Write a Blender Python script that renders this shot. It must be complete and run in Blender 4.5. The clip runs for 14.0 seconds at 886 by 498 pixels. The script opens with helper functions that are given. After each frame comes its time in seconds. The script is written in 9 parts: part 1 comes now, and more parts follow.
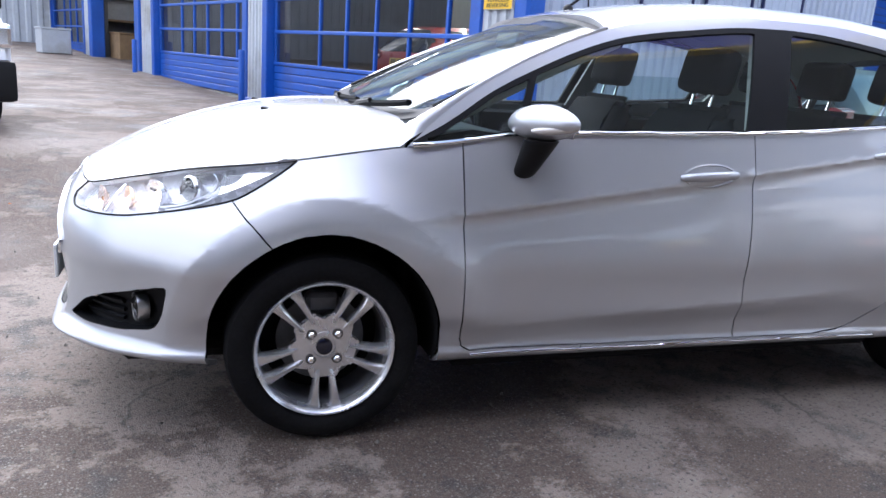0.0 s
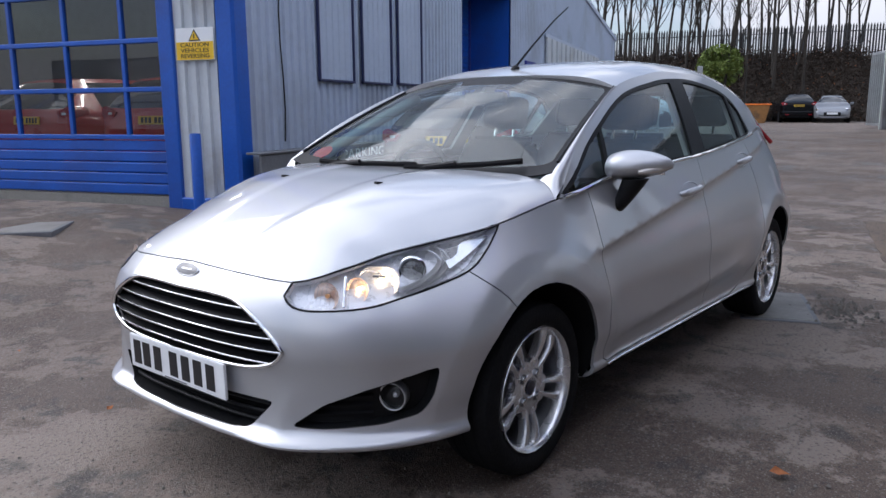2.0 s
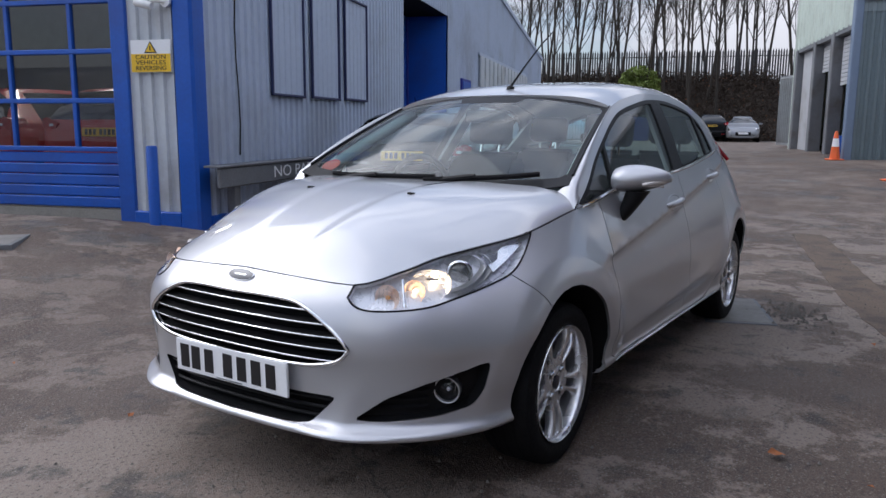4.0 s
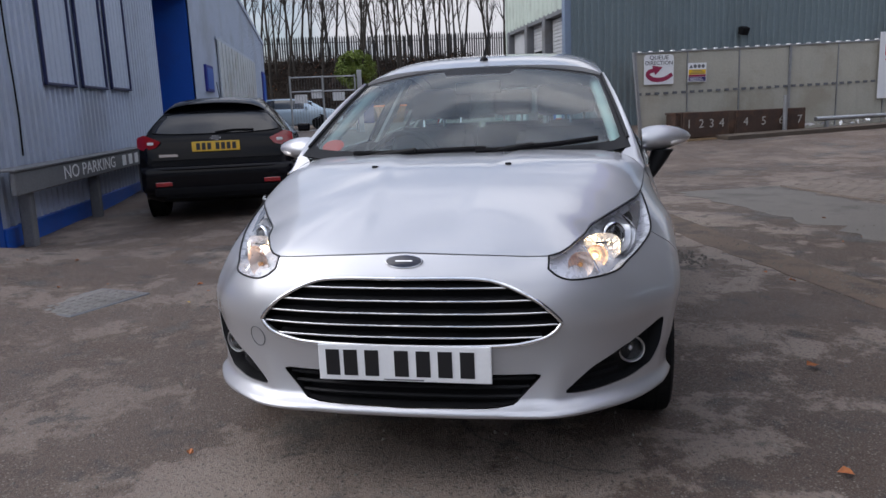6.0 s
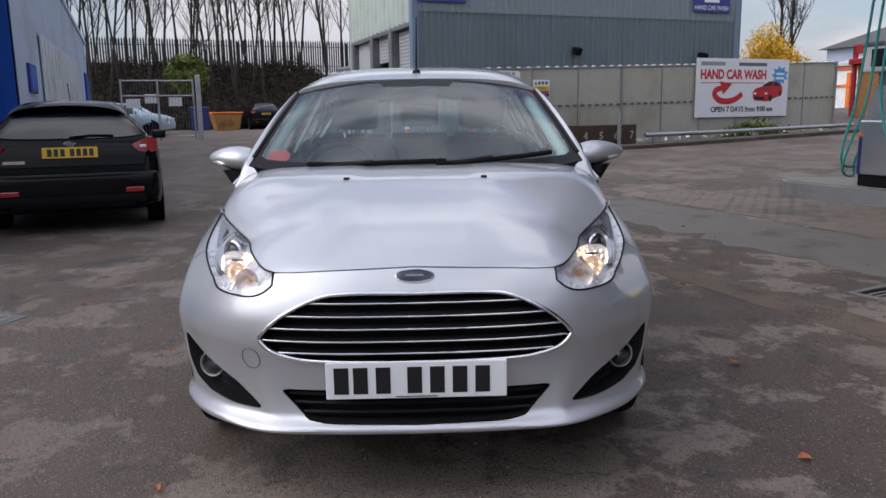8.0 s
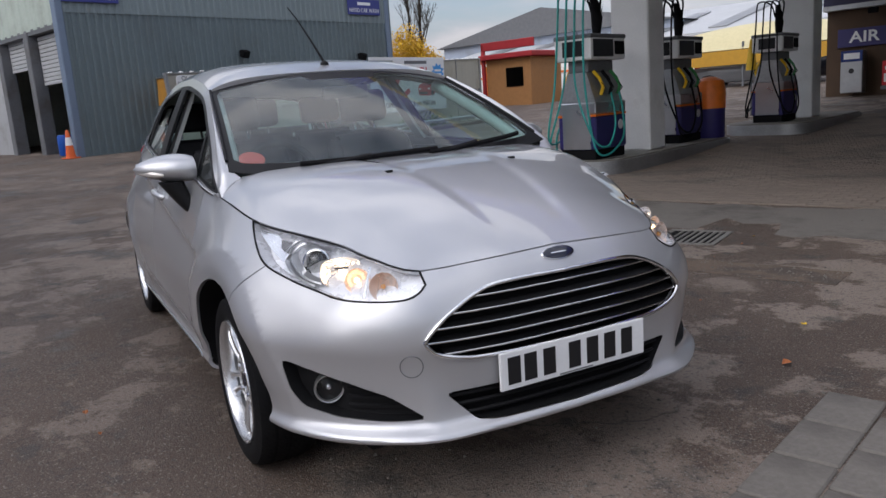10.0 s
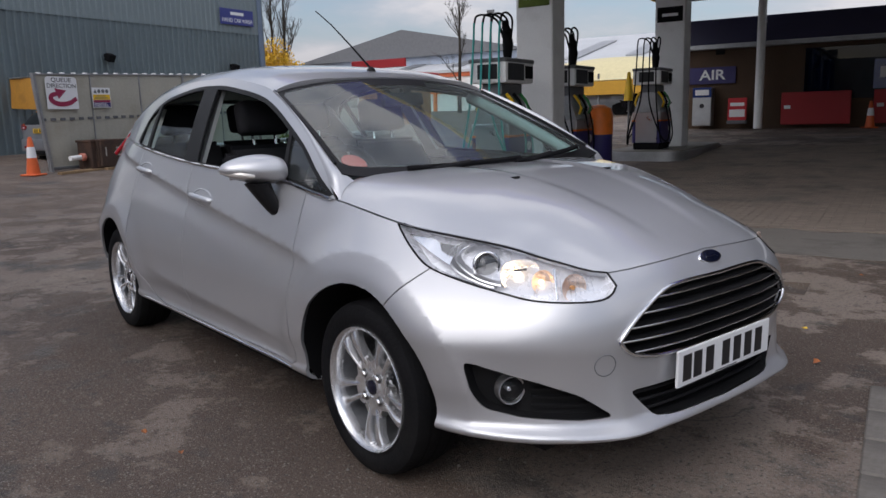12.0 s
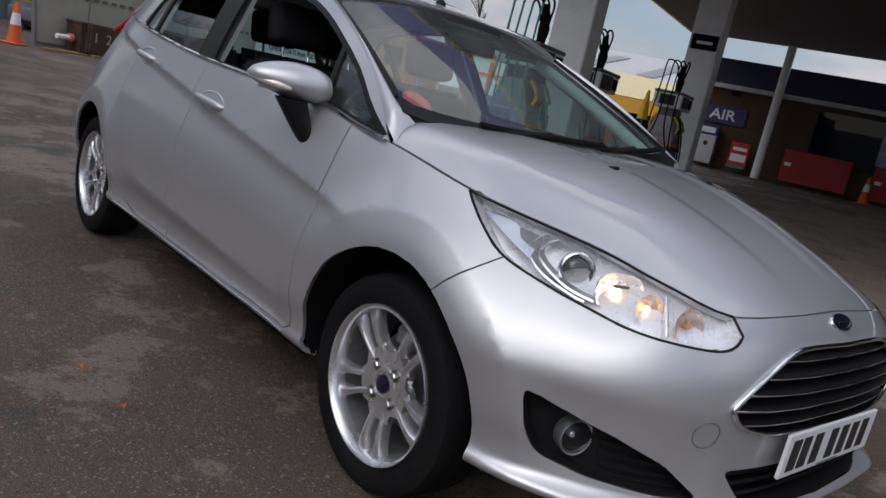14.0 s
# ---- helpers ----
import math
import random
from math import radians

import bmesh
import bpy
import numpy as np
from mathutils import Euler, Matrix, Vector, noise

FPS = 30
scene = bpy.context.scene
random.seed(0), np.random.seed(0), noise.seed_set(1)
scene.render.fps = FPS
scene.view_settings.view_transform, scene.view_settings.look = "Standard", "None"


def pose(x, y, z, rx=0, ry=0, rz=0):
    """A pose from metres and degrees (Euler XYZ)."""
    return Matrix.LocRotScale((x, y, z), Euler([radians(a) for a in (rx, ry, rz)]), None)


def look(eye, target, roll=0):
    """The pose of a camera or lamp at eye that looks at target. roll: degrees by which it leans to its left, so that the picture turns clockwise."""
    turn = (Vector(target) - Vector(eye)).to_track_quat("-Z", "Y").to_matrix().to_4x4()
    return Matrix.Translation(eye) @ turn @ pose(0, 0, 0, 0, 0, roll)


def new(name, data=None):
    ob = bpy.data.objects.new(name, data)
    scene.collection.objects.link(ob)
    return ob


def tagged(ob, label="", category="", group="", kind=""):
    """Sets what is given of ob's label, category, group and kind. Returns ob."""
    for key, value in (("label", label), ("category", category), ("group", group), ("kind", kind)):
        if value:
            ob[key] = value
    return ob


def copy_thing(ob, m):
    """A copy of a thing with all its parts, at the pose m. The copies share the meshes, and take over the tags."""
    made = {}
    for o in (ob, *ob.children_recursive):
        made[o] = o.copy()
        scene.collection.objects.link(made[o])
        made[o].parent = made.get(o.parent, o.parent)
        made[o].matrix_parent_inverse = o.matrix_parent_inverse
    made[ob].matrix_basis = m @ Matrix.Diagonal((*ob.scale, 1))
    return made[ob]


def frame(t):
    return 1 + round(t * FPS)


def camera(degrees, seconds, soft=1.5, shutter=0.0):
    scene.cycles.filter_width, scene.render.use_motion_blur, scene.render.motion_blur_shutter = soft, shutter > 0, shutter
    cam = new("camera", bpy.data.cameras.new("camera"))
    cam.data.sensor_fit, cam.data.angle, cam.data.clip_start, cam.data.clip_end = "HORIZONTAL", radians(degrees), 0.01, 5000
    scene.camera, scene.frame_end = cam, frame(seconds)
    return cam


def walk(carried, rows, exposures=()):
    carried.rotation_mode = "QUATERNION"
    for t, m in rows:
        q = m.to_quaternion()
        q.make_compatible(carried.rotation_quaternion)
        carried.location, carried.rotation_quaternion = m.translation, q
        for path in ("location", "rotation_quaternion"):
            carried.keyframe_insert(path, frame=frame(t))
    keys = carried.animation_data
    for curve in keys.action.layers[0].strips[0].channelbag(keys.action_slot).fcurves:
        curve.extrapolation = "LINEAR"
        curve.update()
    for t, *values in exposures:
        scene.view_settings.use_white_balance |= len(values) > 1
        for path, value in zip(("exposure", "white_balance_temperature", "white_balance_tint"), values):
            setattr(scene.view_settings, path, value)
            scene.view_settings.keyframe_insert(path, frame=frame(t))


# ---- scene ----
from mathutils.bvhtree import BVHTree

cam = camera(60.8, 14.0)
PATH = [
    (0, (-1.592, -2.898, 1.139), (-0.984, -1.054, 0.66), 4.1),
    (0.5, (-2.097, -2.63, 1.139), (-1.196, -0.925, 0.613), 1.1),
    (1, (-2.572, -2.375, 1.182), (-1.447, -0.808, 0.654), -0.1),
    (1.5, (-2.975, -2.213, 1.191), (-1.615, -0.81, 0.766), -0.8),
    (2, (-3.256, -2.055, 1.187), (-1.731, -0.812, 0.828), -0.4),
    (2.5, (-3.431, -2.029, 1.204), (-1.813, -0.894, 0.898), -0.5),
    (3, (-3.502, -2.025, 1.204), (-1.887, -0.882, 0.908), -0.5),
    (3.2, (-3.519, -2.015, 1.203), (-1.905, -0.873, 0.904), -0.3),
    (5.3, (-3.957, -1.151, 1.166), (-2.138, -0.402, 0.807), -1.3),
    (5.5, (-4.013, -0.983, 1.176), (-2.16, -0.325, 0.815), -2.1),
    (6, (-4.088, -0.55, 1.15), (-2.162, -0.155, 0.784), -2.3),
    (6.5, (-4.142, -0.244, 1.156), (-2.182, -0.105, 0.786), -0.6),
    (7, (-4.145, -0.064, 1.174), (-2.18, -0.095, 0.807), -0.4),
    (7.5, (-4.131, -0.047, 1.171), (-2.163, -0.071, 0.813), -0.6),
    (8, (-4.117, -0.039, 1.171), (-2.149, -0.08, 0.819), -0.9),
    (8.5, (-4.138, 0.163, 1.156), (-2.177, -0.056, 0.829), -2.3),
    (8.7, (-4.152, 0.309, 1.167), (-2.21, -0.044, 0.849), -3.6),
    (10.8, (-3.394, 1.775, 1.156), (-1.769, 0.669, 0.783), -1.8),
    (11, (-3.341, 1.87, 1.145), (-1.745, 0.717, 0.789), -1.6),
    (11.5, (-3.252, 2.06, 1.167), (-1.714, 0.829, 0.822), -1.7),
    (12, (-3.233, 2.093, 1.168), (-1.711, 0.844, 0.817), -1.6),
    (12.5, (-3.208, 2.093, 1.167), (-1.694, 0.839, 0.798), -1.1),
    (13, (-3.179, 2.089, 1.166), (-1.675, 0.822, 0.806), -0.7),
    (13.5, (-3.094, 2.073, 1.134), (-1.604, 0.79, 0.765), 4.0),
    (14, (-2.66, 1.971, 1.054), (-1.215, 0.649, 0.651), 12.4),
]
EXPOSURES = [(0.0, 2.05, 6150, 10), (0.5, 1.86, 6150, 10), (1.0, 1.55, 6150, 10), (1.5, 1.15, 6200, 10), (2.0, 0.95, 6200, 10), (3.0, 0.85, 6200, 10), (5.5, 0.70, 6450, 10), (8.5, 0.60, 6550, 10), (11.0, 0.42, 6680, 10), (13.5, 0.36, 6680, 10), (14.0, 0.12, 6680, 10)]
walk(cam, [(t, look(eye, target, roll)) for t, eye, target, roll in PATH], EXPOSURES)

# ---- sky and sun ----
SUN_AZ, SUN_EL = 104.0, 43.0     # degrees: compass in world xy, from +x towards +y; height
world = bpy.data.worlds.new("world")
scene.world = world
world.use_nodes = True
wn = world.node_tree
wn.nodes.clear()


def build_world():
    n, l = wn.nodes, wn.links
    out = n.new("ShaderNodeOutputWorld")
    bg = n.new("ShaderNodeBackground")
    sky = n.new("ShaderNodeTexSky")
    sky.sky_type, sky.sun_disc = "NISHITA", False
    sky.sun_elevation, sky.sun_rotation = radians(SUN_EL), radians(90.0 - SUN_AZ)
    sky.dust_density, sky.air_density = 2.0, 1.0
    tc = n.new("ShaderNodeTexCoord")
    mp = n.new("ShaderNodeMapping")
    mp.inputs["Scale"].default_value = (1.0, 1.0, 3.2)
    cl = n.new("ShaderNodeTexNoise")
    cl.inputs["Scale"].default_value, cl.inputs["Detail"].default_value = 2.3, 8.0
    cl.inputs["Roughness"].default_value = 0.55
    ramp = n.new("ShaderNodeValToRGB")
    ramp.color_ramp.elements[0].position, ramp.color_ramp.elements[1].position = 0.35, 0.58
    tint = n.new("ShaderNodeValToRGB")
    tint.color_ramp.elements[0].position, tint.color_ramp.elements[0].color = 0.40, (3.3, 3.9, 5.4, 1)
    tint.color_ramp.elements[1].position, tint.color_ramp.elements[1].color = 0.60, (8.7, 8.75, 9.5, 1)
    mix = n.new("ShaderNodeMix")
    mix.data_type = "RGBA"
    l.new(tc.outputs["Generated"], mp.inputs["Vector"])
    l.new(mp.outputs["Vector"], cl.inputs["Vector"])
    l.new(cl.outputs["Fac"], ramp.inputs["Fac"])
    l.new(cl.outputs["Fac"], tint.inputs["Fac"])
    l.new(ramp.outputs["Color"], mix.inputs["Factor"])
    l.new(sky.outputs["Color"], mix.inputs[6])
    # the clouds brighten towards the veiled sun as the sky itself does
    bw = n.new("ShaderNodeRGBToBW")
    l.new(sky.outputs["Color"], bw.inputs["Color"])
    gain = n.new("ShaderNodeMapRange")
    gain.inputs["From Min"].default_value, gain.inputs["From Max"].default_value = 2.0, 16.0
    gain.inputs["To Min"].default_value, gain.inputs["To Max"].default_value = 0.78, 2.5
    l.new(bw.outputs["Val"], gain.inputs["Value"])
    # an overcast dome is brightest overhead
    sep = n.new("ShaderNodeSeparateXYZ")
    l.new(tc.outputs["Generated"], sep.inputs[0])
    dome = n.new("ShaderNodeMapRange")
    dome.inputs["To Min"].default_value, dome.inputs["To Max"].default_value = 0.37, 2.0
    l.new(sep.outputs["Z"], dome.inputs["Value"])
    mul = n.new("ShaderNodeMath")
    mul.operation = "MULTIPLY"
    l.new(gain.outputs[0], mul.inputs[0])
    l.new(dome.outputs[0], mul.inputs[1])
    sc = n.new("ShaderNodeVectorMath")
    sc.operation = "SCALE"
    l.new(tint.outputs["Color"], sc.inputs[0])
    l.new(mul.outputs[0], sc.inputs["Scale"])
    l.new(sc.outputs["Vector"], mix.inputs[7])
    l.new(mix.outputs[2], bg.inputs["Color"])
    bg.inputs["Strength"].default_value = 0.1
    l.new(bg.outputs["Background"], out.inputs["Surface"])


build_world()
sun = new("sun", bpy.data.lights.new("sun", "SUN"))
sun.data.energy, sun.data.angle, sun.data.color = 0.55, radians(70), (1.0, 0.95, 0.89)
_d = Vector((math.cos(radians(SUN_AZ)) * math.cos(radians(SUN_EL)), math.sin(radians(SUN_AZ)) * math.cos(radians(SUN_EL)), math.sin(radians(SUN_EL))))
sun.matrix_world = look(_d * 60, (0, 0, 0))

# ---- materials ----


def material(name, color, rough=0.6, metal=0.0, vary=0.12, scale=6.0, fine=60.0, bump=0.0, coat=0.0, stain=None, stain_amount=0.0, stain_scale=1.2, spec=0.5, random_tint=0.0, emit=None, emit_strength=0.0, coords="Object"):
    """A surface with variation at two scales, stains, fine relief and, by choice, a tint per object."""
    m = bpy.data.materials.new(name)
    m.use_nodes = True
    n, l = m.node_tree.nodes, m.node_tree.links
    b = n["Principled BSDF"]
    tc = n.new("ShaderNodeTexCoord")
    big, small = n.new("ShaderNodeTexNoise"), n.new("ShaderNodeTexNoise")
    big.inputs["Scale"].default_value, big.inputs["Detail"].default_value = scale, 5
    small.inputs["Scale"].default_value, small.inputs["Detail"].default_value = fine, 4
    l.new(tc.outputs[coords], big.inputs["Vector"])
    l.new(tc.outputs[coords], small.inputs["Vector"])
    add = n.new("ShaderNodeMath")
    add.operation = "ADD"
    l.new(big.outputs["Fac"], add.inputs[0])
    l.new(small.outputs["Fac"], add.inputs[1])
    mr = n.new("ShaderNodeMapRange")
    mr.inputs["From Min"].default_value, mr.inputs["From Max"].default_value = 0.6, 1.4
    mr.inputs["To Min"].default_value, mr.inputs["To Max"].default_value = 1 - vary, 1 + vary
    l.new(add.outputs[0], mr.inputs["Value"])
    hsv = n.new("ShaderNodeHueSaturation")
    hsv.inputs["Color"].default_value = (*color, 1)
    l.new(mr.outputs[0], hsv.inputs["Value"])
    last = hsv.outputs["Color"]
    if stain:
        st = n.new("ShaderNodeTexNoise")
        st.inputs["Scale"].default_value, st.inputs["Detail"].default_value = stain_scale, 8
        st.inputs["Roughness"].default_value = 0.62
        l.new(tc.outputs[coords], st.inputs["Vector"])
        rp = n.new("ShaderNodeMapRange")
        rp.inputs["From Min"].default_value, rp.inputs["From Max"].default_value = 0.5, 0.64
        rp.inputs["To Max"].default_value = stain_amount
        l.new(st.outputs["Fac"], rp.inputs["Value"])
        mx = n.new("ShaderNodeMix")
        mx.data_type = "RGBA"
        l.new(rp.outputs[0], mx.inputs["Factor"])
        l.new(last, mx.inputs[6])
        mx.inputs[7].default_value = (*stain, 1)
        last = mx.outputs[2]
    if random_tint:
        oi = n.new("ShaderNodeObjectInfo")
        r2 = n.new("ShaderNodeMapRange")
        r2.inputs["To Min"].default_value, r2.inputs["To Max"].default_value = 1 - random_tint, 1 + random_tint
        l.new(oi.outputs["Random"], r2.inputs["Value"])
        h2 = n.new("ShaderNodeHueSaturation")
        l.new(last, h2.inputs["Color"])
        l.new(r2.outputs[0], h2.inputs["Value"])
        last = h2.outputs["Color"]
    l.new(last, b.inputs["Base Color"])
    rr = n.new("ShaderNodeMapRange")
    rr.inputs["To Min"].default_value, rr.inputs["To Max"].default_value = max(0.02, rough - 0.08 * (rough > 0.15)), min(1, rough + 0.08)
    l.new(big.outputs["Fac"], rr.inputs["Value"])
    l.new(rr.outputs[0], b.inputs["Roughness"])
    b.inputs["Metallic"].default_value = metal
    b.inputs["Specular IOR Level"].default_value = spec
    b.inputs["Coat Weight"].default_value = coat
    b.inputs["Coat Roughness"].default_value = 0.04
    if bump:
        bp = n.new("ShaderNodeBump")
        bp.inputs["Strength"].default_value, bp.inputs["Distance"].default_value = bump, 0.01
        l.new(small.outputs["Fac"], bp.inputs["Height"])
        l.new(bp.outputs["Normal"], b.inputs["Normal"])
    if emit:
        b.inputs["Emission Color"].default_value = (*emit, 1)
        b.inputs["Emission Strength"].default_value = emit_strength
    return m


def glass_material(name, color, rough=0.0, ior=1.75, dust=0.0):
    """A thin pane: a mirror that grows towards grazing sight, alike from both sides, over a tinted see-through body."""
    m = bpy.data.materials.new(name)
    m.use_nodes = True
    n, l = m.node_tree.nodes, m.node_tree.links
    n.clear()
    out = n.new("ShaderNodeOutputMaterial")
    tr, gl, mx, fr = n.new("ShaderNodeBsdfTransparent"), n.new("ShaderNodeBsdfGlossy"), n.new("ShaderNodeMixShader"), n.new("ShaderNodeLayerWeight")
    tr.inputs["Color"].default_value = (*color, 1)
    gl.inputs["Roughness"].default_value = rough
    fr.inputs["Blend"].default_value = 0.5
    r0 = ((ior - 1) / (ior + 1)) ** 2
    steep, gloss = n.new("ShaderNodeMath"), n.new("ShaderNodeMath")
    steep.operation, gloss.operation = "POWER", "MULTIPLY_ADD"
    l.new(fr.outputs["Facing"], steep.inputs[0])
    steep.inputs[1].default_value = 5.0
    l.new(steep.outputs[0], gloss.inputs[0])
    gloss.inputs[1].default_value, gloss.inputs[2].default_value = 1 - r0, r0
    l.new(gloss.outputs[0], mx.inputs["Fac"])
    l.new(tr.outputs[0], mx.inputs[1])
    l.new(gl.outputs[0], mx.inputs[2])
    if dust:
        # a thin uneven film of dust and dried rain
        tc, nz, rg, df, mz = n.new("ShaderNodeTexCoord"), n.new("ShaderNodeTexNoise"), n.new("ShaderNodeMapRange"), n.new("ShaderNodeBsdfDiffuse"), n.new("ShaderNodeMixShader")
        nz.inputs["Scale"].default_value, nz.inputs["Detail"].default_value = 5.0, 8
        mp = n.new("ShaderNodeMapping")
        mp.inputs["Scale"].default_value = (0.5, 2.2, 0.5)
        l.new(tc.outputs["Object"], mp.inputs["Vector"])
        l.new(mp.outputs["Vector"], nz.inputs["Vector"])
        l.new(nz.outputs["Fac"], rg.inputs["Value"])
        rg.inputs["From Min"].default_value, rg.inputs["From Max"].default_value = 0.3, 0.7
        rg.inputs["To Min"].default_value, rg.inputs["To Max"].default_value = 0.5 * dust, 1.5 * dust
        df.inputs["Color"].default_value = (0.55, 0.60, 0.60, 1)
        l.new(rg.outputs[0], mz.inputs["Fac"])
        l.new(mx.outputs[0], mz.inputs[1])
        l.new(df.outputs[0], mz.inputs[2])
        mx = mz
    l.new(mx.outputs[0], out.inputs["Surface"])
    return m


M = {}
M["silver"] = material("silver_paint", (0.53, 0.535, 0.555), 0.41, 0.60, 0.035, 3.0, 1400.0, 0.0, coat=1.0, stain=(0.60, 0.59, 0.57), stain_amount=0.10, stain_scale=3.0)
M["black_paint"] = material("black_paint", (0.004, 0.004, 0.006), 0.16, 0.0, 0.1, 2.0, 300.0, coat=0.2)
M["white_paint"] = material("white_vehicle_paint", (0.72, 0.73, 0.74), 0.35, 0.0, 0.05, 2.0, 200.0, coat=0.6)
M["blue_car"] = material("pale_blue_vehicle_paint", (0.42, 0.52, 0.60), 0.35, 0.3, 0.05, 2.0, 200.0, coat=0.8)
M["red_car"] = material("red_vehicle_paint", (0.42, 0.02, 0.02), 0.3, 0.0, 0.06, 2.0, 200.0, coat=0.8)
M["chrome"] = material("chrome", (0.82, 0.82, 0.83), 0.08, 1.0, 0.03, 8.0, 80.0)
M["satin"] = material("satin_silver", (0.60, 0.60, 0.61), 0.3, 0.9, 0.06, 8.0, 120.0)
M["alloy"] = material("alloy_paint", (0.74, 0.745, 0.76), 0.26, 0.8, 0.07, 9.0, 120.0, coat=0.5, stain=(0.2, 0.18, 0.16), stain_amount=0.25, stain_scale=7.0)
M["tyre"] = material("tyre_rubber", (0.008, 0.008, 0.009), 0.75, 0.0, 0.3, 9.0, 90.0, 0.25, stain=(0.025, 0.024, 0.022), stain_amount=0.25, stain_scale=5.0)
M["black"] = material("black_plastic", (0.014, 0.014, 0.015), 0.42, 0.0, 0.15, 8.0, 300.0, 0.08)
M["matt"] = material("matt_black", (0.008, 0.008, 0.009), 0.85, 0.0, 0.2, 8.0, 80.0)
M["cloth"] = material("seat_cloth", (0.02, 0.02, 0.023), 0.95, 0.0, 0.25, 12.0, 400.0, 0.2)
M["trim_grey"] = material("grey_trim", (0.42, 0.42, 0.40), 0.8, 0.0, 0.06, 6.0, 200.0, 0.05)
M["glass"] = glass_material("car_glass", (0.66, 0.88, 0.87), ior=1.8, dust=0.075)
M["side_glass"] = glass_material("car_side_glass", (0.80, 0.90, 0.88), ior=1.85, dust=0.03)
M["dark_glass"] = glass_material("dark_glass", (0.10, 0.11, 0.11), ior=1.35)
M["pane"] = glass_material("window_pane", (0.66, 0.66, 0.65), ior=1.8)
M["lens"] = glass_material("clear_lens", (0.95, 0.96, 0.97), ior=1.42)
M["reflector"] = material("bright_reflector", (0.86, 0.86, 0.88), 0.22, 0.85, 0.06, 30.0, 200.0)
M["lamp_shell"] = material("bright_lamp_shell", (0.84, 0.84, 0.87), 0.28, 0.25, 0.08, 30.0, 200.0)
M["peach"] = material("peach_reflector", (0.86, 0.70, 0.60), 0.28, 0.5, 0.08, 30.0, 200.0)
M["repeater"] = material("clear_repeater", (0.62, 0.58, 0.54), 0.12, 0.3, 0.1, 30.0, 200.0, coat=1.0)
M["red_lens"] = material("red_lens", (0.33, 0.008, 0.014), 0.12, 0.0, 0.2, 20.0, 120.0, coat=1.0)
M["amber"] = material("amber_lens", (0.75, 0.36, 0.12), 0.15, 0.0, 0.1, 20.0, 120.0, coat=1.0)
M["bulb"] = material("lit_bulb", (1, 0.85, 0.6), 0.3, emit=(1.0, 0.74, 0.45), emit_strength=6.0)
M["drl"] = material("lit_side_lamp", (1, 0.95, 0.85), 0.3, emit=(1.0, 0.66, 0.34), emit_strength=3.0)
M["fog_dark"] = material("dark_lamp_bowl", (0.16, 0.16, 0.165), 0.25, 0.8, 0.1, 30.0, 200.0)
M["plate_white"] = material("white_plate", (0.80, 0.81, 0.82), 0.3, 0.0, 0.04, 10.0, 90.0)
M["plate_yellow"] = material("yellow_plate", (0.72, 0.44, 0.03), 0.35, 0.0, 0.05, 10.0, 90.0)
M["ink"] = material("black_ink", (0.01, 0.01, 0.012), 0.4, 0.0, 0.1, 20.0, 90.0)
M["badge_navy"] = material("badge_navy", (0.004, 0.006, 0.020), 0.25, 0.0, 0.1, 20.0, 90.0, coat=0.6)
M["badge_blue"] = material("badge_blue", (0.012, 0.03, 0.16), 0.2, 0.0, 0.1, 20.0, 90.0, coat=1.0)
M["red_paper"] = material("red_disc_paper", (0.65, 0.05, 0.03), 0.6, 0.0, 0.1, 20.0, 90.0)
for _k in ("tyre", "matt", "black_paint", "cloth", "black"):
    for _n in M[_k].node_tree.nodes:
        if _n.type == "BSDF_PRINCIPLED":
            _n.inputs["Specular IOR Level"].default_value = 0.12
M["asphalt"] = None
M["concrete"] = material("concrete", (0.26, 0.245, 0.22), 0.85, 0.0, 0.2, 1.6, 40.0, 0.35, stain=(0.10, 0.095, 0.085), stain_amount=0.7, stain_scale=0.8)
M["worn_concrete"] = material("worn_grey_concrete", (0.165, 0.15, 0.132), 0.85, 0.0, 0.22, 1.3, 50.0, 0.4, stain=(0.075, 0.067, 0.06), stain_amount=0.75, stain_scale=1.3)
M["paver"] = material("paving_brick", (0.205, 0.166, 0.136), 0.78, 0.0, 0.25, 5.0, 60.0, 0.3, stain=(0.07, 0.06, 0.055), stain_amount=0.6, random_tint=0.08)
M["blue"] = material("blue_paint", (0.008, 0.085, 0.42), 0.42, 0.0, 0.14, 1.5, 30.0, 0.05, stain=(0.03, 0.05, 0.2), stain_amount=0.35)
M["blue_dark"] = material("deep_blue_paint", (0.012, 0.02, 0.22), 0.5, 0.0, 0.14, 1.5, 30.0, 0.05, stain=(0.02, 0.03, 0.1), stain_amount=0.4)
M["cladding"] = material("grey_blue_cladding", (0.40, 0.46, 0.57), 0.5, 0.0, 0.08, 0.8, 12.0, 0.05, stain=(0.27, 0.29, 0.33), stain_amount=0.5, stain_scale=0.5)
M["cladding_pale"] = material("pale_grey_cladding", (0.50, 0.53, 0.56), 0.5, 0.0, 0.08, 1.4, 14.0, 0.05, stain=(0.30, 0.28, 0.25), stain_amount=0.6, stain_scale=0.9)
M["cladding_green"] = material("grey_green_cladding", (0.13, 0.17, 0.185), 0.55, 0.0, 0.1, 0.6, 10.0, 0.05, stain=(0.10, 0.12, 0.125), stain_amount=0.5, stain_scale=0.4)
M["fascia_green"] = material("pale_green_fascia", (0.42, 0.48, 0.42), 0.6, 0.0, 0.08, 0.8, 12.0, 0.05, stain=(0.3, 0.32, 0.28), stain_amount=0.5)
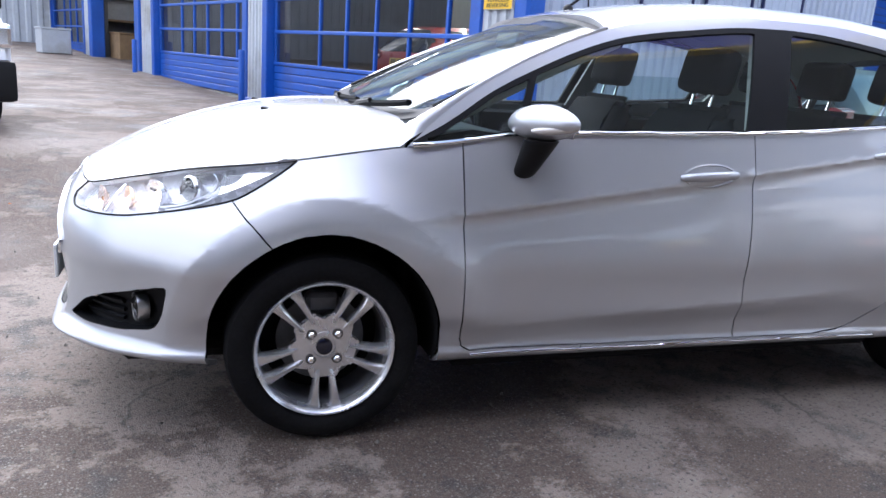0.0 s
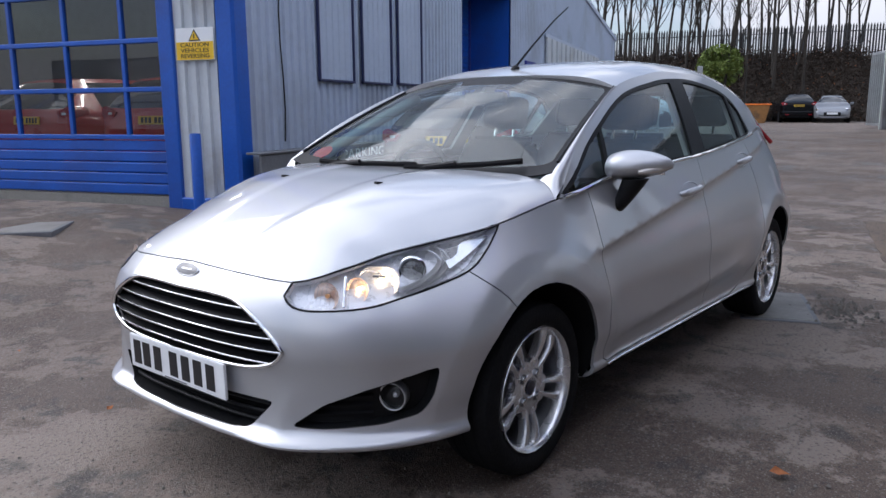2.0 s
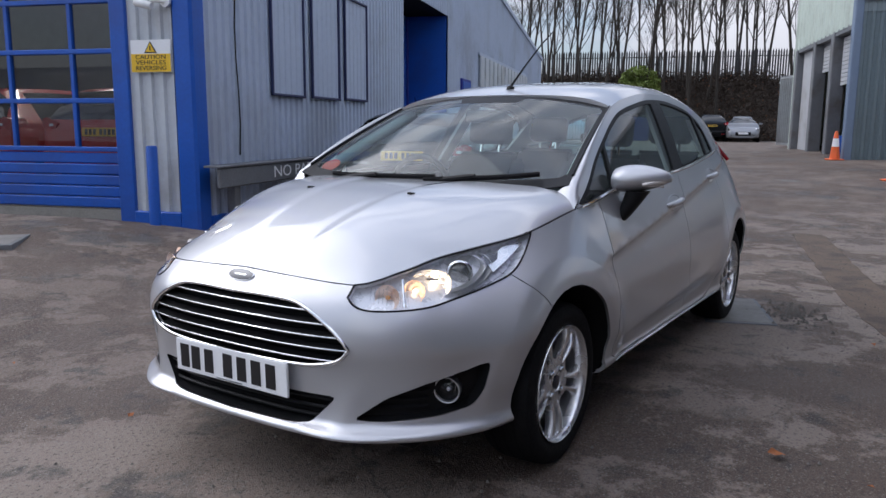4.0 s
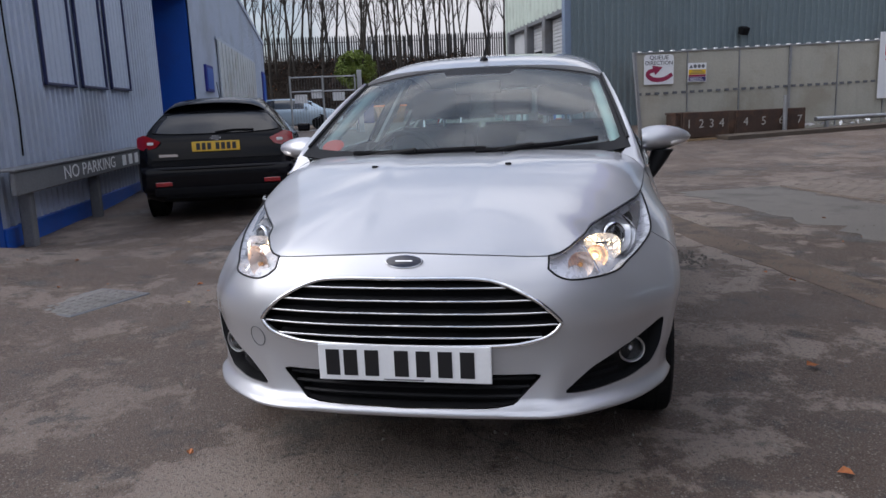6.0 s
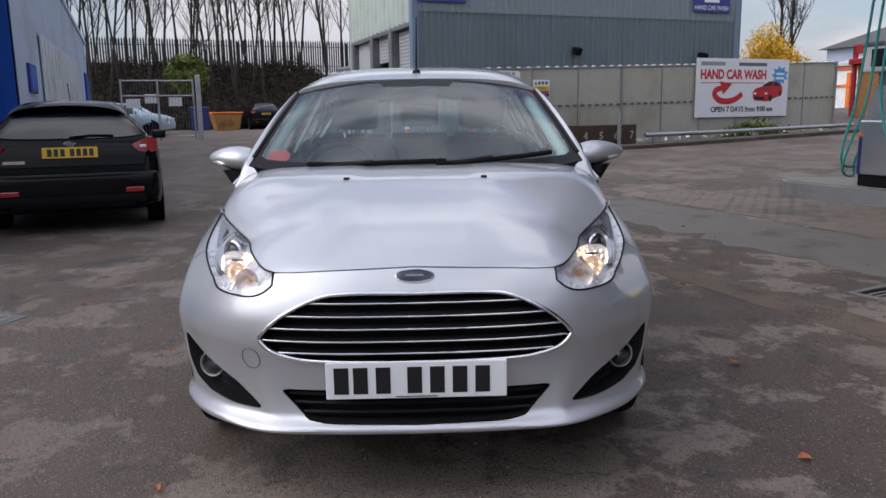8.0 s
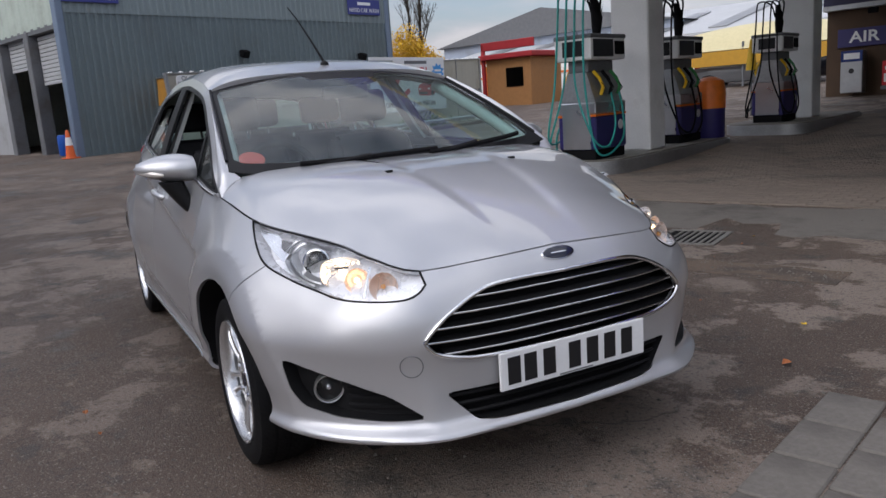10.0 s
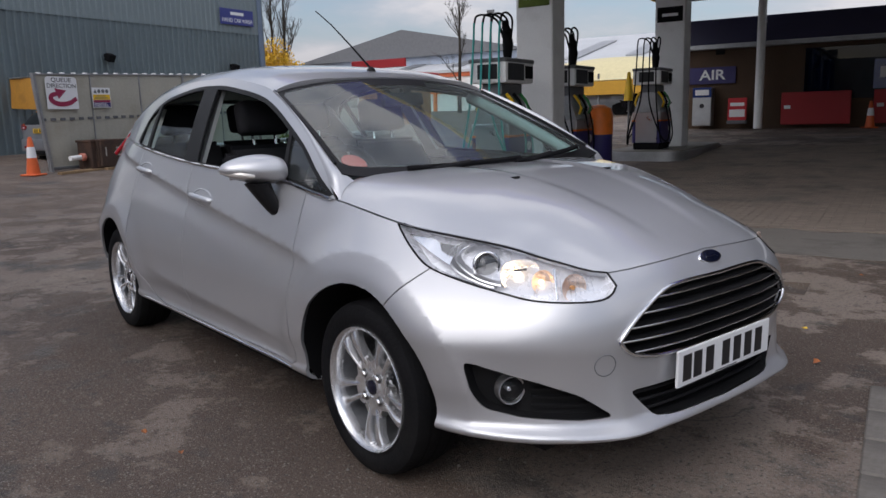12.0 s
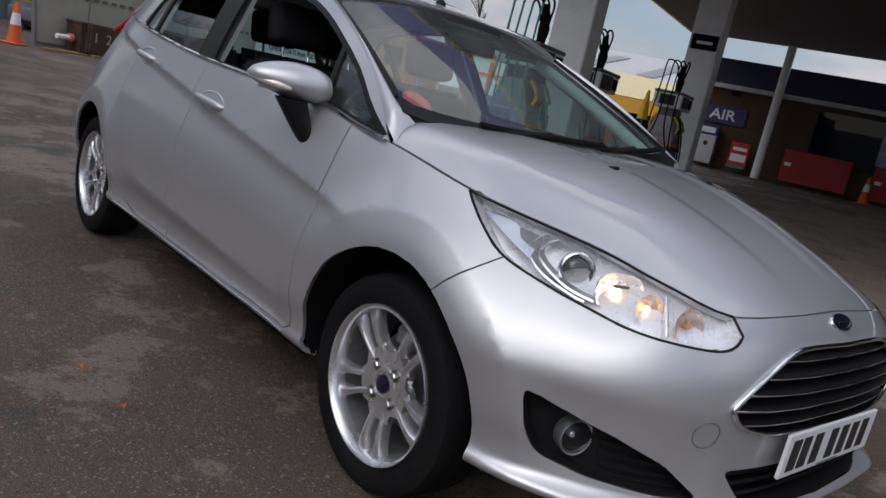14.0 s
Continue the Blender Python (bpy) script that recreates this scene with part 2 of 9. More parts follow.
M["band_green"] = material("upper_band_cladding", (0.19, 0.235, 0.25), 0.55, 0.0, 0.08, 0.6, 10.0, 0.05)
M["steel"] = material("galvanised_steel", (0.40, 0.41, 0.42), 0.42, 0.75, 0.18, 5.0, 40.0, 0.08, stain=(0.24, 0.22, 0.2), stain_amount=0.4)
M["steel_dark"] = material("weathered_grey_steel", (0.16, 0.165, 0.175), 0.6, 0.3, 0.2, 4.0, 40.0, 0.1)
M["cover_steel"] = material("worn_cover_steel", (0.21, 0.20, 0.185), 0.6, 0.2, 0.25, 5.0, 50.0, 0.2, stain=(0.10, 0.09, 0.08), stain_amount=0.5, stain_scale=3.0)
M["nozzle_green"] = material("green_nozzle_plastic", (0.03, 0.22, 0.06), 0.4, 0.0, 0.1, 6.0, 50.0)
M["fence_steel"] = material("dark_fence_steel", (0.05, 0.05, 0.053), 0.6, 0.2, 0.2, 4.0, 40.0)
M["bay_column"] = material("worn_grey_column_paint", (0.15, 0.155, 0.165), 0.6, 0.0, 0.2, 1.2, 30.0, 0.1, stain=(0.09, 0.075, 0.06), stain_amount=0.6, stain_scale=1.5)
M["screen"] = material("cloudy_screen_sheet", (0.42, 0.405, 0.34), 0.4, 0.0, 0.1, 1.1, 22.0, 0.04, stain=(0.29, 0.255, 0.19), stain_amount=0.6, stain_scale=0.7)
M["white"] = material("white_paint", (0.82, 0.82, 0.81), 0.5, 0.0, 0.06, 3.0, 40.0, 0.03, stain=(0.55, 0.53, 0.5), stain_amount=0.4)
M["shutter_grey"] = material("grey_shutter_paint", (0.42, 0.43, 0.44), 0.55, 0.0, 0.1, 2.0, 30.0, 0.05, stain=(0.22, 0.2, 0.18), stain_amount=0.5, stain_scale=1.0)
M["grey_car"] = material("grey_silver_vehicle_paint", (0.24, 0.25, 0.27), 0.35, 0.4, 0.05, 2.0, 200.0, coat=0.8)
M["sign_white"] = material("white_sign_face", (0.80, 0.81, 0.82), 0.45, 0.0, 0.04, 4.0, 50.0)
M["yellow"] = material("yellow_sign_face", (0.80, 0.50, 0.02), 0.45, 0.0, 0.06, 5.0, 50.0)
M["red"] = material("red_print", (0.55, 0.02, 0.03), 0.5, 0.0, 0.1, 5.0, 50.0)
M["maroon"] = material("maroon_print", (0.30, 0.02, 0.07), 0.5, 0.0, 0.1, 5.0, 50.0)
M["sky_blue"] = material("bright_blue_print", (0.06, 0.32, 0.72), 0.5, 0.0, 0.1, 5.0, 50.0)
M["navy"] = material("navy_print", (0.03, 0.04, 0.22), 0.5, 0.0, 0.1, 5.0, 50.0)
# the fascia purple again, darkened for the shade under the canopy
M["fascia_shaded"] = material("shaded_purple_fascia", (0.014, 0.012, 0.055), 0.5, 0.0, 0.1, 2.0, 40.0)
M["fascia_blue"] = material("blue_canopy_fascia", (0.035, 0.035, 0.36), 0.4, 0.0, 0.1, 2.0, 40.0)
M["purple"] = material("purple_fascia_paint", (0.028, 0.022, 0.13), 0.45, 0.0, 0.1, 2.0, 40.0)
M["orange"] = material("orange_plastic", (0.85, 0.20, 0.02), 0.45, 0.0, 0.1, 6.0, 50.0, stain=(0.4, 0.12, 0.03), stain_amount=0.4)
M["orange_red"] = material("faded_orange_red_paint", (0.55, 0.13, 0.05), 0.6, 0.0, 0.1, 2.0, 40.0)
M["cone_orange"] = material("faded_cone_orange", (0.72, 0.13, 0.03), 0.5, 0.0, 0.15, 6.0, 50.0, stain=(0.3, 0.08, 0.03), stain_amount=0.4)
M["skip_red"] = material("red_painted_board", (0.36, 0.02, 0.025), 0.6, 0.0, 0.12, 2.0, 40.0)
M["rust"] = material("rusty_steel", (0.060, 0.036, 0.026), 0.85, 0.0, 0.35, 4.0, 50.0, 0.4, stain=(0.13, 0.06, 0.03), stain_amount=0.5, stain_scale=2.0)
M["soil"] = material("leaf_litter_soil", (0.035, 0.025, 0.017), 0.95, 0.0, 0.4, 0.8, 12.0, 0.6)
M["bark"] = material("bark", (0.034, 0.028, 0.022), 0.9, 0.0, 0.3, 3.0, 40.0, 0.4)
M["shrub"] = material("brown_shrub", (0.032, 0.021, 0.014), 0.9, 0.0, 0.5, 0.7, 6.0)
M["frame_navy"] = material("navy_window_frame", (0.012, 0.018, 0.075), 0.5, 0.0, 0.12, 4.0, 40.0)
M["green_leaf"] = material("green_leaf", (0.10, 0.14, 0.02), 0.8, 0.0, 0.4, 1.2, 8.0)
M["yellow_leaf"] = material("yellow_autumn_leaf", (0.74, 0.47, 0.04), 0.75, 0.0, 0.35, 1.2, 8.0)
M["dead_leaf"] = material("fallen_leaf", (0.35, 0.12, 0.04), 0.8, 0.0, 0.3, 20.0, 90.0)
M["brick_wall"] = material("brown_brick", (0.085, 0.052, 0.032), 0.85, 0.0, 0.2, 2.0, 30.0, 0.3)
M["roof_sheet"] = material("pale_roof_sheet", (0.52, 0.53, 0.54), 0.6, 0.0, 0.1, 0.6, 8.0)
M["teal"] = material("teal_hose", (0.03, 0.33, 0.30), 0.45, 0.0, 0.1, 6.0, 60.0)
M["old_kerb"] = material("damp_old_kerb", (0.085, 0.065, 0.048), 0.75, 0.0, 0.4, 2.5, 40.0, 0.3, stain=(0.16, 0.135, 0.11), stain_amount=0.6, stain_scale=1.5)
M["worn_white"] = material("worn_white_paint", (0.42, 0.40, 0.36), 0.8, 0.0, 0.4, 12.0, 60.0, 0.1)
M["wood"] = material("pallet_wood", (0.26, 0.17, 0.09), 0.85, 0.0, 0.3, 5.0, 40.0, 0.3)
M["tube_light"] = material("fluorescent_tube", (1, 1, 1), 0.4, emit=(1.0, 0.98, 0.92), emit_strength=60.0)


def asphalt():
    """Old dark asphalt: fine stones, pale dusty patches with ragged edges, damp dark stains."""
    m = bpy.data.materials.new("old_asphalt")
    m.use_nodes = True
    n, l = m.node_tree.nodes, m.node_tree.links
    b = n["Principled BSDF"]
    tc = n.new("ShaderNodeTexCoord")

    def noise_node(s, d, r=0.6):
        t = n.new("ShaderNodeTexNoise")
        t.inputs["Scale"].default_value, t.inputs["Detail"].default_value, t.inputs["Roughness"].default_value = s, d, r
        l.new(tc.outputs["Object"], t.inputs["Vector"])
        return t.outputs["Fac"]

    def ramp(src, a, c, lo=0.0, hi=1.0):
        t = n.new("ShaderNodeMapRange")
        t.inputs["From Min"].default_value, t.inputs["From Max"].default_value = a, c
        t.inputs["To Min"].default_value, t.inputs["To Max"].default_value = lo, hi
        l.new(src, t.inputs["Value"])
        return t.outputs[0]

    def mix(f, c0, c1):
        t = n.new("ShaderNodeMix")
        t.data_type = "RGBA"
        l.new(f, t.inputs["Factor"])
        for i, c in ((6, c0), (7, c1)):
            if isinstance(c, tuple):
                t.inputs[i].default_value = (*c, 1)
            else:
                l.new(c, t.inputs[i])
        return t.outputs[2]

    fine, stones = noise_node(170, 3, 0.7), noise_node(60, 4, 0.65)

    def times(p, q):
        t = n.new("ShaderNodeMath")
        t.operation = "MULTIPLY"
        l.new(p, t.inputs[0])
        l.new(q, t.inputs[1])
        return t.outputs[0]

    place = n.new("ShaderNodeSeparateXYZ")
    l.new(tc.outputs["Object"], place.inputs[0])
    clusters = times(ramp(noise_node(0.22, 3), 0.36, 0.52, 0.6, 1.0), ramp(place.outputs[0], 3.0, 9.0, 1.0, 0.35))
    clusters = times(clusters, ramp(place.outputs[1], -0.5, 2.5, 1.0, 0.6))
    base = mix(ramp(noise_node(0.35, 4), 0.35, 0.65), (0.080, 0.051, 0.036), (0.126, 0.085, 0.061))
    base = mix(times(ramp(noise_node(1.3, 11, 0.70), 0.515, 0.545, 0, 0.85), clusters), base, (0.305, 0.243, 0.198))
    base = mix(times(ramp(noise_node(0.45, 9, 0.66), 0.54, 0.575, 0, 0.75), clusters), base, (0.300, 0.240, 0.196))
    base = mix(ramp(noise_node(4.2, 9, 0.68), 0.56, 0.64, 0, 0.7), base, (0.034, 0.032, 0.030))
    damp = ramp(noise_node(0.8, 10, 0.7), 0.56, 0.62, 0, 0.8)
    base = mix(damp, base, (0.040, 0.035, 0.031))
    # a few wandering cracks
    warp = n.new("ShaderNodeTexNoise")
    warp.inputs["Scale"].default_value, warp.inputs["Detail"].default_value = 1.4, 6
    l.new(tc.outputs["Object"], warp.inputs["Vector"])
    bent = n.new("ShaderNodeMix")
    bent.data_type = "RGBA"
    bent.blend_type = "LINEAR_LIGHT"
    bent.inputs["Factor"].default_value = 0.45
    l.new(tc.outputs["Object"], bent.inputs[6])
    l.new(warp.outputs["Color"], bent.inputs[7])
    net = n.new("ShaderNodeTexVoronoi")
    net.feature = "DISTANCE_TO_EDGE"
    net.inputs["Scale"].default_value = 0.42
    l.new(bent.outputs[2], net.inputs["Vector"])
    crack = times(ramp(net.outputs["Distance"], 0.006, 0.002), ramp(noise_node(0.6, 4), 0.48, 0.58, 0, 0.5))
    base = mix(crack, base, (0.022, 0.019, 0.017))
    base = mix(ramp(fine, 0.50, 0.68, 0, 0.7), base, (0.27, 0.25, 0.225))
    vor = n.new("ShaderNodeTexVoronoi")
    vor.inputs["Scale"].default_value = 95
    l.new(tc.outputs["Object"], vor.inputs["Vector"])
    pick = n.new("ShaderNodeSeparateColor")
    l.new(vor.outputs["Color"], pick.inputs[0])
    gate = n.new("ShaderNodeMath")
    gate.operation = "MULTIPLY"
    l.new(ramp(pick.outputs[0], 0.80, 0.86), gate.inputs[0])
    l.new(ramp(vor.outputs["Distance"], 0.42, 0.30), gate.inputs[1])
    base = mix(ramp(gate.outputs[0], 0, 1, 0, 0.75), base, (0.30, 0.275, 0.24))
    base = mix(ramp(stones, 0.54, 0.66, 0, 0.75), base, (0.03, 0.028, 0.026))
    l.new(base, b.inputs["Base Color"])
    dry = ramp(noise_node(0.9, 6), 0.35, 0.65, 0.58, 0.9)
    gloss = n.new("ShaderNodeMath")
    gloss.operation = "MULTIPLY_ADD"
    l.new(damp, gloss.inputs[0])
    gloss.inputs[1].default_value = -0.28
    l.new(dry, gloss.inputs[2])
    l.new(gloss.outputs[0], b.inputs["Roughness"])
    add = n.new("ShaderNodeMath")
    add.operation = "ADD"
    l.new(fine, add.inputs[0])
    l.new(stones, add.inputs[1])
    bp = n.new("ShaderNodeBump")
    bp.inputs["Strength"].default_value, bp.inputs["Distance"].default_value = 0.8, 0.012
    l.new(add.outputs[0], bp.inputs["Height"])
    l.new(bp.outputs["Normal"], b.inputs["Normal"])
    return m


M["asphalt"] = asphalt()

# ---- mesh helpers ----


def finish(bm, smooth=0.0):
    bmesh.ops.recalc_face_normals(bm, faces=bm.faces)
    if smooth:
        for f in bm.faces:
            f.smooth = True
        for e in bm.edges:
            e.smooth = len(e.link_faces) == 2 and e.calc_face_angle(9) < radians(smooth)
    return bm


def part(name, bm, mat, parent=None, label="", smooth=0.0, recalc=True, m=None):
    """Links a bmesh as one mesh object, under a thing or under a part."""
    if recalc:
        finish(bm, smooth)
    me = bpy.data.meshes.new(name)
    bm.to_mesh(me)
    bm.free()
    me.materials.append(M[mat] if isinstance(mat, str) else mat)
    ob = new(name, me)
    if parent is not None:
        ob.parent = parent
    if m is not None:
        ob.matrix_basis = m
    if label:
        ob["label"] = label
    return ob


def root(name, m, label, category, group="", kind=""):
    ob = new(name)
    ob.matrix_basis = m
    ob.empty_display_size = 0.2
    return tagged(ob, label, category, group, kind)


def box(x0, x1, y0, y1, z0, z1, bevel=0.0, bm=None, seg=1):
    own = bmesh.new()
    vs = [own.verts.new((x, y, z)) for x in (x0, x1) for y in (y0, y1) for z in (z0, z1)]
    for q in ((0, 1, 3, 2), (4, 6, 7, 5), (0, 4, 5, 1), (2, 3, 7, 6), (0, 2, 6, 4), (1, 5, 7, 3)):
        own.faces.new([vs[i] for i in q])
    if bevel:
        bmesh.ops.bevel(own, geom=own.edges[:], offset=bevel, segments=seg, affect="EDGES", profile=0.6)
    if bm is None:
        return own
    return join(bm, own)


def join(bm, other):
    me = bpy.data.meshes.new("tmp")
    other.to_mesh(me)
    other.free()
    bm.from_mesh(me)
    bpy.data.meshes.remove(me)
    return bm


def prism(outline, d0, d1, axis="y", bevel=0.0, bm=None):
    """A plate: outline in two axes, from d0 to d1 along the third."""
    own = bmesh.new()

    def at(p, d):
        return {"x": (d, p[0], p[1]), "y": (p[0], d, p[1]), "z": (p[0], p[1], d)}[axis]
    a = [own.verts.new(at(p, d0)) for p in outline]
    c = [own.verts.new(at(p, d1)) for p in outline]
    own.faces.new(a)
    own.faces.new(c[::-1])
    for i in range(len(a)):
        j = (i + 1) % len(a)
        own.faces.new((a[i], c[i], c[j], a[j]))
    if bevel:
        bmesh.ops.bevel(own, geom=own.edges[:], offset=bevel, segments=2, affect="EDGES")
    if bm is None:
        return own
    return join(bm, own)


def tube(points, radius, seg=8, bm=None, caps=True, radii=None):
    """A round bar along points."""
    own = bmesh.new()
    raw = [Vector(p) for p in points]
    pts, kept = [], []
    for i, p in enumerate(raw):
        if not pts or (p - pts[-1]).length > 1e-4:
            pts.append(p)
            kept.append(i)
    radii = [radii[i] for i in kept] if radii else None
    rings = []
    up = Vector((0.13, 0.31, 0.94))
    for i, p in enumerate(pts):
        d = (pts[min(i + 1, len(pts) - 1)] - pts[max(i - 1, 0)]).normalized()
        a = d.cross(up)
        a = a.normalized() if a.length > 0.05 else d.orthogonal().normalized()
        c = d.cross(a)
        r = radii[i] if radii else radius
        rings.append([own.verts.new(p + r * (math.cos(2 * math.pi * k / seg) * a + math.sin(2 * math.pi * k / seg) * c)) for k in range(seg)])
    for q, w in zip(rings, rings[1:]):
        for k in range(seg):
            own.faces.new((q[k], q[(k + 1) % seg], w[(k + 1) % seg], w[k]))
    if caps:
        own.faces.new(rings[0][::-1])
        own.faces.new(rings[-1])
    if bm is None:
        return own
    return join(bm, own)


def lathe(profile, seg=32, axis="y", bm=None):
    """Turns (radius, along) round an axis through the origin."""
    own = bmesh.new()
    rings = []
    for r, d in profile:
        ring = []
        for k in range(seg):
            a = 2 * math.pi * k / seg
            c, s = r * math.cos(a), r * math.sin(a)
            ring.append(own.verts.new({"y": (c, d, s), "z": (c, s, d), "x": (d, c, s)}[axis]))
        rings.append(ring)
    for q, w in zip(rings, rings[1:]):
        for k in range(seg):
            own.faces.new((q[k], q[(k + 1) % seg], w[(k + 1) % seg], w[k]))
    bmesh.ops.remove_doubles(own, verts=own.verts[:], dist=1e-6)
    if bm is None:
        return own
    return join(bm, own)


def curve(points, n=8, closed=False):
    """A smooth line through points (Catmull-Rom)."""
    p = [Vector(q) for q in points]
    out = []
    k = len(p)
    for i in range(k if closed else k - 1):
        a, b2 = p[i], p[(i + 1) % k]
        z0 = p[(i - 1) % k] if closed or i else 2 * a - b2
        z1 = p[(i + 2) % k] if closed or i + 2 < k else 2 * b2 - a
        for j in range(n):
            t = j / n
            out.append(0.5 * ((2 * a) + (b2 - z0) * t + (2 * z0 - 5 * a + 4 * b2 - z1) * t * t + (3 * a - z0 - 3 * b2 + z1) * t ** 3))
    if not closed:
        out.append(p[-1])
    return out


def spline(xs, ys):
    """A smooth function through knots, without overshoot (monotone cubic)."""
    xs, ys = list(xs), list(ys)
    n = len(xs)
    d = [(ys[i + 1] - ys[i]) / (xs[i + 1] - xs[i]) for i in range(n - 1)]
    t = [d[0]] + [0 if d[i - 1] * d[i] <= 0 else 2 * d[i - 1] * d[i] / (d[i - 1] + d[i]) for i in range(1, n - 1)] + [d[-1]]

    def f(x):
        if x <= xs[0]:
            return ys[0]
        if x >= xs[-1]:
            return ys[-1]
        i = max(k for k in range(n - 1) if xs[k] <= x)
        h = xs[i + 1] - xs[i]
        u = (x - xs[i]) / h
        return (ys[i] * (1 + 2 * u) * (1 - u) ** 2 + t[i] * h * u * (1 - u) ** 2 + ys[i + 1] * u * u * (3 - 2 * u) + t[i + 1] * h * u * u * (u - 1))
    return f


def step(a, b2, x):
    t = min(1, max(0, (x - a) / (b2 - a)))
    return t * t * (3 - 2 * t)


def grid(f, nu, nv, bm=None):
    """A sheet of f(u, v), u and v from 0 to 1."""
    own = bmesh.new()
    v = [[own.verts.new(f(i / nu, j / nv)) for j in range(nv + 1)] for i in range(nu + 1)]
    for i in range(nu):
        for j in range(nv):
            own.faces.new((v[i][j], v[i + 1][j], v[i + 1][j + 1], v[i][j + 1]))
    if bm is None:
        return own
    return join(bm, own)


def words(text, size, mat, parent, m, name="lettering", width=None, extrude=0.0015, bold=0.0):
    """Raised letters as a mesh part: lying in the local xz plane, facing -y, centred."""
    cu = bpy.data.curves.new(name, "FONT")
    cu.body, cu.size, cu.extrude, cu.align_x, cu.align_y, cu.offset = text, size, extrude, "CENTER", "CENTER", bold
    cu.resolution_u = 3
    tmp = bpy.data.objects.new("tmp_text", cu)
    scene.collection.objects.link(tmp)
    bpy.context.view_layer.update()
    me = bpy.data.meshes.new_from_object(tmp)
    bpy.data.objects.remove(tmp)
    bpy.data.curves.remove(cu)
    me.name = name
    xs = [v.co.x for v in me.vertices]
    k = (width / (max(xs) - min(xs))) if width and xs else 1.0
    me.transform(Matrix.Rotation(radians(90), 4, "X") @ Matrix.Diagonal((k, 1, 1, 1)))
    me.materials.clear()
    me.materials.append(M[mat])
    ob = new(name, me)
    ob.parent = parent
    ob.matrix_basis = m
    return ob


# The yard's buildings stand turned against the parked car: u along the workshop's side wall, v across the yard.
YARD = Matrix.Rotation(radians(19.3), 4, "Z")


def yard(u, v, z=0.0, turn=0.0):
    return YARD @ pose(u, v, z, 0, 0, turn)


def rise(u, v):
    """Height of the ground: level round the car, climbing gently outwards and up the apron at the doors."""
    r = math.hypot(u + 1, v)
    z = 0.036 * max(0.0, min(r, 46) - 8) * step(7.5, 11, r)
    z -= max(0.0, z - 0.43) * step(18, 24, u) * max(step(-8, -5, v), step(25, 29, u))
    apron = 0.26 * step(2.3, 5.2, v) * (1 - step(2.7, 3.5, u))
    return max(z, apron) if v > 2 and u < 3.5 else z

# ---- ground ----


def ground_height(u, v):
    return rise(u, v) + 4.1 * step(46, 55, u) * step(-16, -9, v)


def build_ground():
    bm = bmesh.new()
    us = [-600, -250, -100, -50] + [-30 + 1.0 * i for i in range(25)] + [-5 + 0.5 * i for i in range(80)] + [35.5 + i for i in range(25)] + [64, 90, 150, 300, 700]
    vs = [-700, -300, -150, -90, -60] + [-40 + i for i in range(30)] + [-10 + 0.5 * i for i in range(50)] + [15.5 + i for i in range(15)] + [40, 60, 120, 300, 700]
    rows = [[bm.verts.new((u, v, ground_height(u, v) + 0.006 * noise.noise((u * 0.6, v * 0.6, 0)))) for v in vs] for u in us]
    for i in range(len(us) - 1):
        for j in range(len(vs) - 1):
            f = bm.faces.new((rows[i][j], rows[i + 1][j], rows[i + 1][j + 1], rows[i][j + 1]))
            f.smooth = True
            f.material_index = 1 if us[i] >= 45.0 and vs[j] > -14 else 0
    ob = part("ground", bm, "asphalt", m=YARD, recalc=False)
    ob.data.materials.append(M["soil"])
    return tagged(ob, "dark worn asphalt yard with pale dusty patches", "ground", kind="structure")


ground = build_ground()


def strip(name, outline, height, mat, label, category="pavement", thick=0.2, bm=None):
    """A flat slab that follows the ground; its outline in u, v."""
    b = bmesh.new()
    top = [b.verts.new((u, v, rise(u, v) + height)) for u, v in outline]
    low = [b.verts.new((u, v, rise(u, v) + height - thick)) for u, v in outline]
    b.faces.new(top)
    for i in range(len(top)):
        j = (i + 1) % len(top)
        b.faces.new((top[i], low[i], low[j], top[j]))
    return tagged(part(name, b, mat, m=YARD), label, category, kind="structure")


def ragged(u0, v0, u1, v1, w, n=26, amp=0.07, seed=1):
    """An outline round a line, with uneven edges."""
    d = Vector((u1 - u0, v1 - v0))
    s = Vector((-d.y, d.x)).normalized()
    left, right = [], []
    for i in range(n + 1):
        c = Vector((u0, v0)) + d * i / n
        left.append(c + s * (w / 2 + amp * noise.noise((i * 0.7, seed, 0))))
        right.append(c - s * (w / 2 + amp * noise.noise((i * 0.7, seed, 9))))
    return [tuple(p) for p in left + right[::-1]]


def ragged_path(points, w, amp, seed):
    """An outline round a bent line, with uneven edges."""
    line = [p for a, b in zip(points, points[1:]) for p in [(a[0] + (b[0] - a[0]) * i / 24, a[1] + (b[1] - a[1]) * i / 24) for i in range(24)]] + [points[-1]]
    up = [(u, v + w / 2 + amp * noise.noise((u * 4.1, seed, 0))) for u, v in line]
    down = [(u, v - w / 2 + amp * noise.noise((u * 4.1, seed, 9))) for u, v in line]
    return up + down[::-1]


strip("road_patch", ragged_path([(-1.9, -2.19), (-0.3, -2.18), (1.6, -2.19), (5.24, -2.53)], 0.33, 0.035, 2), 0.004, material("patched_trench", (0.135, 0.098, 0.072), 0.9, 0, 0.3, 4.0, 70.0, 0.6, stain=(0.06, 0.05, 0.043), stain_amount=0.8, stain_scale=3.0), "worn brownish trench repair strip in the asphalt", "ground patch")
strip("pavement_strip", ragged(-9.0, -4.05, 4.9, -4.0, 1.3, n=70, seed=5, amp=0.28), 0.003, "worn_concrete", "pale worn concrete strip beside the brick forecourt")


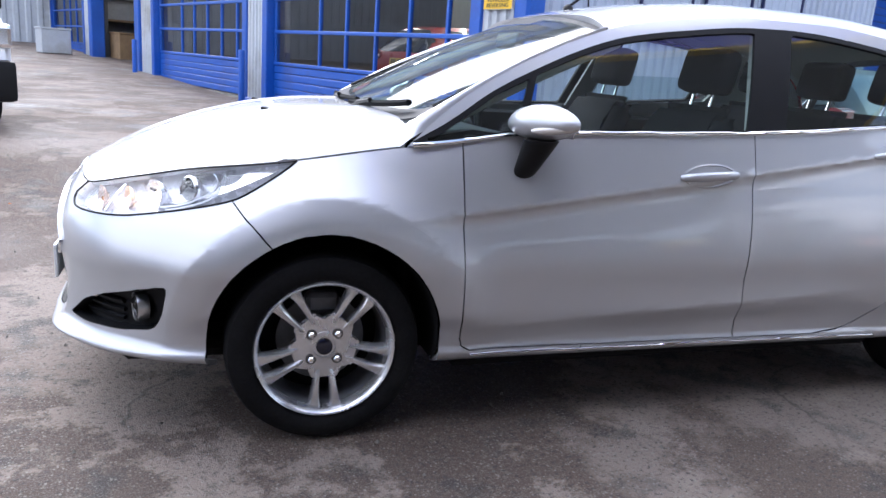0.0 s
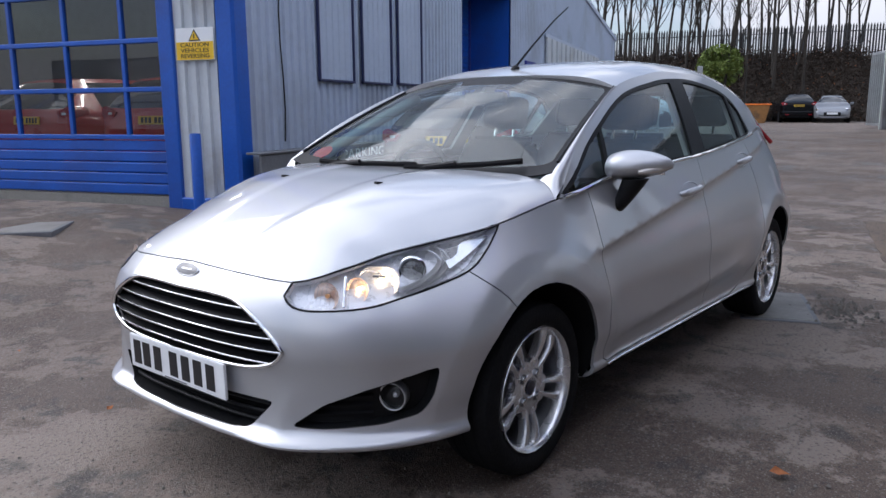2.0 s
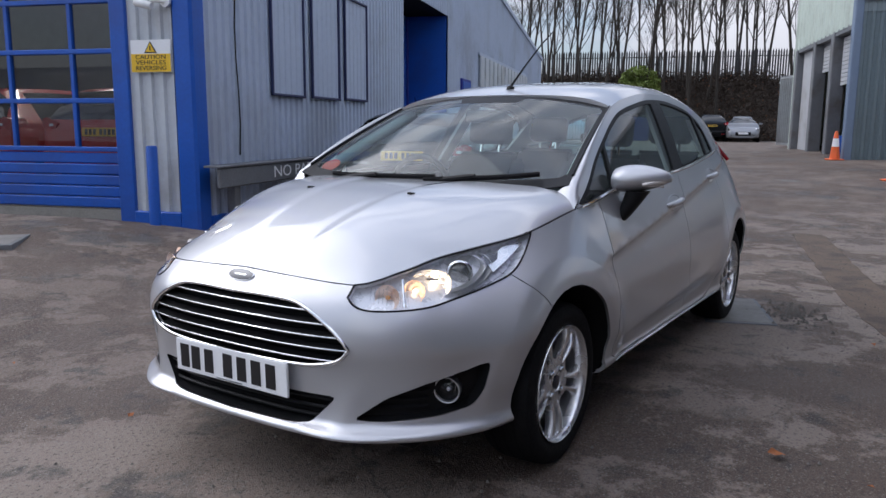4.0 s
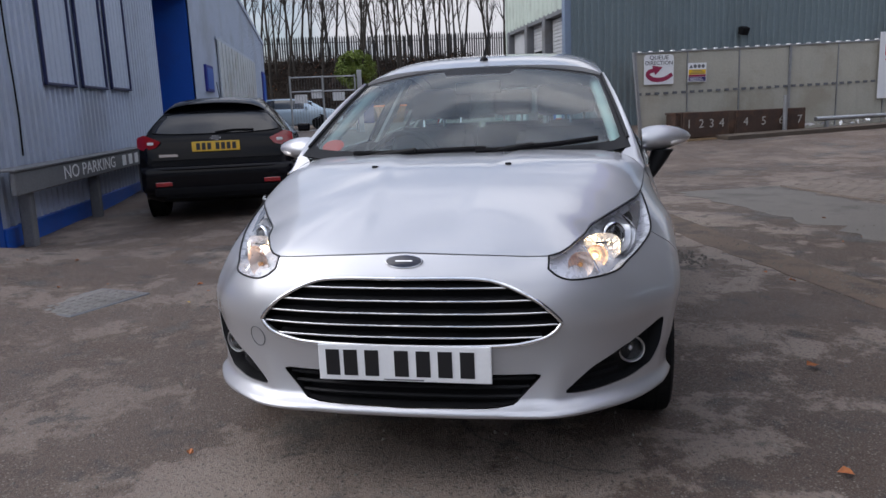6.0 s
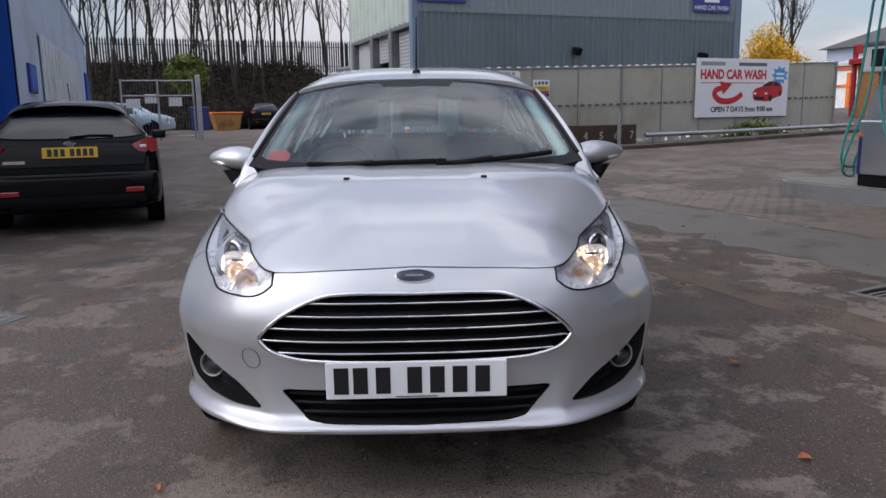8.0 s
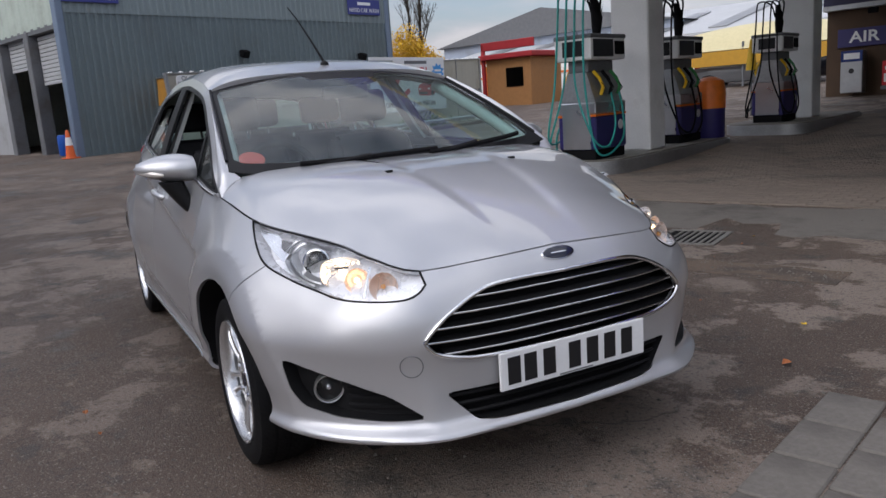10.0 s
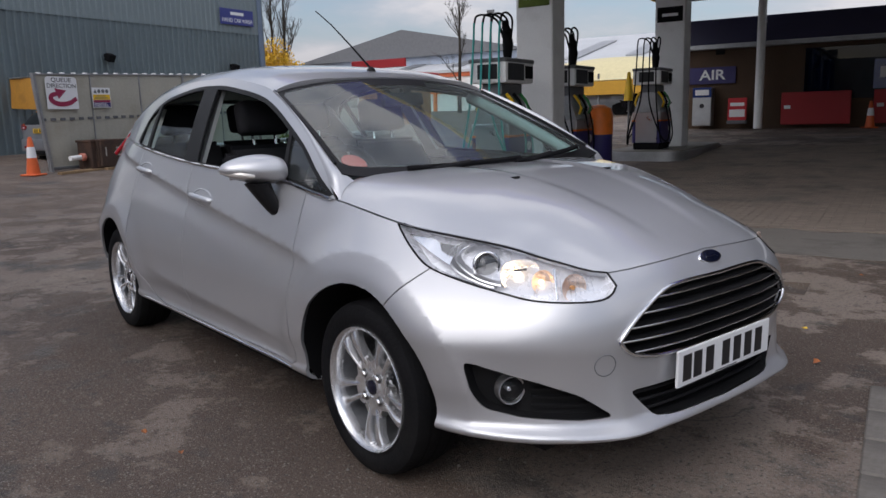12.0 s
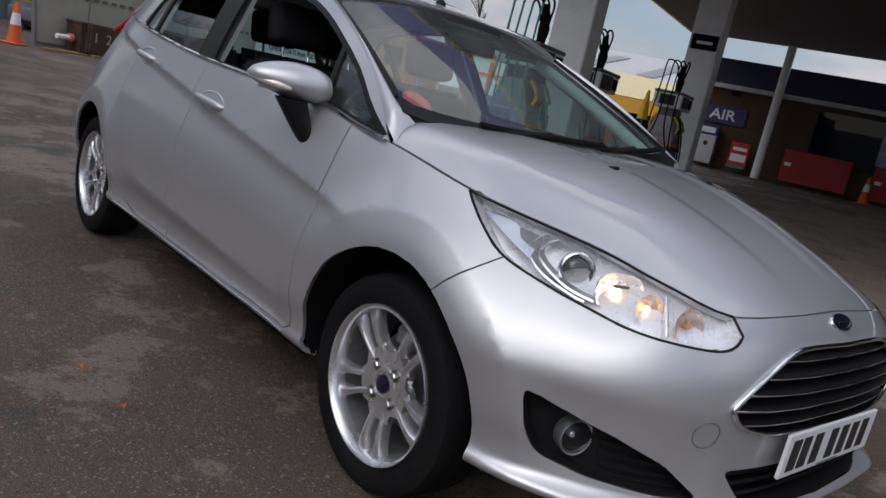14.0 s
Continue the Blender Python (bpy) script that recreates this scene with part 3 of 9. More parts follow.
def corrugated(x0, x1, z0, z1, pitch=0.15, depth=0.03, holes=(), bm=None):
    """Ribbed sheet in the local xz plane, ribs proud towards -y. z0 and z1 may be functions of x; holes: (x0, x1, z0, z1)."""
    own = bmesh.new()
    f0 = z0 if callable(z0) else (lambda x: z0)
    f1 = z1 if callable(z1) else (lambda x: z1)
    cuts = {x0, x1}
    x = x0
    while x < x1:
        for k in (0.0, 0.42, 0.54, 0.88):
            if x0 < x + k * pitch < x1:
                cuts.add(x + k * pitch)
        x += pitch
    for h in holes:
        cuts |= {h[0], h[1]}
    cuts = sorted(c for c in cuts if x0 <= c <= x1)

    def off(q):
        r = ((q - x0) / pitch) % 1.0
        return 0.0 if r <= 0.421 else -depth * min(1, (r - 0.42) / 0.12) if r < 0.88 else -depth * max(0, (1 - r) / 0.12)
    for a, b in zip(cuts, cuts[1:]):
        if b - a < 1e-4:
            continue
        mid = (a + b) / 2
        spans = [(None, None)]
        for h in holes:
            if h[0] - 1e-6 <= mid <= h[1] + 1e-6:
                spans = [(None, h[2]), (h[3], None)]
        for lo, hi in spans:
            q = []
            for xx, first in ((a, True), (b, False)):
                zl, zh = (f0(xx) if lo is None else lo), (f1(xx) if hi is None else hi)
                q.append((xx, off(xx + (1e-5 if first else -1e-5)), zl, zh))
            if q[0][3] - q[0][2] < 0.01:
                continue
            own.faces.new([own.verts.new(p) for p in ((q[0][0], q[0][1], q[0][2]), (q[1][0], q[1][1], q[1][2]), (q[1][0], q[1][1], q[1][3]), (q[0][0], q[0][1], q[0][3]))])
    bmesh.ops.remove_doubles(own, verts=own.verts[:], dist=1e-4)
    if bm is None:
        return own
    return join(bm, own)


def structure(name, bm, mat, label, m=YARD, category="wall", smooth=0.0):
    return tagged(part(name, bm, mat, m=m, smooth=smooth), label, category, kind="structure")


# ---- workshop ----
WALL_V = 3.97
FACE_U = 3.2


def eave(u):
    """A low gable: the ridge stands at u = 15.5."""
    return 5.48 + (20.7 - u) * 0.085 if u > 15.5 else 5.922 - (15.5 - u) * 0.076


DOOR_HOLE = (10.7, 14.4, 0.0, 3.85)
structure("wall_workshop_side", corrugated(3.42, 33.5, lambda u: 0.18, eave, 0.17, 0.03, [DOOR_HOLE]), "cladding", "pale blue-grey ribbed metal side wall of a workshop", m=YARD @ pose(0, WALL_V, 0))
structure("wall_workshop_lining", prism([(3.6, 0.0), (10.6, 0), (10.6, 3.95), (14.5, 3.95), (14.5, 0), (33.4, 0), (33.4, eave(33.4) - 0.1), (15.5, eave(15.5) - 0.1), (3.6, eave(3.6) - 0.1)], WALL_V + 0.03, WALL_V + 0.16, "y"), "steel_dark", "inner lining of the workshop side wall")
structure("trim_base_flashing", box(3.42, 33.5, WALL_V - 0.05, WALL_V + 0.02, -0.2, 0.2, 0.01), "blue", "blue painted flashing along the foot of the wall", category="trim")
structure("trim_eave", prism([(3.2, eave(3.2)), (15.5, eave(15.5)), (33.7, eave(33.7)), (33.7, eave(33.7) + 0.16), (15.5, eave(15.5) + 0.16), (3.2, eave(3.2) + 0.16)], WALL_V - 0.08, WALL_V + 0.2, "y"), "cladding", "pale metal capping along the sloping roof edge", category="trim")
structure("roof_workshop", prism([(3.0, eave(3.0)), (15.5, eave(15.5)), (33.5, eave(33.5)), (33.5, eave(33.5) + 0.12), (15.5, eave(15.5) + 0.12), (3.0, eave(3.0) + 0.12)], WALL_V + 0.21, 40.0, "y"), "roof_sheet", "grey sheet roof of the workshop", category="roof")
structure("wall_workshop_end", box(33.2, 33.4, WALL_V + 0.2, 40, -0.2, eave(33.4)), "cladding", "end wall of the workshop")
# recessed blue entrance; shade put into colour: left reveal darker, soffit black
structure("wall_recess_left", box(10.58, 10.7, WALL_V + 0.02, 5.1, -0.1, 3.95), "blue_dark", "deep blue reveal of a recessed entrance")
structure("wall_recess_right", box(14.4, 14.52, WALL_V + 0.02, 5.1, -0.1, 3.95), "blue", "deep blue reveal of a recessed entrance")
structure("wall_recess_top", box(10.7, 14.4, WALL_V + 0.02, 5.1, 3.85, 3.97), "matt", "soffit of a recessed entrance, coloured black for its shade")


def roller_door():
    """A blue ribbed shutter at the back of the recess."""
    ob = root("roller_door", YARD @ pose(12.55, 5.0, 0), "closed blue ribbed metal door in a recessed entrance", "door")
    bm = bmesh.new()
    for i in range(30):
        box(-1.84, 1.84, -0.02, 0.03, 0.13 * i, 0.13 * i + 0.118, 0.008, bm)
    part("shutter", bm, "blue", ob)
    part("guide_rail", box(-1.85, -1.78, -0.06, 0.0, 0, 3.8, 0.005), "blue_dark", ob)
    part("guide_rail", box(1.78, 1.85, -0.06, 0.0, 0, 3.8, 0.005), "blue_dark", ob)


roller_door()


def framed_panel(u0, u1, z0, z1):
    """A blind panel outlined by a dark blue moulding."""
    ob = root("wall_panel", YARD @ pose((u0 + u1) / 2, WALL_V - 0.03, z0), "blind window panel framed in thin dark blue moulding", "window panel", "row of blind panels")
    w, h = (u1 - u0) / 2, z1 - z0
    part("backing", corrugated(-w, w, 0, h, 0.17, 0.012), "cladding", ob, m=pose(0, -0.012, 0))
    for a in ((-w, -w + 0.032, 0, h), (w - 0.032, w, 0, h), (-w, w, 0, 0.034), (-w, w, h - 0.034, h)):
        part("moulding", box(a[0], a[1], -0.05, -0.01, a[2], a[3], 0.006), "frame_navy", ob)


for a, b, z in ((4.9, 5.9, 1.57), (6.15, 7.2, 1.58), (7.43, 8.46, 1.6)):
    framed_panel(a, b, z, z + 1.6)


def wall_vent():
    ob = root("wall_window", YARD @ pose(16.35, WALL_V - 0.03, 1.8), "small dark blue shuttered window in the wall", "window")
    part("frame", box(-0.55, 0.55, -0.06, 0.0, 0, 0.66, 0.01), "blue_dark", ob)
    part("leaf", box(-0.47, 0.47, -0.075, -0.06, 0.07, 0.59, 0.004), "blue", ob)


wall_vent()


def slatted_panel():
    ob = root("slatted_panel", YARD @ pose(23.0, WALL_V - 0.04, 1.4), "pale vertical slatted panel on the workshop wall", "wall panel")
    part("rail", box(-4.9, 4.9, -0.05, 0.0, 1.85, 1.95, 0.01), "cladding", ob)
    for i in range(14):
        part("slat", box(-4.8 + 0.72 * i, -4.3 + 0.72 * i, -0.08, -0.02, 0.0, 1.85, 0.01), "cladding_pale", ob)


slatted_panel()


def side_door():
    ob = root("side_door", YARD @ pose(32.2, WALL_V - 0.03, 0.9), "closed dark blue side door at the far wall end", "door")
    part("frame", box(-0.6, 0.6, -0.06, 0.0, 0, 2.2, 0.01), "blue_dark", ob)
    part("leaf", box(-0.5, 0.5, -0.09, -0.06, 0.02, 2.1, 0.006), "blue", ob)


side_door()


def downpipe(u, z0, z1, r=0.009):
    pts = [(u + 0.03 * math.sin(i * 1.3), WALL_V - 0.05, z0 + (z1 - z0) * i / 14) for i in range(15)]
    ob = part("wall_cable", tube(pts, r, 6), "matt", m=YARD, smooth=40)
    tagged(ob, "thin dark cable running down the ribbed wall", "cable")


downpipe(4.05, 0.85, 6.0)

# front with the sectional doors, facing -u
FRONT = YARD @ pose(FACE_U, 0, 0, 0, 0, -90)      # local x = -v, local y = u


def front_pier(v0, v1, name, label):
    structure(name, corrugated(-v1, -v0, 0.2, 4.95, 0.145, 0.03), "cladding_pale", label, m=FRONT)
    structure(name + "_core", box(-v1, -v0, 0.02, 0.5, 0.0, 4.95), "steel_dark", "core of a pier between workshop doors", m=FRONT)


for k, (a, b) in enumerate(((4.17, 4.72), (10.75, 11.45), (17.3, 18.2), (23.6, 24.4))):
    front_pier(a, b, "wall_pier_" + "abcd"[k], "narrow pale ribbed metal pier beside a blue workshop door")
    structure("trim_pier_foot_" + "abcd"[k], box(-b - 0.02, -a + 0.02, -0.045, 0.01, 0.0, 0.26, 0.015), "blue", "blue plinth at the foot of a ribbed pier", m=FRONT, category="trim")
structure("trim_corner_post", box(-4.17, -3.93, -0.05, 0.22, -0.1, 4.96, 0.03), "blue", "broad bright blue corner trim of the workshop", m=FRONT, category="trim")
structure("lintel_front", box(-40, -4.7, 0.05, 0.5, 4.6, 4.95), "blue", "blue fascia over the workshop doors", m=FRONT)
structure("wall_front_far", box(-40, -30.25, 0.05, 0.5, 0.0, 4.6), "cladding_pale", "far pale front wall of the workshop", m=FRONT)
structure("floor_workshop", box(FACE_U + 0.1, 16.0, 4.3, 39, 0.05, 0.24), "concrete", "bare concrete workshop floor", category="floor")
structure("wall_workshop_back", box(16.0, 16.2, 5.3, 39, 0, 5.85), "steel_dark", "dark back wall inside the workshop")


def sectional_door(v0, v1, n, group="row of workshop doors"):
    """A glazed overhead door: ribbed foot panel, rails, mullions and panes."""
    ob = root("sectional_door", FRONT @ pose(-(v0 + v1) / 2, 0.12, 0.26), "closed bright blue sectional overhead door with glazed rows", "garage door", group)
    w = (v1 - v0) / 2
    for s in (-1, 1):
        part("jamb", box(min(s * w, s * (w + 0.2)), max(s * w, s * (w + 0.2)), -0.16, 0.1, -0.26, 4.4, 0.012), "blue", ob)
    for i in range(5):
        part("slat", box(-w, w, -0.01, 0.04, 0.125 * i, 0.125 * i + 0.118, 0.012), "blue", ob)
    zs = [0.63 + 0.535 * i for i in range(8)]
    for z in zs:
        part("rail", box(-w, w, -0.02, 0.045, z, z + 0.055, 0.008), "blue", ob)
    first = 0.62
    step_w = (2 * w - first) / (n - 1)
    xs = [w - first - step_w * i for i in range(n - 1)]
    for x in [w - 0.04] + xs[:-1] + [-w + 0.04]:
        part("mullion", box(x - 0.025, x + 0.025, -0.016, 0.04, 0.65, 4.38, 0.006), "blue", ob)
    for z in zs[:-1]:
        p = part("pane", grid(lambda a, b: (-w + 2 * w * a, 0.015, z + 0.05 + 0.49 * b), 1, 1), "pane", ob)
        p.visible_shadow = False


sectional_door(4.92, 10.55, 7)
sectional_door(11.65, 17.1, 7)
sectional_door(24.6, 30.0, 6)
structure("trim_bay_post", box(-18.6, -18.2, -0.08, 0.3, 0, 4.6, 0.02), "blue", "blue post beside an open workshop bay", m=FRONT, category="trim")
structure("trim_bay_post_far", box(-23.6, -23.2, -0.08, 0.3, 0, 4.6, 0.02), "blue", "blue post beside an open workshop bay", m=FRONT, category="trim")


def carton(u, v, z, w, d, h, mat, label):
    ob = root("storage_box", yard(u, v, z, 6), label, "box")
    part("body", box(-w, w, -d, d, 0, h, 0.02), mat, ob)
    part("lid", box(-w - 0.02, w + 0.02, -d - 0.02, d + 0.02, h, h + 0.05, 0.012), mat, ob)


# added walls that keep sky light out of the panes and open bay
structure("wall_workshop_partition", box(FACE_U + 0.52, 16.0, 24.62, 24.8, 0.2, 6.4), "steel_dark", "added dark partition behind the open workshop bay, stopping daylight")
structure("wall_workshop_far_end", box(FACE_U + 0.52, 33.2, 39.4, 39.6, 0.0, 6.4), "steel_dark", "added far end wall that stops daylight in the workshop")


def shelving():
    ob = root("shelving_unit", yard(4.35, 24.2, 0.24), "grey steel shelving unit in the open workshop bay", "shelf")
    for x in (-0.95, 0.95):
        for y in (-0.28, 0.28):
            part("post", box(x - 0.025, x + 0.025, y - 0.025, y + 0.025, 0, 3.1, 0.004), "steel_dark", ob)
    for z in (1.42, 2.1, 2.75):
        part("shelf", box(-0.97, 0.97, -0.31, 0.31, z, z + 0.06, 0.006), "wood" if z < 2 else "steel", ob)
    part("back_panel", box(-0.95, 0.95, 0.29, 0.305, 1.5, 2.75), "steel", ob, "pale grey back panel")


shelving()
carton(4.15, 23.1, 0.24, 0.42, 0.4, 1.05, "wood", "brown cardboard crate inside the open bay")
# a plain lidded box in place of a pallet stack
carton(2.2, 24.0, rise(2.2, 24.0), 0.42, 0.3, 0.7, "cladding_pale", "plain pale box standing in for a pallet stack before the far workshop door")
carton(5.2, 22.4, 0.24, 0.6, 0.6, 1.5, "steel_dark", "grey storage crate inside the open bay")


def strip_light(u, v, z, turn):
    ob = root("strip_light", yard(u, v, z, turn), "lit fluorescent strip light under the workshop roof", "ceiling light", "workshop strip lights")
    part("batten", box(-0.75, 0.75, -0.05, 0.05, 0.03, 0.09, 0.01), "white", ob)
    part("tube", tube([(-0.72, 0, 0), (0.72, 0, 0)], 0.02, 8), "tube_light", ob)


for u, v, z in ((7.0, 8.2, 4.2), (7.0, 6.4, 4.2), (10.5, 9.5, 4.3), (7.0, 14.0, 4.2), (10.5, 6.8, 4.3)):
    strip_light(u, v, z, 90)


def bollard(v, z):
    ob = root("bollard", YARD @ pose(2.9, v, z), "square-topped blue steel bollard before the workshop pier", "bollard", "blue bollards")
    part("post", lathe([(0, -0.1), (0.057, -0.1), (0.057, 0.84), (0.05, 0.855), (0, 0.86)], 20, "z"), "blue", ob, smooth=40)


bollard(4.3, 0.12)
bollard(11.0, 0.25)
bollard(17.8, 0.3)


def cctv():
    ob = root("security_camera", FRONT @ pose(-4.3, -0.03, 2.45), "white bullet security camera on the blue corner post", "security camera")
    part("mount", lathe([(0, -0.02), (0.055, -0.02), (0.055, 0.02), (0.03, 0.05), (0, 0.05)], 16, "y"), "white", ob, smooth=40, m=pose(0.1, -0.04, 0))
    part("arm", tube([(0.1, -0.05, 0), (0.04, -0.12, 0.0), (-0.02, -0.13, 0)], 0.018, 8), "white", ob, smooth=40)
    part("housing", lathe([(0, 0), (0.036, 0), (0.04, 0.02), (0.04, 0.19), (0.032, 0.2), (0, 0.19)], 16, "x"), "white", ob, smooth=40, m=pose(-0.2, -0.13, -0.01, 0, 12, 0))
    part("lens_face", lathe([(0, -0.003), (0.03, -0.003), (0.03, 0.01)], 16, "x"), "matt", ob, smooth=40, m=pose(-0.202, -0.13, -0.01, 0, 12, 0))


cctv()


def caution_sign():
    ob = root("warning_sign", FRONT @ pose(-4.42, -0.045, 1.74), "white and yellow caution vehicles reversing sign on ribbed cladding", "sign")
    part("board", box(-0.24, 0.24, -0.008, 0, 0, 0.335, 0.002), "sign_white", ob)
    part("yellow_field", box(-0.235, 0.235, -0.012, -0.0082, 0.005, 0.19), "yellow", ob)
    part("triangle", prism([(-0.075, 0.2), (0.075, 0.2), (0, 0.32)], -0.013, -0.0085, "y"), "ink", ob)
    part("triangle_field", prism([(-0.056, 0.21), (0.056, 0.21), (0, 0.3)], -0.016, -0.0132, "y"), "yellow", ob)
    part("exclamation", box(-0.007, 0.007, -0.018, -0.0162, 0.225, 0.27), "ink", ob)
    for t, z in (("CAUTION", 0.157), ("VEHICLES", 0.1), ("REVERSING", 0.043)):
        words(t, 0.062, "ink", ob, pose(0, -0.0135, z), width=0.36)


caution_sign()


def parking_rail():
    """A low barrier board on posts along the wall, with worn white letters."""
    ob = root("barrier_rail", YARD @ pose(3.3, 3.72, 0), "weathered grey barrier rail with worn white lettering", "barrier")
    part("board", box(-0.1, 8.2, -0.03, 0.02, 0.52, 0.74, 0.012), "steel_dark", ob)
    part("top_cap", box(-0.12, 8.2, -0.05, 0.16, 0.74, 0.765, 0.006), "steel_dark", ob)
    for x in (0.35, 2.45, 4.9, 7.4):
        part("post", box(x - 0.06, x + 0.06, 0.02, 0.13, -0.05, 0.73, 0.01), "steel_dark", ob)
    words("NO PARKING", 0.2, "sign_white", ob, pose(2.1, -0.033, 0.63), width=1.9)
    for i in range(6):
        part("worn_letter", box(3.4 + 0.32 * i, 3.58 + 0.32 * i, -0.035, -0.031, 0.56, 0.7), "sign_white", ob)


parking_rail()

# ---- car wash building ----
CW_U, CW_V0, CW_V1 = 17.5, -5.9, -17.45
CWF = YARD @ pose(CW_U, 0, 0, 0, 0, -90)     # local x = -v
structure("wall_carwash_front", corrugated(-CW_V0, -CW_V1, 0.2, 4.1, 0.2, 0.035), "cladding_green", "grey-green ribbed metal front wall of the wash hall", m=CWF)
structure("wall_carwash_band", corrugated(-CW_V0, -CW_V1, 4.1, 7.4, 0.2, 0.02), "band_green", "lighter upper band of the wash hall front", m=CWF @ pose(0, -0.03, 0))
structure("wall_carwash_core", box(-CW_V0 + 0.05, -CW_V1 - 0.05, 0.05, 0.25, 0.0, 7.4), "steel_dark", "core of the wash hall front wall", m=CWF)
for k, v in enumerate((CW_V0, CW_V1)):
    structure("trim_carwash_" + "ab"[k], box(-v - 0.1, -v + 0.1, -0.07, 0.2, 0.0, 7.4, 0.02), material("blue_grey_trim", (0.15, 0.20, 0.28), 0.5, 0, 0.1), "blue-grey corner trim of the wash hall", m=CWF, category="trim")
structure("fascia_carwash_side", corrugated(CW_U + 0.1, 25.2, 3.85, 7.4, 0.5, 0.03), "fascia_green", "pale green fascia over the wash bays", m=YARD @ pose(0, CW_V0, 0))
structure("soffit_carwash", box(CW_U + 0.2, 25.1, CW_V0 - 0.6, CW_V0 - 0.02, 3.75, 3.9), "steel_dark", "soffit under the fascia of the wash bays")
structure("wall_carwash_back", box(25.1, 25.3, CW_V1, CW_V0, 0, 7.4), "fascia_green", "back wall of the wash hall")
structure("wall_carwash_far", box(CW_U, 25.3, CW_V1 - 0.2, CW_V1, 0, 7.4), "cladding_green", "far side wall of the wash hall")
structure("roof_carwash", box(CW_U - 0.1, 25.4, CW_V1 - 0.2, CW_V0 + 0.1, 7.4, 7.55), "roof_sheet", "flat roof of the wash hall")
structure("wall_carwash_inner", box(CW_U + 0.3, 25.1, CW_V0 - 5.2, CW_V0 - 5, 0, 3.8), "white", "pale inner wall of the wash bays")
for k, u in enumerate((17.75, 19.95, 22.2, 24.9)):
    structure("column_bay_" + "abcd"[k], box(u - 0.16, u + 0.16, CW_V0 - 0.35, CW_V0 + 0.02, 0.2, 3.85, 0.02), "bay_column", "worn grey column between wash bays", category="column")


def shutter(u0, u1, z0):
    ob = root("roller_shutter", YARD @ pose((u0 + u1) / 2, CW_V0 - 0.25, z0), "half-raised grey roller shutter over a wash bay", "shutter", "wash bay shutters")
    w = (u1 - u0) / 2
    for i in range(int((3.8 - z0) / 0.11)):
        part("slat", box(-w, w, -0.02, 0.02, 0.11 * i, 0.11 * i + 0.1, 0.01), "shutter_grey", ob)


shutter(20.12, 22.02, 2.9)
shutter(18.0, 19.75, 2.4)
structure("wall_bay_panel", box(22.4, 24.7, CW_V0 - 0.3, CW_V0 - 0.2, 0.3, 3.8), "shutter_grey", "pale grey panel closing the last wash bay")


def hall_sign(v0, v1):
    ob = root("hall_sign", CWF @ pose(-(v0 + v1) / 2, -0.08, 4.36), "navy hand car wash sign with white letters", "sign", "signs on the wash hall")
    part("board", box(-0.75, 0.75, -0.03, 0, 0, 0.52, 0.004), "navy", ob)
    words("HAND CAR WASH", 0.2, "sign_white", ob, pose(0, -0.032, 0.14), width=1.36)
    part("script_bar", box(-0.3, 0.3, -0.034, -0.03, 0.32, 0.42), "sign_white", ob)


hall_sign(-6.0, -7.45)
hall_sign(-15.55, -17.08)


def flood(v, z, size=0.2):
    ob = root("floodlight", CWF @ pose(-v, -0.05, z), "small black floodlight on the ribbed wall", "floodlight", "wash hall floodlights")
    part("bracket", box(-0.03, 0.03, -0.1, 0.0, -0.05, 0.05, 0.008), "matt", ob)
    part("head", box(-size / 2, size / 2, -0.28, -0.1, -0.1, 0.12, 0.02), "matt", ob, m=pose(0, 0, 0, 25, 0, 20))


flood(-11.1, 3.1, 0.28)
flood(-15.9, 3.0, 0.32)

# screen of cloudy sheets
SCR0, SCR1 = Vector((12.32, -5.8)), Vector((13.35, -17.55))


def screen_fence():
    d = SCR1 - SCR0
    ang = math.degrees(math.atan2(d.y, d.x))
    m = YARD @ pose(SCR0.x, SCR0.y, 0.22, 0, 0, ang)        # local x along the screen, local -y faces the yard
    ob = root("screen_fence", m, "tall splash screen of cloudy stained plastic sheets", "fence")
    L = d.length
    n = 9
    for i in range(n):
        a, b = L * i / n, L * (i + 1) / n
        h = 1.95 + 0.036 * (i + 0.5)
        bm = corrugated(a + 0.02, b - 0.02, 0.10, h, 0.6, 0.006)
        join(bm, box(a + 0.02, b - 0.02, 0.012, 0.03, 0.10, h))
        if i == 0:
            for w in bm.verts:                 # the end sheet is cut on a slant
                w.co.x += 0.19 * (1 - w.co.x / b) * (1 - w.co.z / h)
        part("sheet", bm, "screen", ob)
    for i in range(n + 1):
        lean = 0.21 if i == 0 else 0.0
        w = 0.03 if i in (0, 3, 6, 9) else 0.014
        part("post", prism([(L * i / n - w + lean, -0.25), (L * i / n + w + lean, -0.25), (L * i / n + w, 1.97 + 0.036 * i), (L * i / n - w, 1.97 + 0.036 * i)], -0.04 if w > 0.02 else -0.012, 0.05, "y", 0.004), "steel", ob)
    part("top_rail", prism([(0, 1.93), (L, 2.25), (L, 2.28), (0, 1.96)], -0.03, 0.05, "y"), "steel", ob)
    for i in range(44):
        part("top_clip", box(L * (i + 0.5) / 44 - 0.03, L * (i + 0.5) / 44 + 0.03, -0.034, 0.054, 1.955 + 0.0073 * i, 1.985 + 0.0073 * i, 0.004), "sign_white", ob)
    for i in range(54):
        part("clip", box(L * (i + 0.3) / 54, L * (i + 0.3) / 54 + 0.11, -0.024, -0.006, 1.03 + 0.004 * i, 1.085 + 0.004 * i), "steel_dark", ob)
    part("foot_rail", box(0.21, L, -0.04, 0.05, 0.05, 0.11, 0.01), "steel_dark", ob)
    return m, L


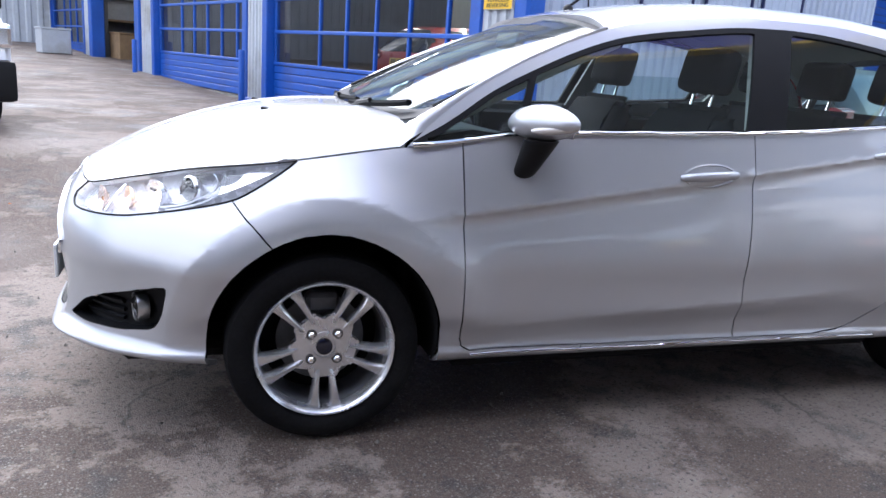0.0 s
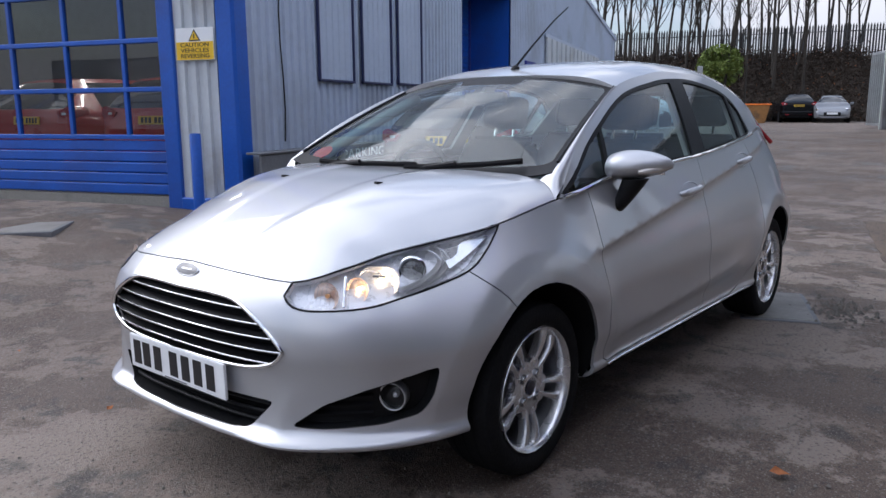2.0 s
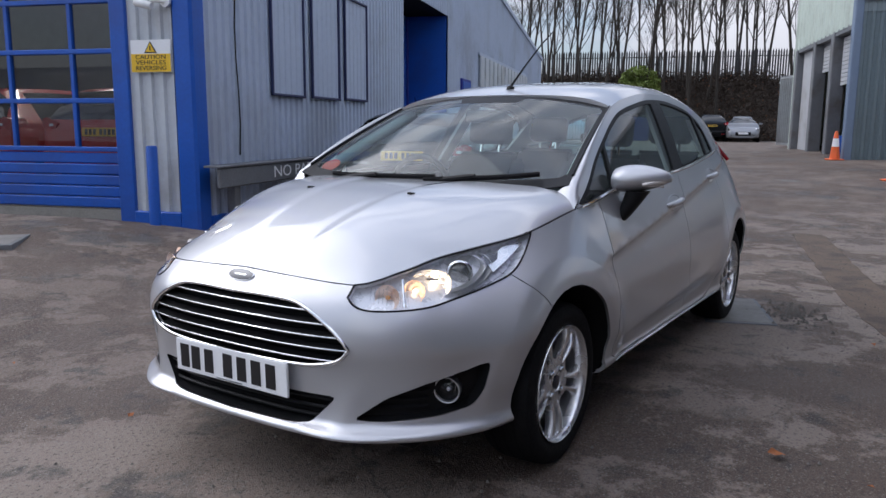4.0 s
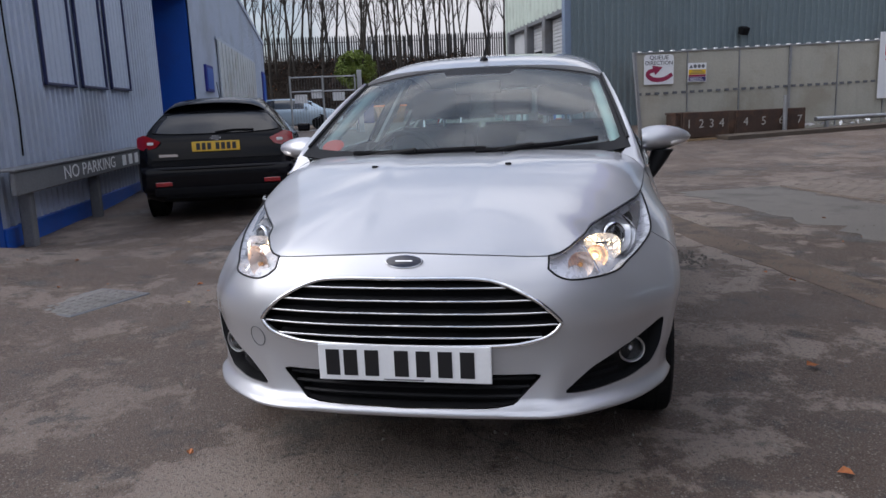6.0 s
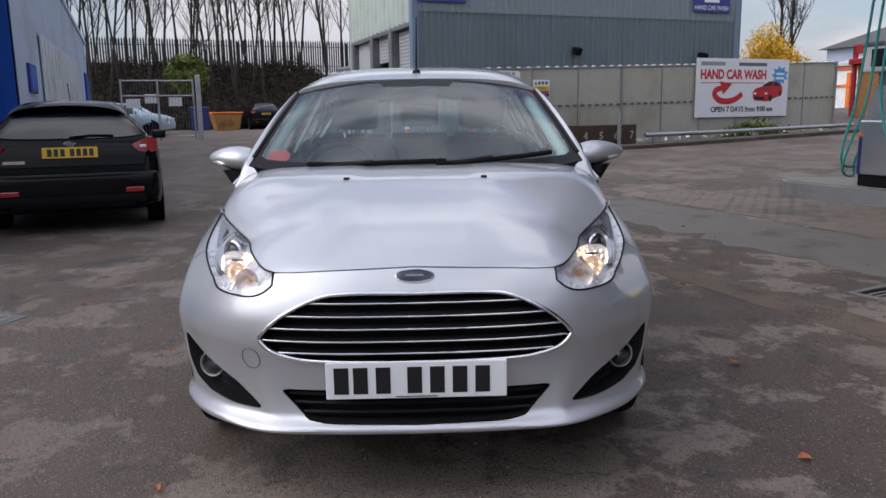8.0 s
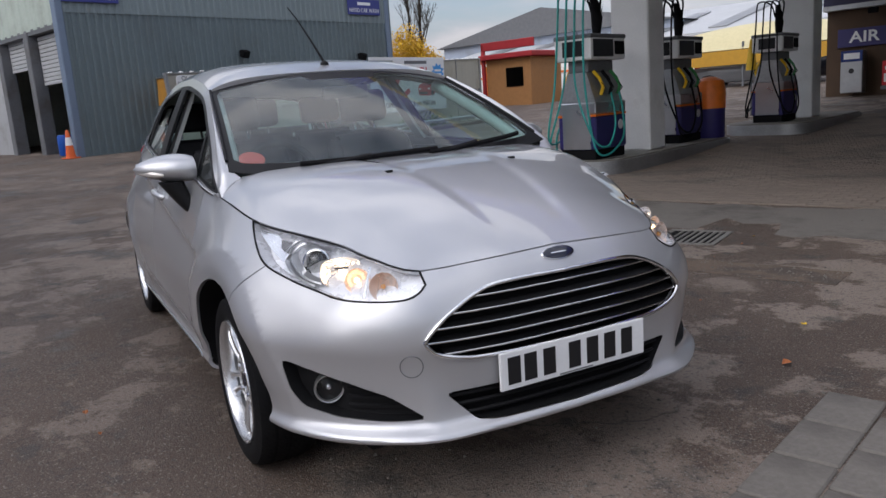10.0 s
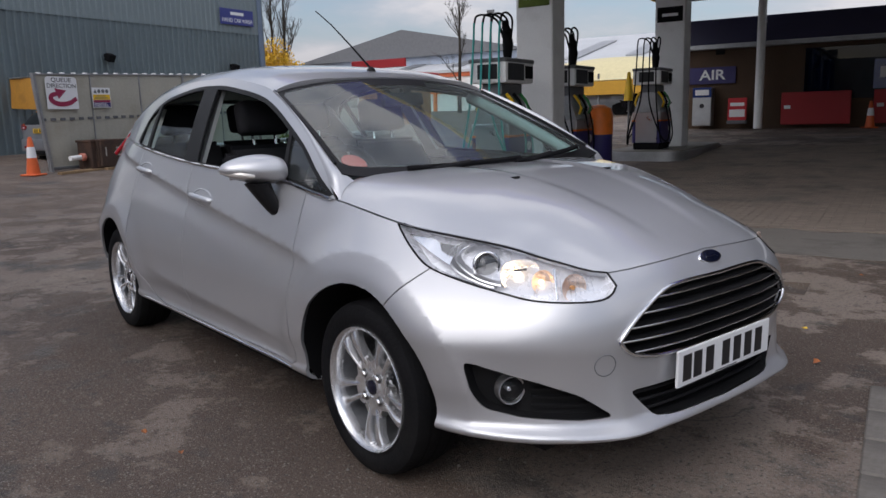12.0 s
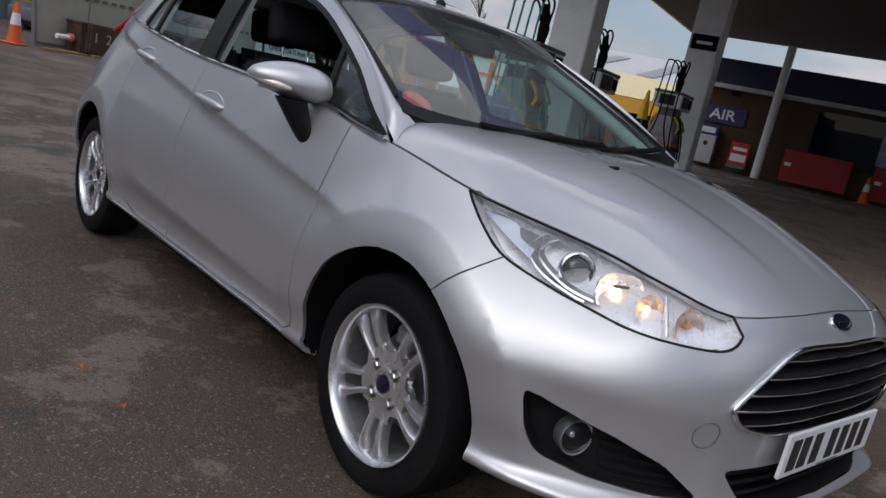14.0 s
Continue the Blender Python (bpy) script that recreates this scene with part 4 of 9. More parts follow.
SCREEN, SCREEN_L = screen_fence()


def bent_arrow(ob, cx, cz, r, mat):
    """A flat arrow that sweeps left along the bottom and turns back to point right; r is half its width."""
    line = curve([(0.97, 0, -0.08), (0.5, 0, -0.34), (0.0, 0, -0.43), (-0.5, 0, -0.37), (-0.83, 0, -0.12), (-0.74, 0, 0.10), (-0.40, 0, 0.20)], 5)
    n = len(line)
    left, right = [], []
    for i, p in enumerate(line):
        d = line[min(i + 1, n - 1)] - line[max(i - 1, 0)]
        d.normalize()
        w = 0.125 + 0.02 * math.sin(math.pi * i / (n - 1))
        left.append((cx + r * (p.x - d.z * w), cz + r * (p.z + d.x * w)))
        right.append((cx + r * (p.x + d.z * w), cz + r * (p.z - d.x * w)))
    bm = bmesh.new()
    for y in (-0.014, -0.0085):
        a = [bm.verts.new((x, y, z)) for x, z in left]
        b = [bm.verts.new((x, y, z)) for x, z in right]
        for k in range(n - 1):
            bm.faces.new((a[k], a[k + 1], b[k + 1], b[k]))
    part("arrow_tail", bm, mat, ob)
    part("arrow_head", prism([(cx + r * x, cz + r * z) for x, z in ((-0.52, 0.52), (-0.28, -0.10), (0.26, 0.40))], -0.017, -0.009, "y"), mat, ob)


def wash_banner():
    ob = root("banner_sign", SCREEN @ pose(8.05, -0.055, 0.75, 0, 0, 0), "large white hand car wash banner on the screen", "banner")
    part("sheet", box(-1.72, 1.72, -0.008, 0, 0, 1.55, 0.003), "sign_white", ob)
    words("HAND CAR WASH", 0.34, "red", ob, pose(-0.36, -0.01, 1.12), width=2.4, bold=0.014)
    part("underline", box(-1.55, 0.8, -0.012, -0.009, 0.9, 0.92), "red", ob)
    words("OPEN 7 DAYS from 9:00 am", 0.2, "ink", ob, pose(0, -0.01, 0.2), width=2.3, bold=0.005)
    bent_arrow(ob, -0.58, 0.66, 0.56, "red")
    part("name_bar", box(-1.55, -0.7, -0.011, -0.009, 1.36, 1.46), "steel", ob)
    part("phone_bar", box(-0.2, 0.85, -0.011, -0.009, 1.36, 1.45), "steel_dark", ob)
    part("printed_car", prism([(0.38, 0.50), (0.36, 0.66), (0.46, 0.76), (0.74, 0.82), (0.96, 0.95), (1.26, 0.98), (1.42, 0.90), (1.50, 0.80), (1.50, 0.64), (1.40, 0.56), (1.08, 0.46), (0.92, 0.41), (0.46, 0.43)], -0.011, -0.009, "y"), "red", ob)
    part("printed_windscreen", prism([(0.70, 0.83), (0.95, 0.94), (1.16, 0.95), (1.02, 0.82)], -0.013, -0.0115, "y"), "ink", ob)
    part("printed_window", prism([(1.10, 0.83), (1.22, 0.95), (1.36, 0.90), (1.40, 0.84)], -0.013, -0.0115, "y"), "ink", ob)
    part("printed_intake", prism([(0.42, 0.47), (0.40, 0.55), (0.82, 0.53), (0.80, 0.45)], -0.013, -0.0115, "y"), "ink", ob)
    part("printed_shine", prism([(0.46, 0.72), (0.74, 0.79), (0.98, 0.79), (0.86, 0.72)], -0.013, -0.0115, "y"), "maroon", ob)
    for x, z in ((0.40, 0.60), (0.82, 0.60)):
        part("printed_lamp", box(x, x + 0.10, -0.013, -0.0115, z, z + 0.05), "sign_white", ob)
    for x, z, r in ((1.04, 0.50, 0.095), (1.42, 0.62, 0.075)):
        part("printed_wheel", lathe([(0, -0.003), (r, -0.003), (r, 0.0)], 18, "y"), "ink", ob, m=pose(x, -0.012, z) @ Matrix.Diagonal((0.72, 1, 1, 1)))
    star = [((0.33 if i % 2 else 0.22) * math.cos(math.pi * i / 9), (0.27 if i % 2 else 0.18) * math.sin(math.pi * i / 9)) for i in range(18)]
    part("starburst", prism([(1.38 + x, 1.12 + z) for x, z in star], -0.012, -0.009, "y"), "sky_blue", ob)
    for i in range(2):
        part("starburst_bar", box(1.22, 1.54, -0.014, -0.0125, 1.13 - 0.12 * i, 1.19 - 0.12 * i), "sign_white", ob)


wash_banner()


def queue_sign():
    ob = root("direction_sign", SCREEN @ pose(0.575, -0.05, 1.265), "white queue direction sign with a maroon arrow", "sign")
    part("board", prism([(-0.36, 0.0), (0.36, 0.0), (0.36, 0.57), (0.345, 0.62), (0.3, 0.645), (-0.3, 0.645), (-0.345, 0.62), (-0.36, 0.57)], -0.008, 0, "y"), "sign_white", ob)
    words("QUEUE", 0.12, "ink", ob, pose(0, -0.01, 0.575), width=0.46)
    words("DIRECTION", 0.12, "ink", ob, pose(0, -0.01, 0.46), width=0.66)
    bent_arrow(ob, 0.0, 0.24, 0.33, "maroon")


queue_sign()


def rules_sign():
    ob = root("notice_sign", SCREEN @ pose(1.52, -0.05, 1.29), "small white notice with symbols over yellow, maroon and lilac bands", "sign")
    part("board", box(-0.23, 0.23, -0.008, 0, 0, 0.42, 0.002), "sign_white", ob)
    part("yellow_field", box(-0.215, 0.215, -0.01, -0.0082, 0.165, 0.275), "yellow", ob)
    part("maroon_field", box(-0.215, 0.215, -0.01, -0.0082, 0.115, 0.16), "maroon", ob)
    part("lilac_field", box(-0.215, 0.215, -0.01, -0.0082, 0.015, 0.11), "purple", ob)
    part("symbol", prism([(-0.20, 0.305), (-0.11, 0.305), (-0.155, 0.385)], -0.012, -0.0085, "y"), "steel_dark", ob)
    for i in range(3):
        part("symbol", lathe([(0, -0.002), (0.020, -0.002), (0.036, -0.003), (0.042, 0)], 16, "y"), "steel_dark", ob, m=pose(-0.055 + 0.10 * i, -0.009, 0.345))
    for i in range(3):
        part("text_bar", box(-0.19 + 0.03 * i, 0.19 - 0.04 * i, -0.012, -0.0102, 0.18 + 0.031 * i, 0.192 + 0.031 * i), "steel_dark", ob)
    for i in range(3):
        part("text_bar", box(-0.19, 0.17 - 0.03 * i, -0.012, -0.0102, 0.028 + 0.026 * i, 0.038 + 0.026 * i), "sign_white", ob)


rules_sign()


def number_board(x0, x1, digits):
    ob = root("numbered_board", SCREEN @ pose((x0 + x1) / 2, -0.62, 0.07), "low rusty steel wall with white painted bay numbers", "barrier", "numbered boards")
    w = (x1 - x0) / 2
    part("board", box(-w, w, -0.05, 0.05, 0, 0.56, 0.012), "rust", ob)
    part("end_plate", box(-w - 0.03, -w + 0.03, 0.0, 0.5, 0, 0.56, 0.01), "rust", ob)
    for k, (x, t) in enumerate(digits):
        words(t, 0.26, "worn_white", ob, pose(x, -0.055, 0.3), name="number")


number_board(0.86, 1.95, [(-0.43, "1"), (-0.13, "2"), (0.12, "3"), (0.37, "4")])
number_board(2.15, 3.9, [(-0.65, "4"), (-0.2, "5"), (0.25, "6"), (0.72, "7")])


def kerb():
    pts = ragged(11.55, -7.5, 12.2, -17.4, 0.5, amp=0.04, seed=8)
    strip("kerb_wash", pts, 0.09, "old_kerb", "low damp dark kerb before the wash screen", "kerb")


kerb()


def guard_rail():
    ob = root("guard_rail", SCREEN @ pose(4.1, -0.75, 0), "long grey tubular guard rail before the screen", "barrier")
    part("rail", tube([(0, 0, 0.36), (2.5, 0, 0.38), (5, 0, 0.42), (7.6, 0, 0.46)], 0.055, 12), "steel", ob, smooth=40)
    for x in (0.3, 3.8, 7.2):
        part("post", box(x - 0.04, x + 0.04, -0.03, 0.05, -0.1, 0.36, 0.01), "steel", ob)
    part("pipe_post", tube([(-0.78, 0.02, -0.1), (-0.78, 0.02, 0.92)], 0.05, 12), "steel", ob, smooth=40)


guard_rail()


def traffic_cone(u, v, lean=0.0):
    ob = root("traffic_cone", YARD @ pose(u, v, rise(u, v), 0, 0, 20), "orange traffic cone with a white reflective sleeve", "traffic cone", "traffic cones")
    part("base", box(-0.17, 0.17, -0.17, 0.17, 0, 0.035, 0.012), "cone_orange", ob)
    part("body", lathe([(0.125, 0.035), (0.105, 0.2), (0.05, 0.66), (0.028, 0.74), (0.02, 0.74), (0.0, 0.72)], 20, "z"), "cone_orange", ob, smooth=40)
    part("sleeve", lathe([(0.0915, 0.34), (0.067, 0.55)], 20, "z"), "sign_white", ob, smooth=40)


traffic_cone(12.0, -5.4)
traffic_cone(17.4, -5.6)


def drum(u, v):
    ob = root("drum", YARD @ pose(u, v, rise(u, v)), "blue plastic drum beside the wash hall", "drum")
    part("body", lathe([(0, 0), (0.2, 0), (0.22, 0.05), (0.22, 0.5), (0.2, 0.56), (0, 0.57)], 20, "z"), "blue", ob, smooth=40)


drum(18.7, -6.05)


def awning():
    ob = root("awning", YARD @ pose(15.4, -8.3, 1.60), "sagging orange tarpaulin awning hung beside the screen", "awning")
    part("sheet", grid(lambda a, b: (4.8 * a, 0.05 * math.sin(18 * a + 2 * b) * (1 - b) + 0.02 * math.sin(31 * a), 0.76 * b - 0.03 * (1 - b) * math.sin(9 * a)), 40, 6), material("orange_tarpaulin", (0.62, 0.30, 0.05), 0.8, 0, 0.2, 2.0, 30.0, 0.1, stain=(0.36, 0.17, 0.04), stain_amount=0.5, stain_scale=2.0), ob, smooth=60)
    part("pole", tube([(-0.05, 0.02, 0.78), (4.85, 0.02, 0.78)], 0.02, 8), "steel", ob, smooth=60)
    for x in (0.0, 4.8):
        part("pole", tube([(x, 0.03, -1.6), (x, 0.03, 0.78)], 0.02, 8), "steel", ob, smooth=60)


# ---- gates, bank, fence, trees ----


def mesh_gate():
    ob = root("mesh_gate", YARD @ pose(24.0, 0.0, rise(24, -1), 0, 0, 90), "open galvanised mesh gate with notice plates", "gate")
    for x in (0.0, 1.15, 2.3):
        part("upright", tube([(x, 0, -0.1), (x, 0, 2.05)], 0.035, 8), "steel", ob)
    for z in (0.12, 1.5, 2.0):
        part("cross_bar", tube([(0, 0, z), (2.3, 0, z)], 0.025, 8), "steel", ob)
    bm = bmesh.new()
    for i in range(24):
        tube([(0.1 * i, 0, 0.12), (0.1 * i, 0, 2.0)], 0.005, 4, bm, False)
    tagged(part("mesh", bm, "steel_dark", ob), kind="stuff")
    part("gate_post", box(-0.25, -0.08, -0.09, 0.09, -0.1, 2.2, 0.01), "steel", ob)
    for x, z in ((0.6, 1.15), (1.35, 1.25), (1.95, 1.1)):
        part("notice", box(x - 0.22, x + 0.22, -0.04, -0.03, z, z + 0.3, 0.003), "sign_white", ob)
        part("notice_bar", box(x - 0.2, x + 0.2, -0.045, -0.041, z + 0.12, z + 0.2), "ink", ob)


mesh_gate()


def open_gate():
    ob = root("open_gate", YARD @ pose(25.5, -6.05, rise(25, -6), 0, 0, 8), "tall grey steel gate leaf folded open beside the hall", "gate")
    part("gate_frame", box(0, 1.6, -0.03, 0.03, 0.1, 0.18, 0.01), "steel", ob)
    part("gate_frame", box(0, 1.6, -0.03, 0.03, 2.5, 2.58, 0.01), "steel", ob)
    for i in range(9):
        part("bar", box(0.2 * i - 0.03, 0.2 * i + 0.03, -0.025, 0.025, 0.1, 2.6, 0.006), "steel", ob)


open_gate()


def palisade():
    ob = root("palisade_fence", YARD @ pose(56, 0, ground_height(56, 0)), "tall dark steel palisade fence along the top of the bank", "fence")
    pale = prism([(-0.055, 0.0), (0.055, 0.0), (0.055, 2.2), (0.0, 2.4), (-0.055, 2.2)], -0.015, 0.015, "y")
    first = part("pale", pale, "fence_steel", ob, m=pose(0, -16, 0, 0, 0, 90))
    for i in range(1, 165):
        o = new("pale", first.data)
        o.parent = ob
        o.matrix_basis = pose(0, -16 + 0.18 * i, 0.02 * noise.noise((i * 0.3, 0, 0)), 0, 0, 90)
    for z in (0.4, 1.85):
        part("fence_rail", box(0.02, 0.06, -16, 14, z, z + 0.06), "fence_steel", ob)
    for i in range(10):
        part("fence_post", box(0.03, 0.13, -16 + 2.75 * i, -15.9 + 2.75 * i, -0.2, 2.2), "fence_steel", ob)


palisade()


def scatter(name, count, where, size, mat, label, seed, category, aspect=1.0):
    """Many small leaves or twigs in one object; where(r) gives a place."""
    r = random.Random(seed)
    verts, faces = [], []
    for _ in range(count):
        p = Vector(where(r))
        s = size * (0.5 + r.random())
        a = Vector((r.gauss(0, 1), r.gauss(0, 1), r.gauss(0, 1))).normalized()
        b = a.cross(Vector((r.gauss(0, 1), r.gauss(0, 1), r.gauss(0, 1)))).normalized()
        k = len(verts)
        verts += [p - a * s * aspect - b * s * 0.35, p - b * s * 0.5 + a * s * 0.1, p + a * s * aspect, p + b * s * 0.5]
        faces.append((k, k + 1, k + 2, k + 3))
    me = bpy.data.meshes.new(name)
    me.from_pydata([tuple(v) for v in verts], [], faces)
    me.materials.append(M[mat])
    ob = new(name, me)
    ob.matrix_basis = YARD
    return tagged(ob, label, category, kind="stuff")


def on_bank(r):
    u = 45.6 + 10.5 * r.random()
    v = -14 + 28 * r.random()
    return (u, v, ground_height(u, v) + abs(r.gauss(0, 0.35 + 0.5 * noise.noise((u * 0.5, v * 0.5, 3)) ** 2)))


scatter("bank_shrubs", 46000, on_bank, 0.055, "shrub", "dense brown leafless shrubs on the bank", 3, "shrubs", 3.4)
scatter("bank_leaves", 2200, on_bank, 0.04, "dead_leaf", "rusty dead leaves clinging to the bank shrubs", 4, "shrubs")


def in_bush(c, r0, h):
    def f(r):
        while True:
            p = Vector((r.uniform(-1, 1), r.uniform(-1, 1), r.uniform(-1, 1)))
            if p.length < 1 and p.length > 0.25 and noise.noise(p * 2.2 + Vector(c)) > -0.18:
                return (c[0] + p.x * r0, c[1] + p.y * r0, c[2] + p.z * h)
    return f


scatter("green_bush", 3200, in_bush((45.0, -0.75, 3.7), 1.35, 1.25), 0.10, "green_leaf", "bright green ivy bush at the foot of the bank", 5, "bush")


def bare_tree(h, seed, r0=0.16):
    """Trunk with forking limbs and twigs: (trunk mesh, crown mesh)."""
    r = random.Random(seed)
    trunk, twigs = bmesh.new(), bmesh.new()

    def limb(p, d, length, rad, level):
        n = 5 if level < 2 else 3
        pts, radii = [p], [rad]
        for i in range(n):
            wander = (0.03, 0.09, 0.13, 0.15, 0.15)[level]
            d = (d + Vector((r.gauss(0, wander), r.gauss(0, wander), r.gauss(0.06, 0.06)))).normalized()
            p = p + d * length / n
            pts.append(p)
            radii.append(rad * (1 - 0.72 * (i + 1) / n))
        tube(pts, rad, 7 if level == 0 else 5 if level == 1 else 3, trunk if level == 0 else twigs, False, radii)
        if level >= 4:
            return
        for i in range((16, 7, 5, 3)[level]):
            t = r.uniform(0.3 if level == 0 else 0.2, 0.98)
            k = min(n - 1, int(t * n))
            q = pts[k].lerp(pts[k + 1], t * n - k)
            a = r.uniform(0, 2 * math.pi)
            side = Vector((math.cos(a), math.sin(a), 0))
            e = (d * 0.8 + side * r.uniform(0.25, 0.65) + Vector((0, 0, 0.12))).normalized()
            limb(q, e, length * (r.uniform(0.20, 0.34) if level == 0 else r.uniform(0.32, 0.52)) * (1.15 - 0.5 * t), max(0.005, radii[k] * 0.40), level + 1)
    limb(Vector((0, 0, -0.3)), Vector((r.gauss(0, 0.05), r.gauss(0, 0.05), 1)).normalized(), h, r0, 0)
    return trunk, twigs


def plant_trees():
    r = random.Random(11)
    firsts = []
    for s in range(5):
        t, w = bare_tree(13.8, 20 + s, 0.10)
        ob = root("bare_tree", YARD @ pose(200 + s * 5, 60, 0), "tall slender leafless tree behind the fence", "tree", "leafless trees on the bank")
        part("trunk", t, "bark", ob, smooth=60)
        part("crown", w, "bark", ob)
        firsts.append(ob)
    spots = [(43, 4.8), (44, 2.6), (42, 0.6), (45, -1.3), (43.5, -3.0), (42, -4.9), (44.5, -6.8), (43, -9.0), (47.5, 5.6), (48, 3.4), (47.5, 1.6), (48.5, -0.6), (49, -2.4), (47.5, -4.3), (48.5, -5.8), (48, -8.0), (50, -10.5), (44, 7.2), (47, 9.0), (52, 0.5), (53, -3.8), (52, -7.2), (52.5, 4.5), (44.2, -11.2)]
    spots += [(41.5 + r.uniform(0, 12), 8.5 - 0.95 * i + r.uniform(-0.4, 0.4)) for i in range(22)]
    spots += [(36.5 + r.uniform(0, 4.5), v) for v in (8.2, 6.9, 5.8, 4.1, 2.9, 1.4, -0.4, -1.9, -3.6, -5.2)]
    for i, (u, v) in enumerate([(-4 + (a + 4) * 1.2, -0.75 + (b + 0.75) * 1.2) for a, b in spots]):
        k = r.uniform(0.8, 1.15)
        m = YARD @ pose(u, v + r.uniform(-0.5, 0.5), ground_height(u, v) - 0.1, r.uniform(-2, 2), r.uniform(-2, 2), r.uniform(0, 360))
        if i < 5:
            firsts[i].matrix_basis = m
        else:
            c = copy_thing(firsts[i % 5], m)
            c.scale = (k, k, k)


plant_trees()


def far_tree(u, v, z, h, seed, label):
    t, w = bare_tree(h, seed, 0.14)
    ob = root("far_tree", YARD @ pose(u, v, z), label, "tree")
    part("trunk", t, "bark", ob, smooth=60)
    part("crown", w, "bark", ob)


far_tree(29, -31.5, 1.0, 8.0, 41, "leafless tree beyond the wash hall")
far_tree(32, -33.5, 1.0, 9.0, 44, "leafless tree beyond the wash hall")
far_tree(20, -36, 1.0, 6.5, 42, "leafless tree beyond the pumps")
YELLOW = [((-1.5, 3.35), 0.85, 1.05), ((-0.7, 2.75), 0.9, 0.75), ((0.55, 3.75), 0.95, 1.15), ((0.2, 2.8), 1.1, 0.8), ((1.35, 3.15), 0.9, 0.75), ((-1.2, 4.3), 0.35, 0.4)]


def in_yellow_crown(r):
    (k, z), r0, h = YELLOW[r.choice((0, 0, 1, 2, 2, 2, 3, 4, 4, 5))]
    while True:
        p = Vector((r.gauss(0, 0.45), r.gauss(0, 0.45), r.gauss(0, 0.44)))
        if p.length < 1.15 and noise.noise(p * 2.6 + Vector((k, z, 0))) > -0.12:
            return (24 - 0.63 * k + p.x * r0, -24.2 - 0.77 * k + p.y * r0, z + p.z * h)


scatter("yellow_tree_leaves", 15000, in_yellow_crown, 0.055, "yellow_leaf", "bright yellow airy autumn foliage beside the wash hall", 6, "tree")


def yellow_trunk():
    bm = tube([(24, -24.2, 0.4), (24.1, -24.1, 1.6), (24.0, -24.3, 2.6)], 0.1, 8, radii=[0.14, 0.1, 0.06])
    for (k, z), r0, h in YELLOW:
        u, v = 24 - 0.63 * k, -24.2 - 0.77 * k
        tube([(24.05, -24.2, 1.6), (24 - 0.35 * k, -24.2 - 0.35 * k, (1.6 + z) / 2 + 0.2), (u, v, z), (u - 0.2, v - 0.1, z + h)], 0.03, 5, bm, radii=[0.05, 0.035, 0.02, 0.008])
    tagged(part("yellow_tree", bm, "bark", m=YARD, smooth=50), "trunk and limbs of a yellow autumn tree", "tree")


yellow_trunk()

# ---- petrol station ----


def rounded(u0, u1, v0, v1, r, n=6):
    out = []
    for cu, cv, a0 in ((u1 - r, v1 - r, 0), (u0 + r, v1 - r, 90), (u0 + r, v0 + r, 180), (u1 - r, v0 + r, 270)):
        for i in range(n + 1):
            a = radians(a0 + 90 * i / n)
            out.append((cu + r * math.cos(a), cv + r * math.sin(a)))
    return out


def island(u0, u1, v0, v1, label):
    z = rise((u0 + u1) / 2, v1)
    ob = root("pump_island", YARD @ pose(0, 0, z), label, "pump island", "pump islands")
    part("kerb_band", prism(rounded(u0, u1, v0, v1, 0.45), -0.1, 0.2, "z"), "steel", ob, smooth=30)
    part("top_slab", prism(rounded(u0 + 0.03, u1 - 0.03, v0 + 0.03, v1 - 0.03, 0.43), 0.2, 0.225, "z"), "concrete", ob)
    return z + 0.225


TOP1 = island(2.15, 4.35, -11.0, -6.6, "raised pump island edged in bright steel")
TOP2 = island(1.2, 2.75, -15.5, -11.6, "raised pump island edged in bright steel")


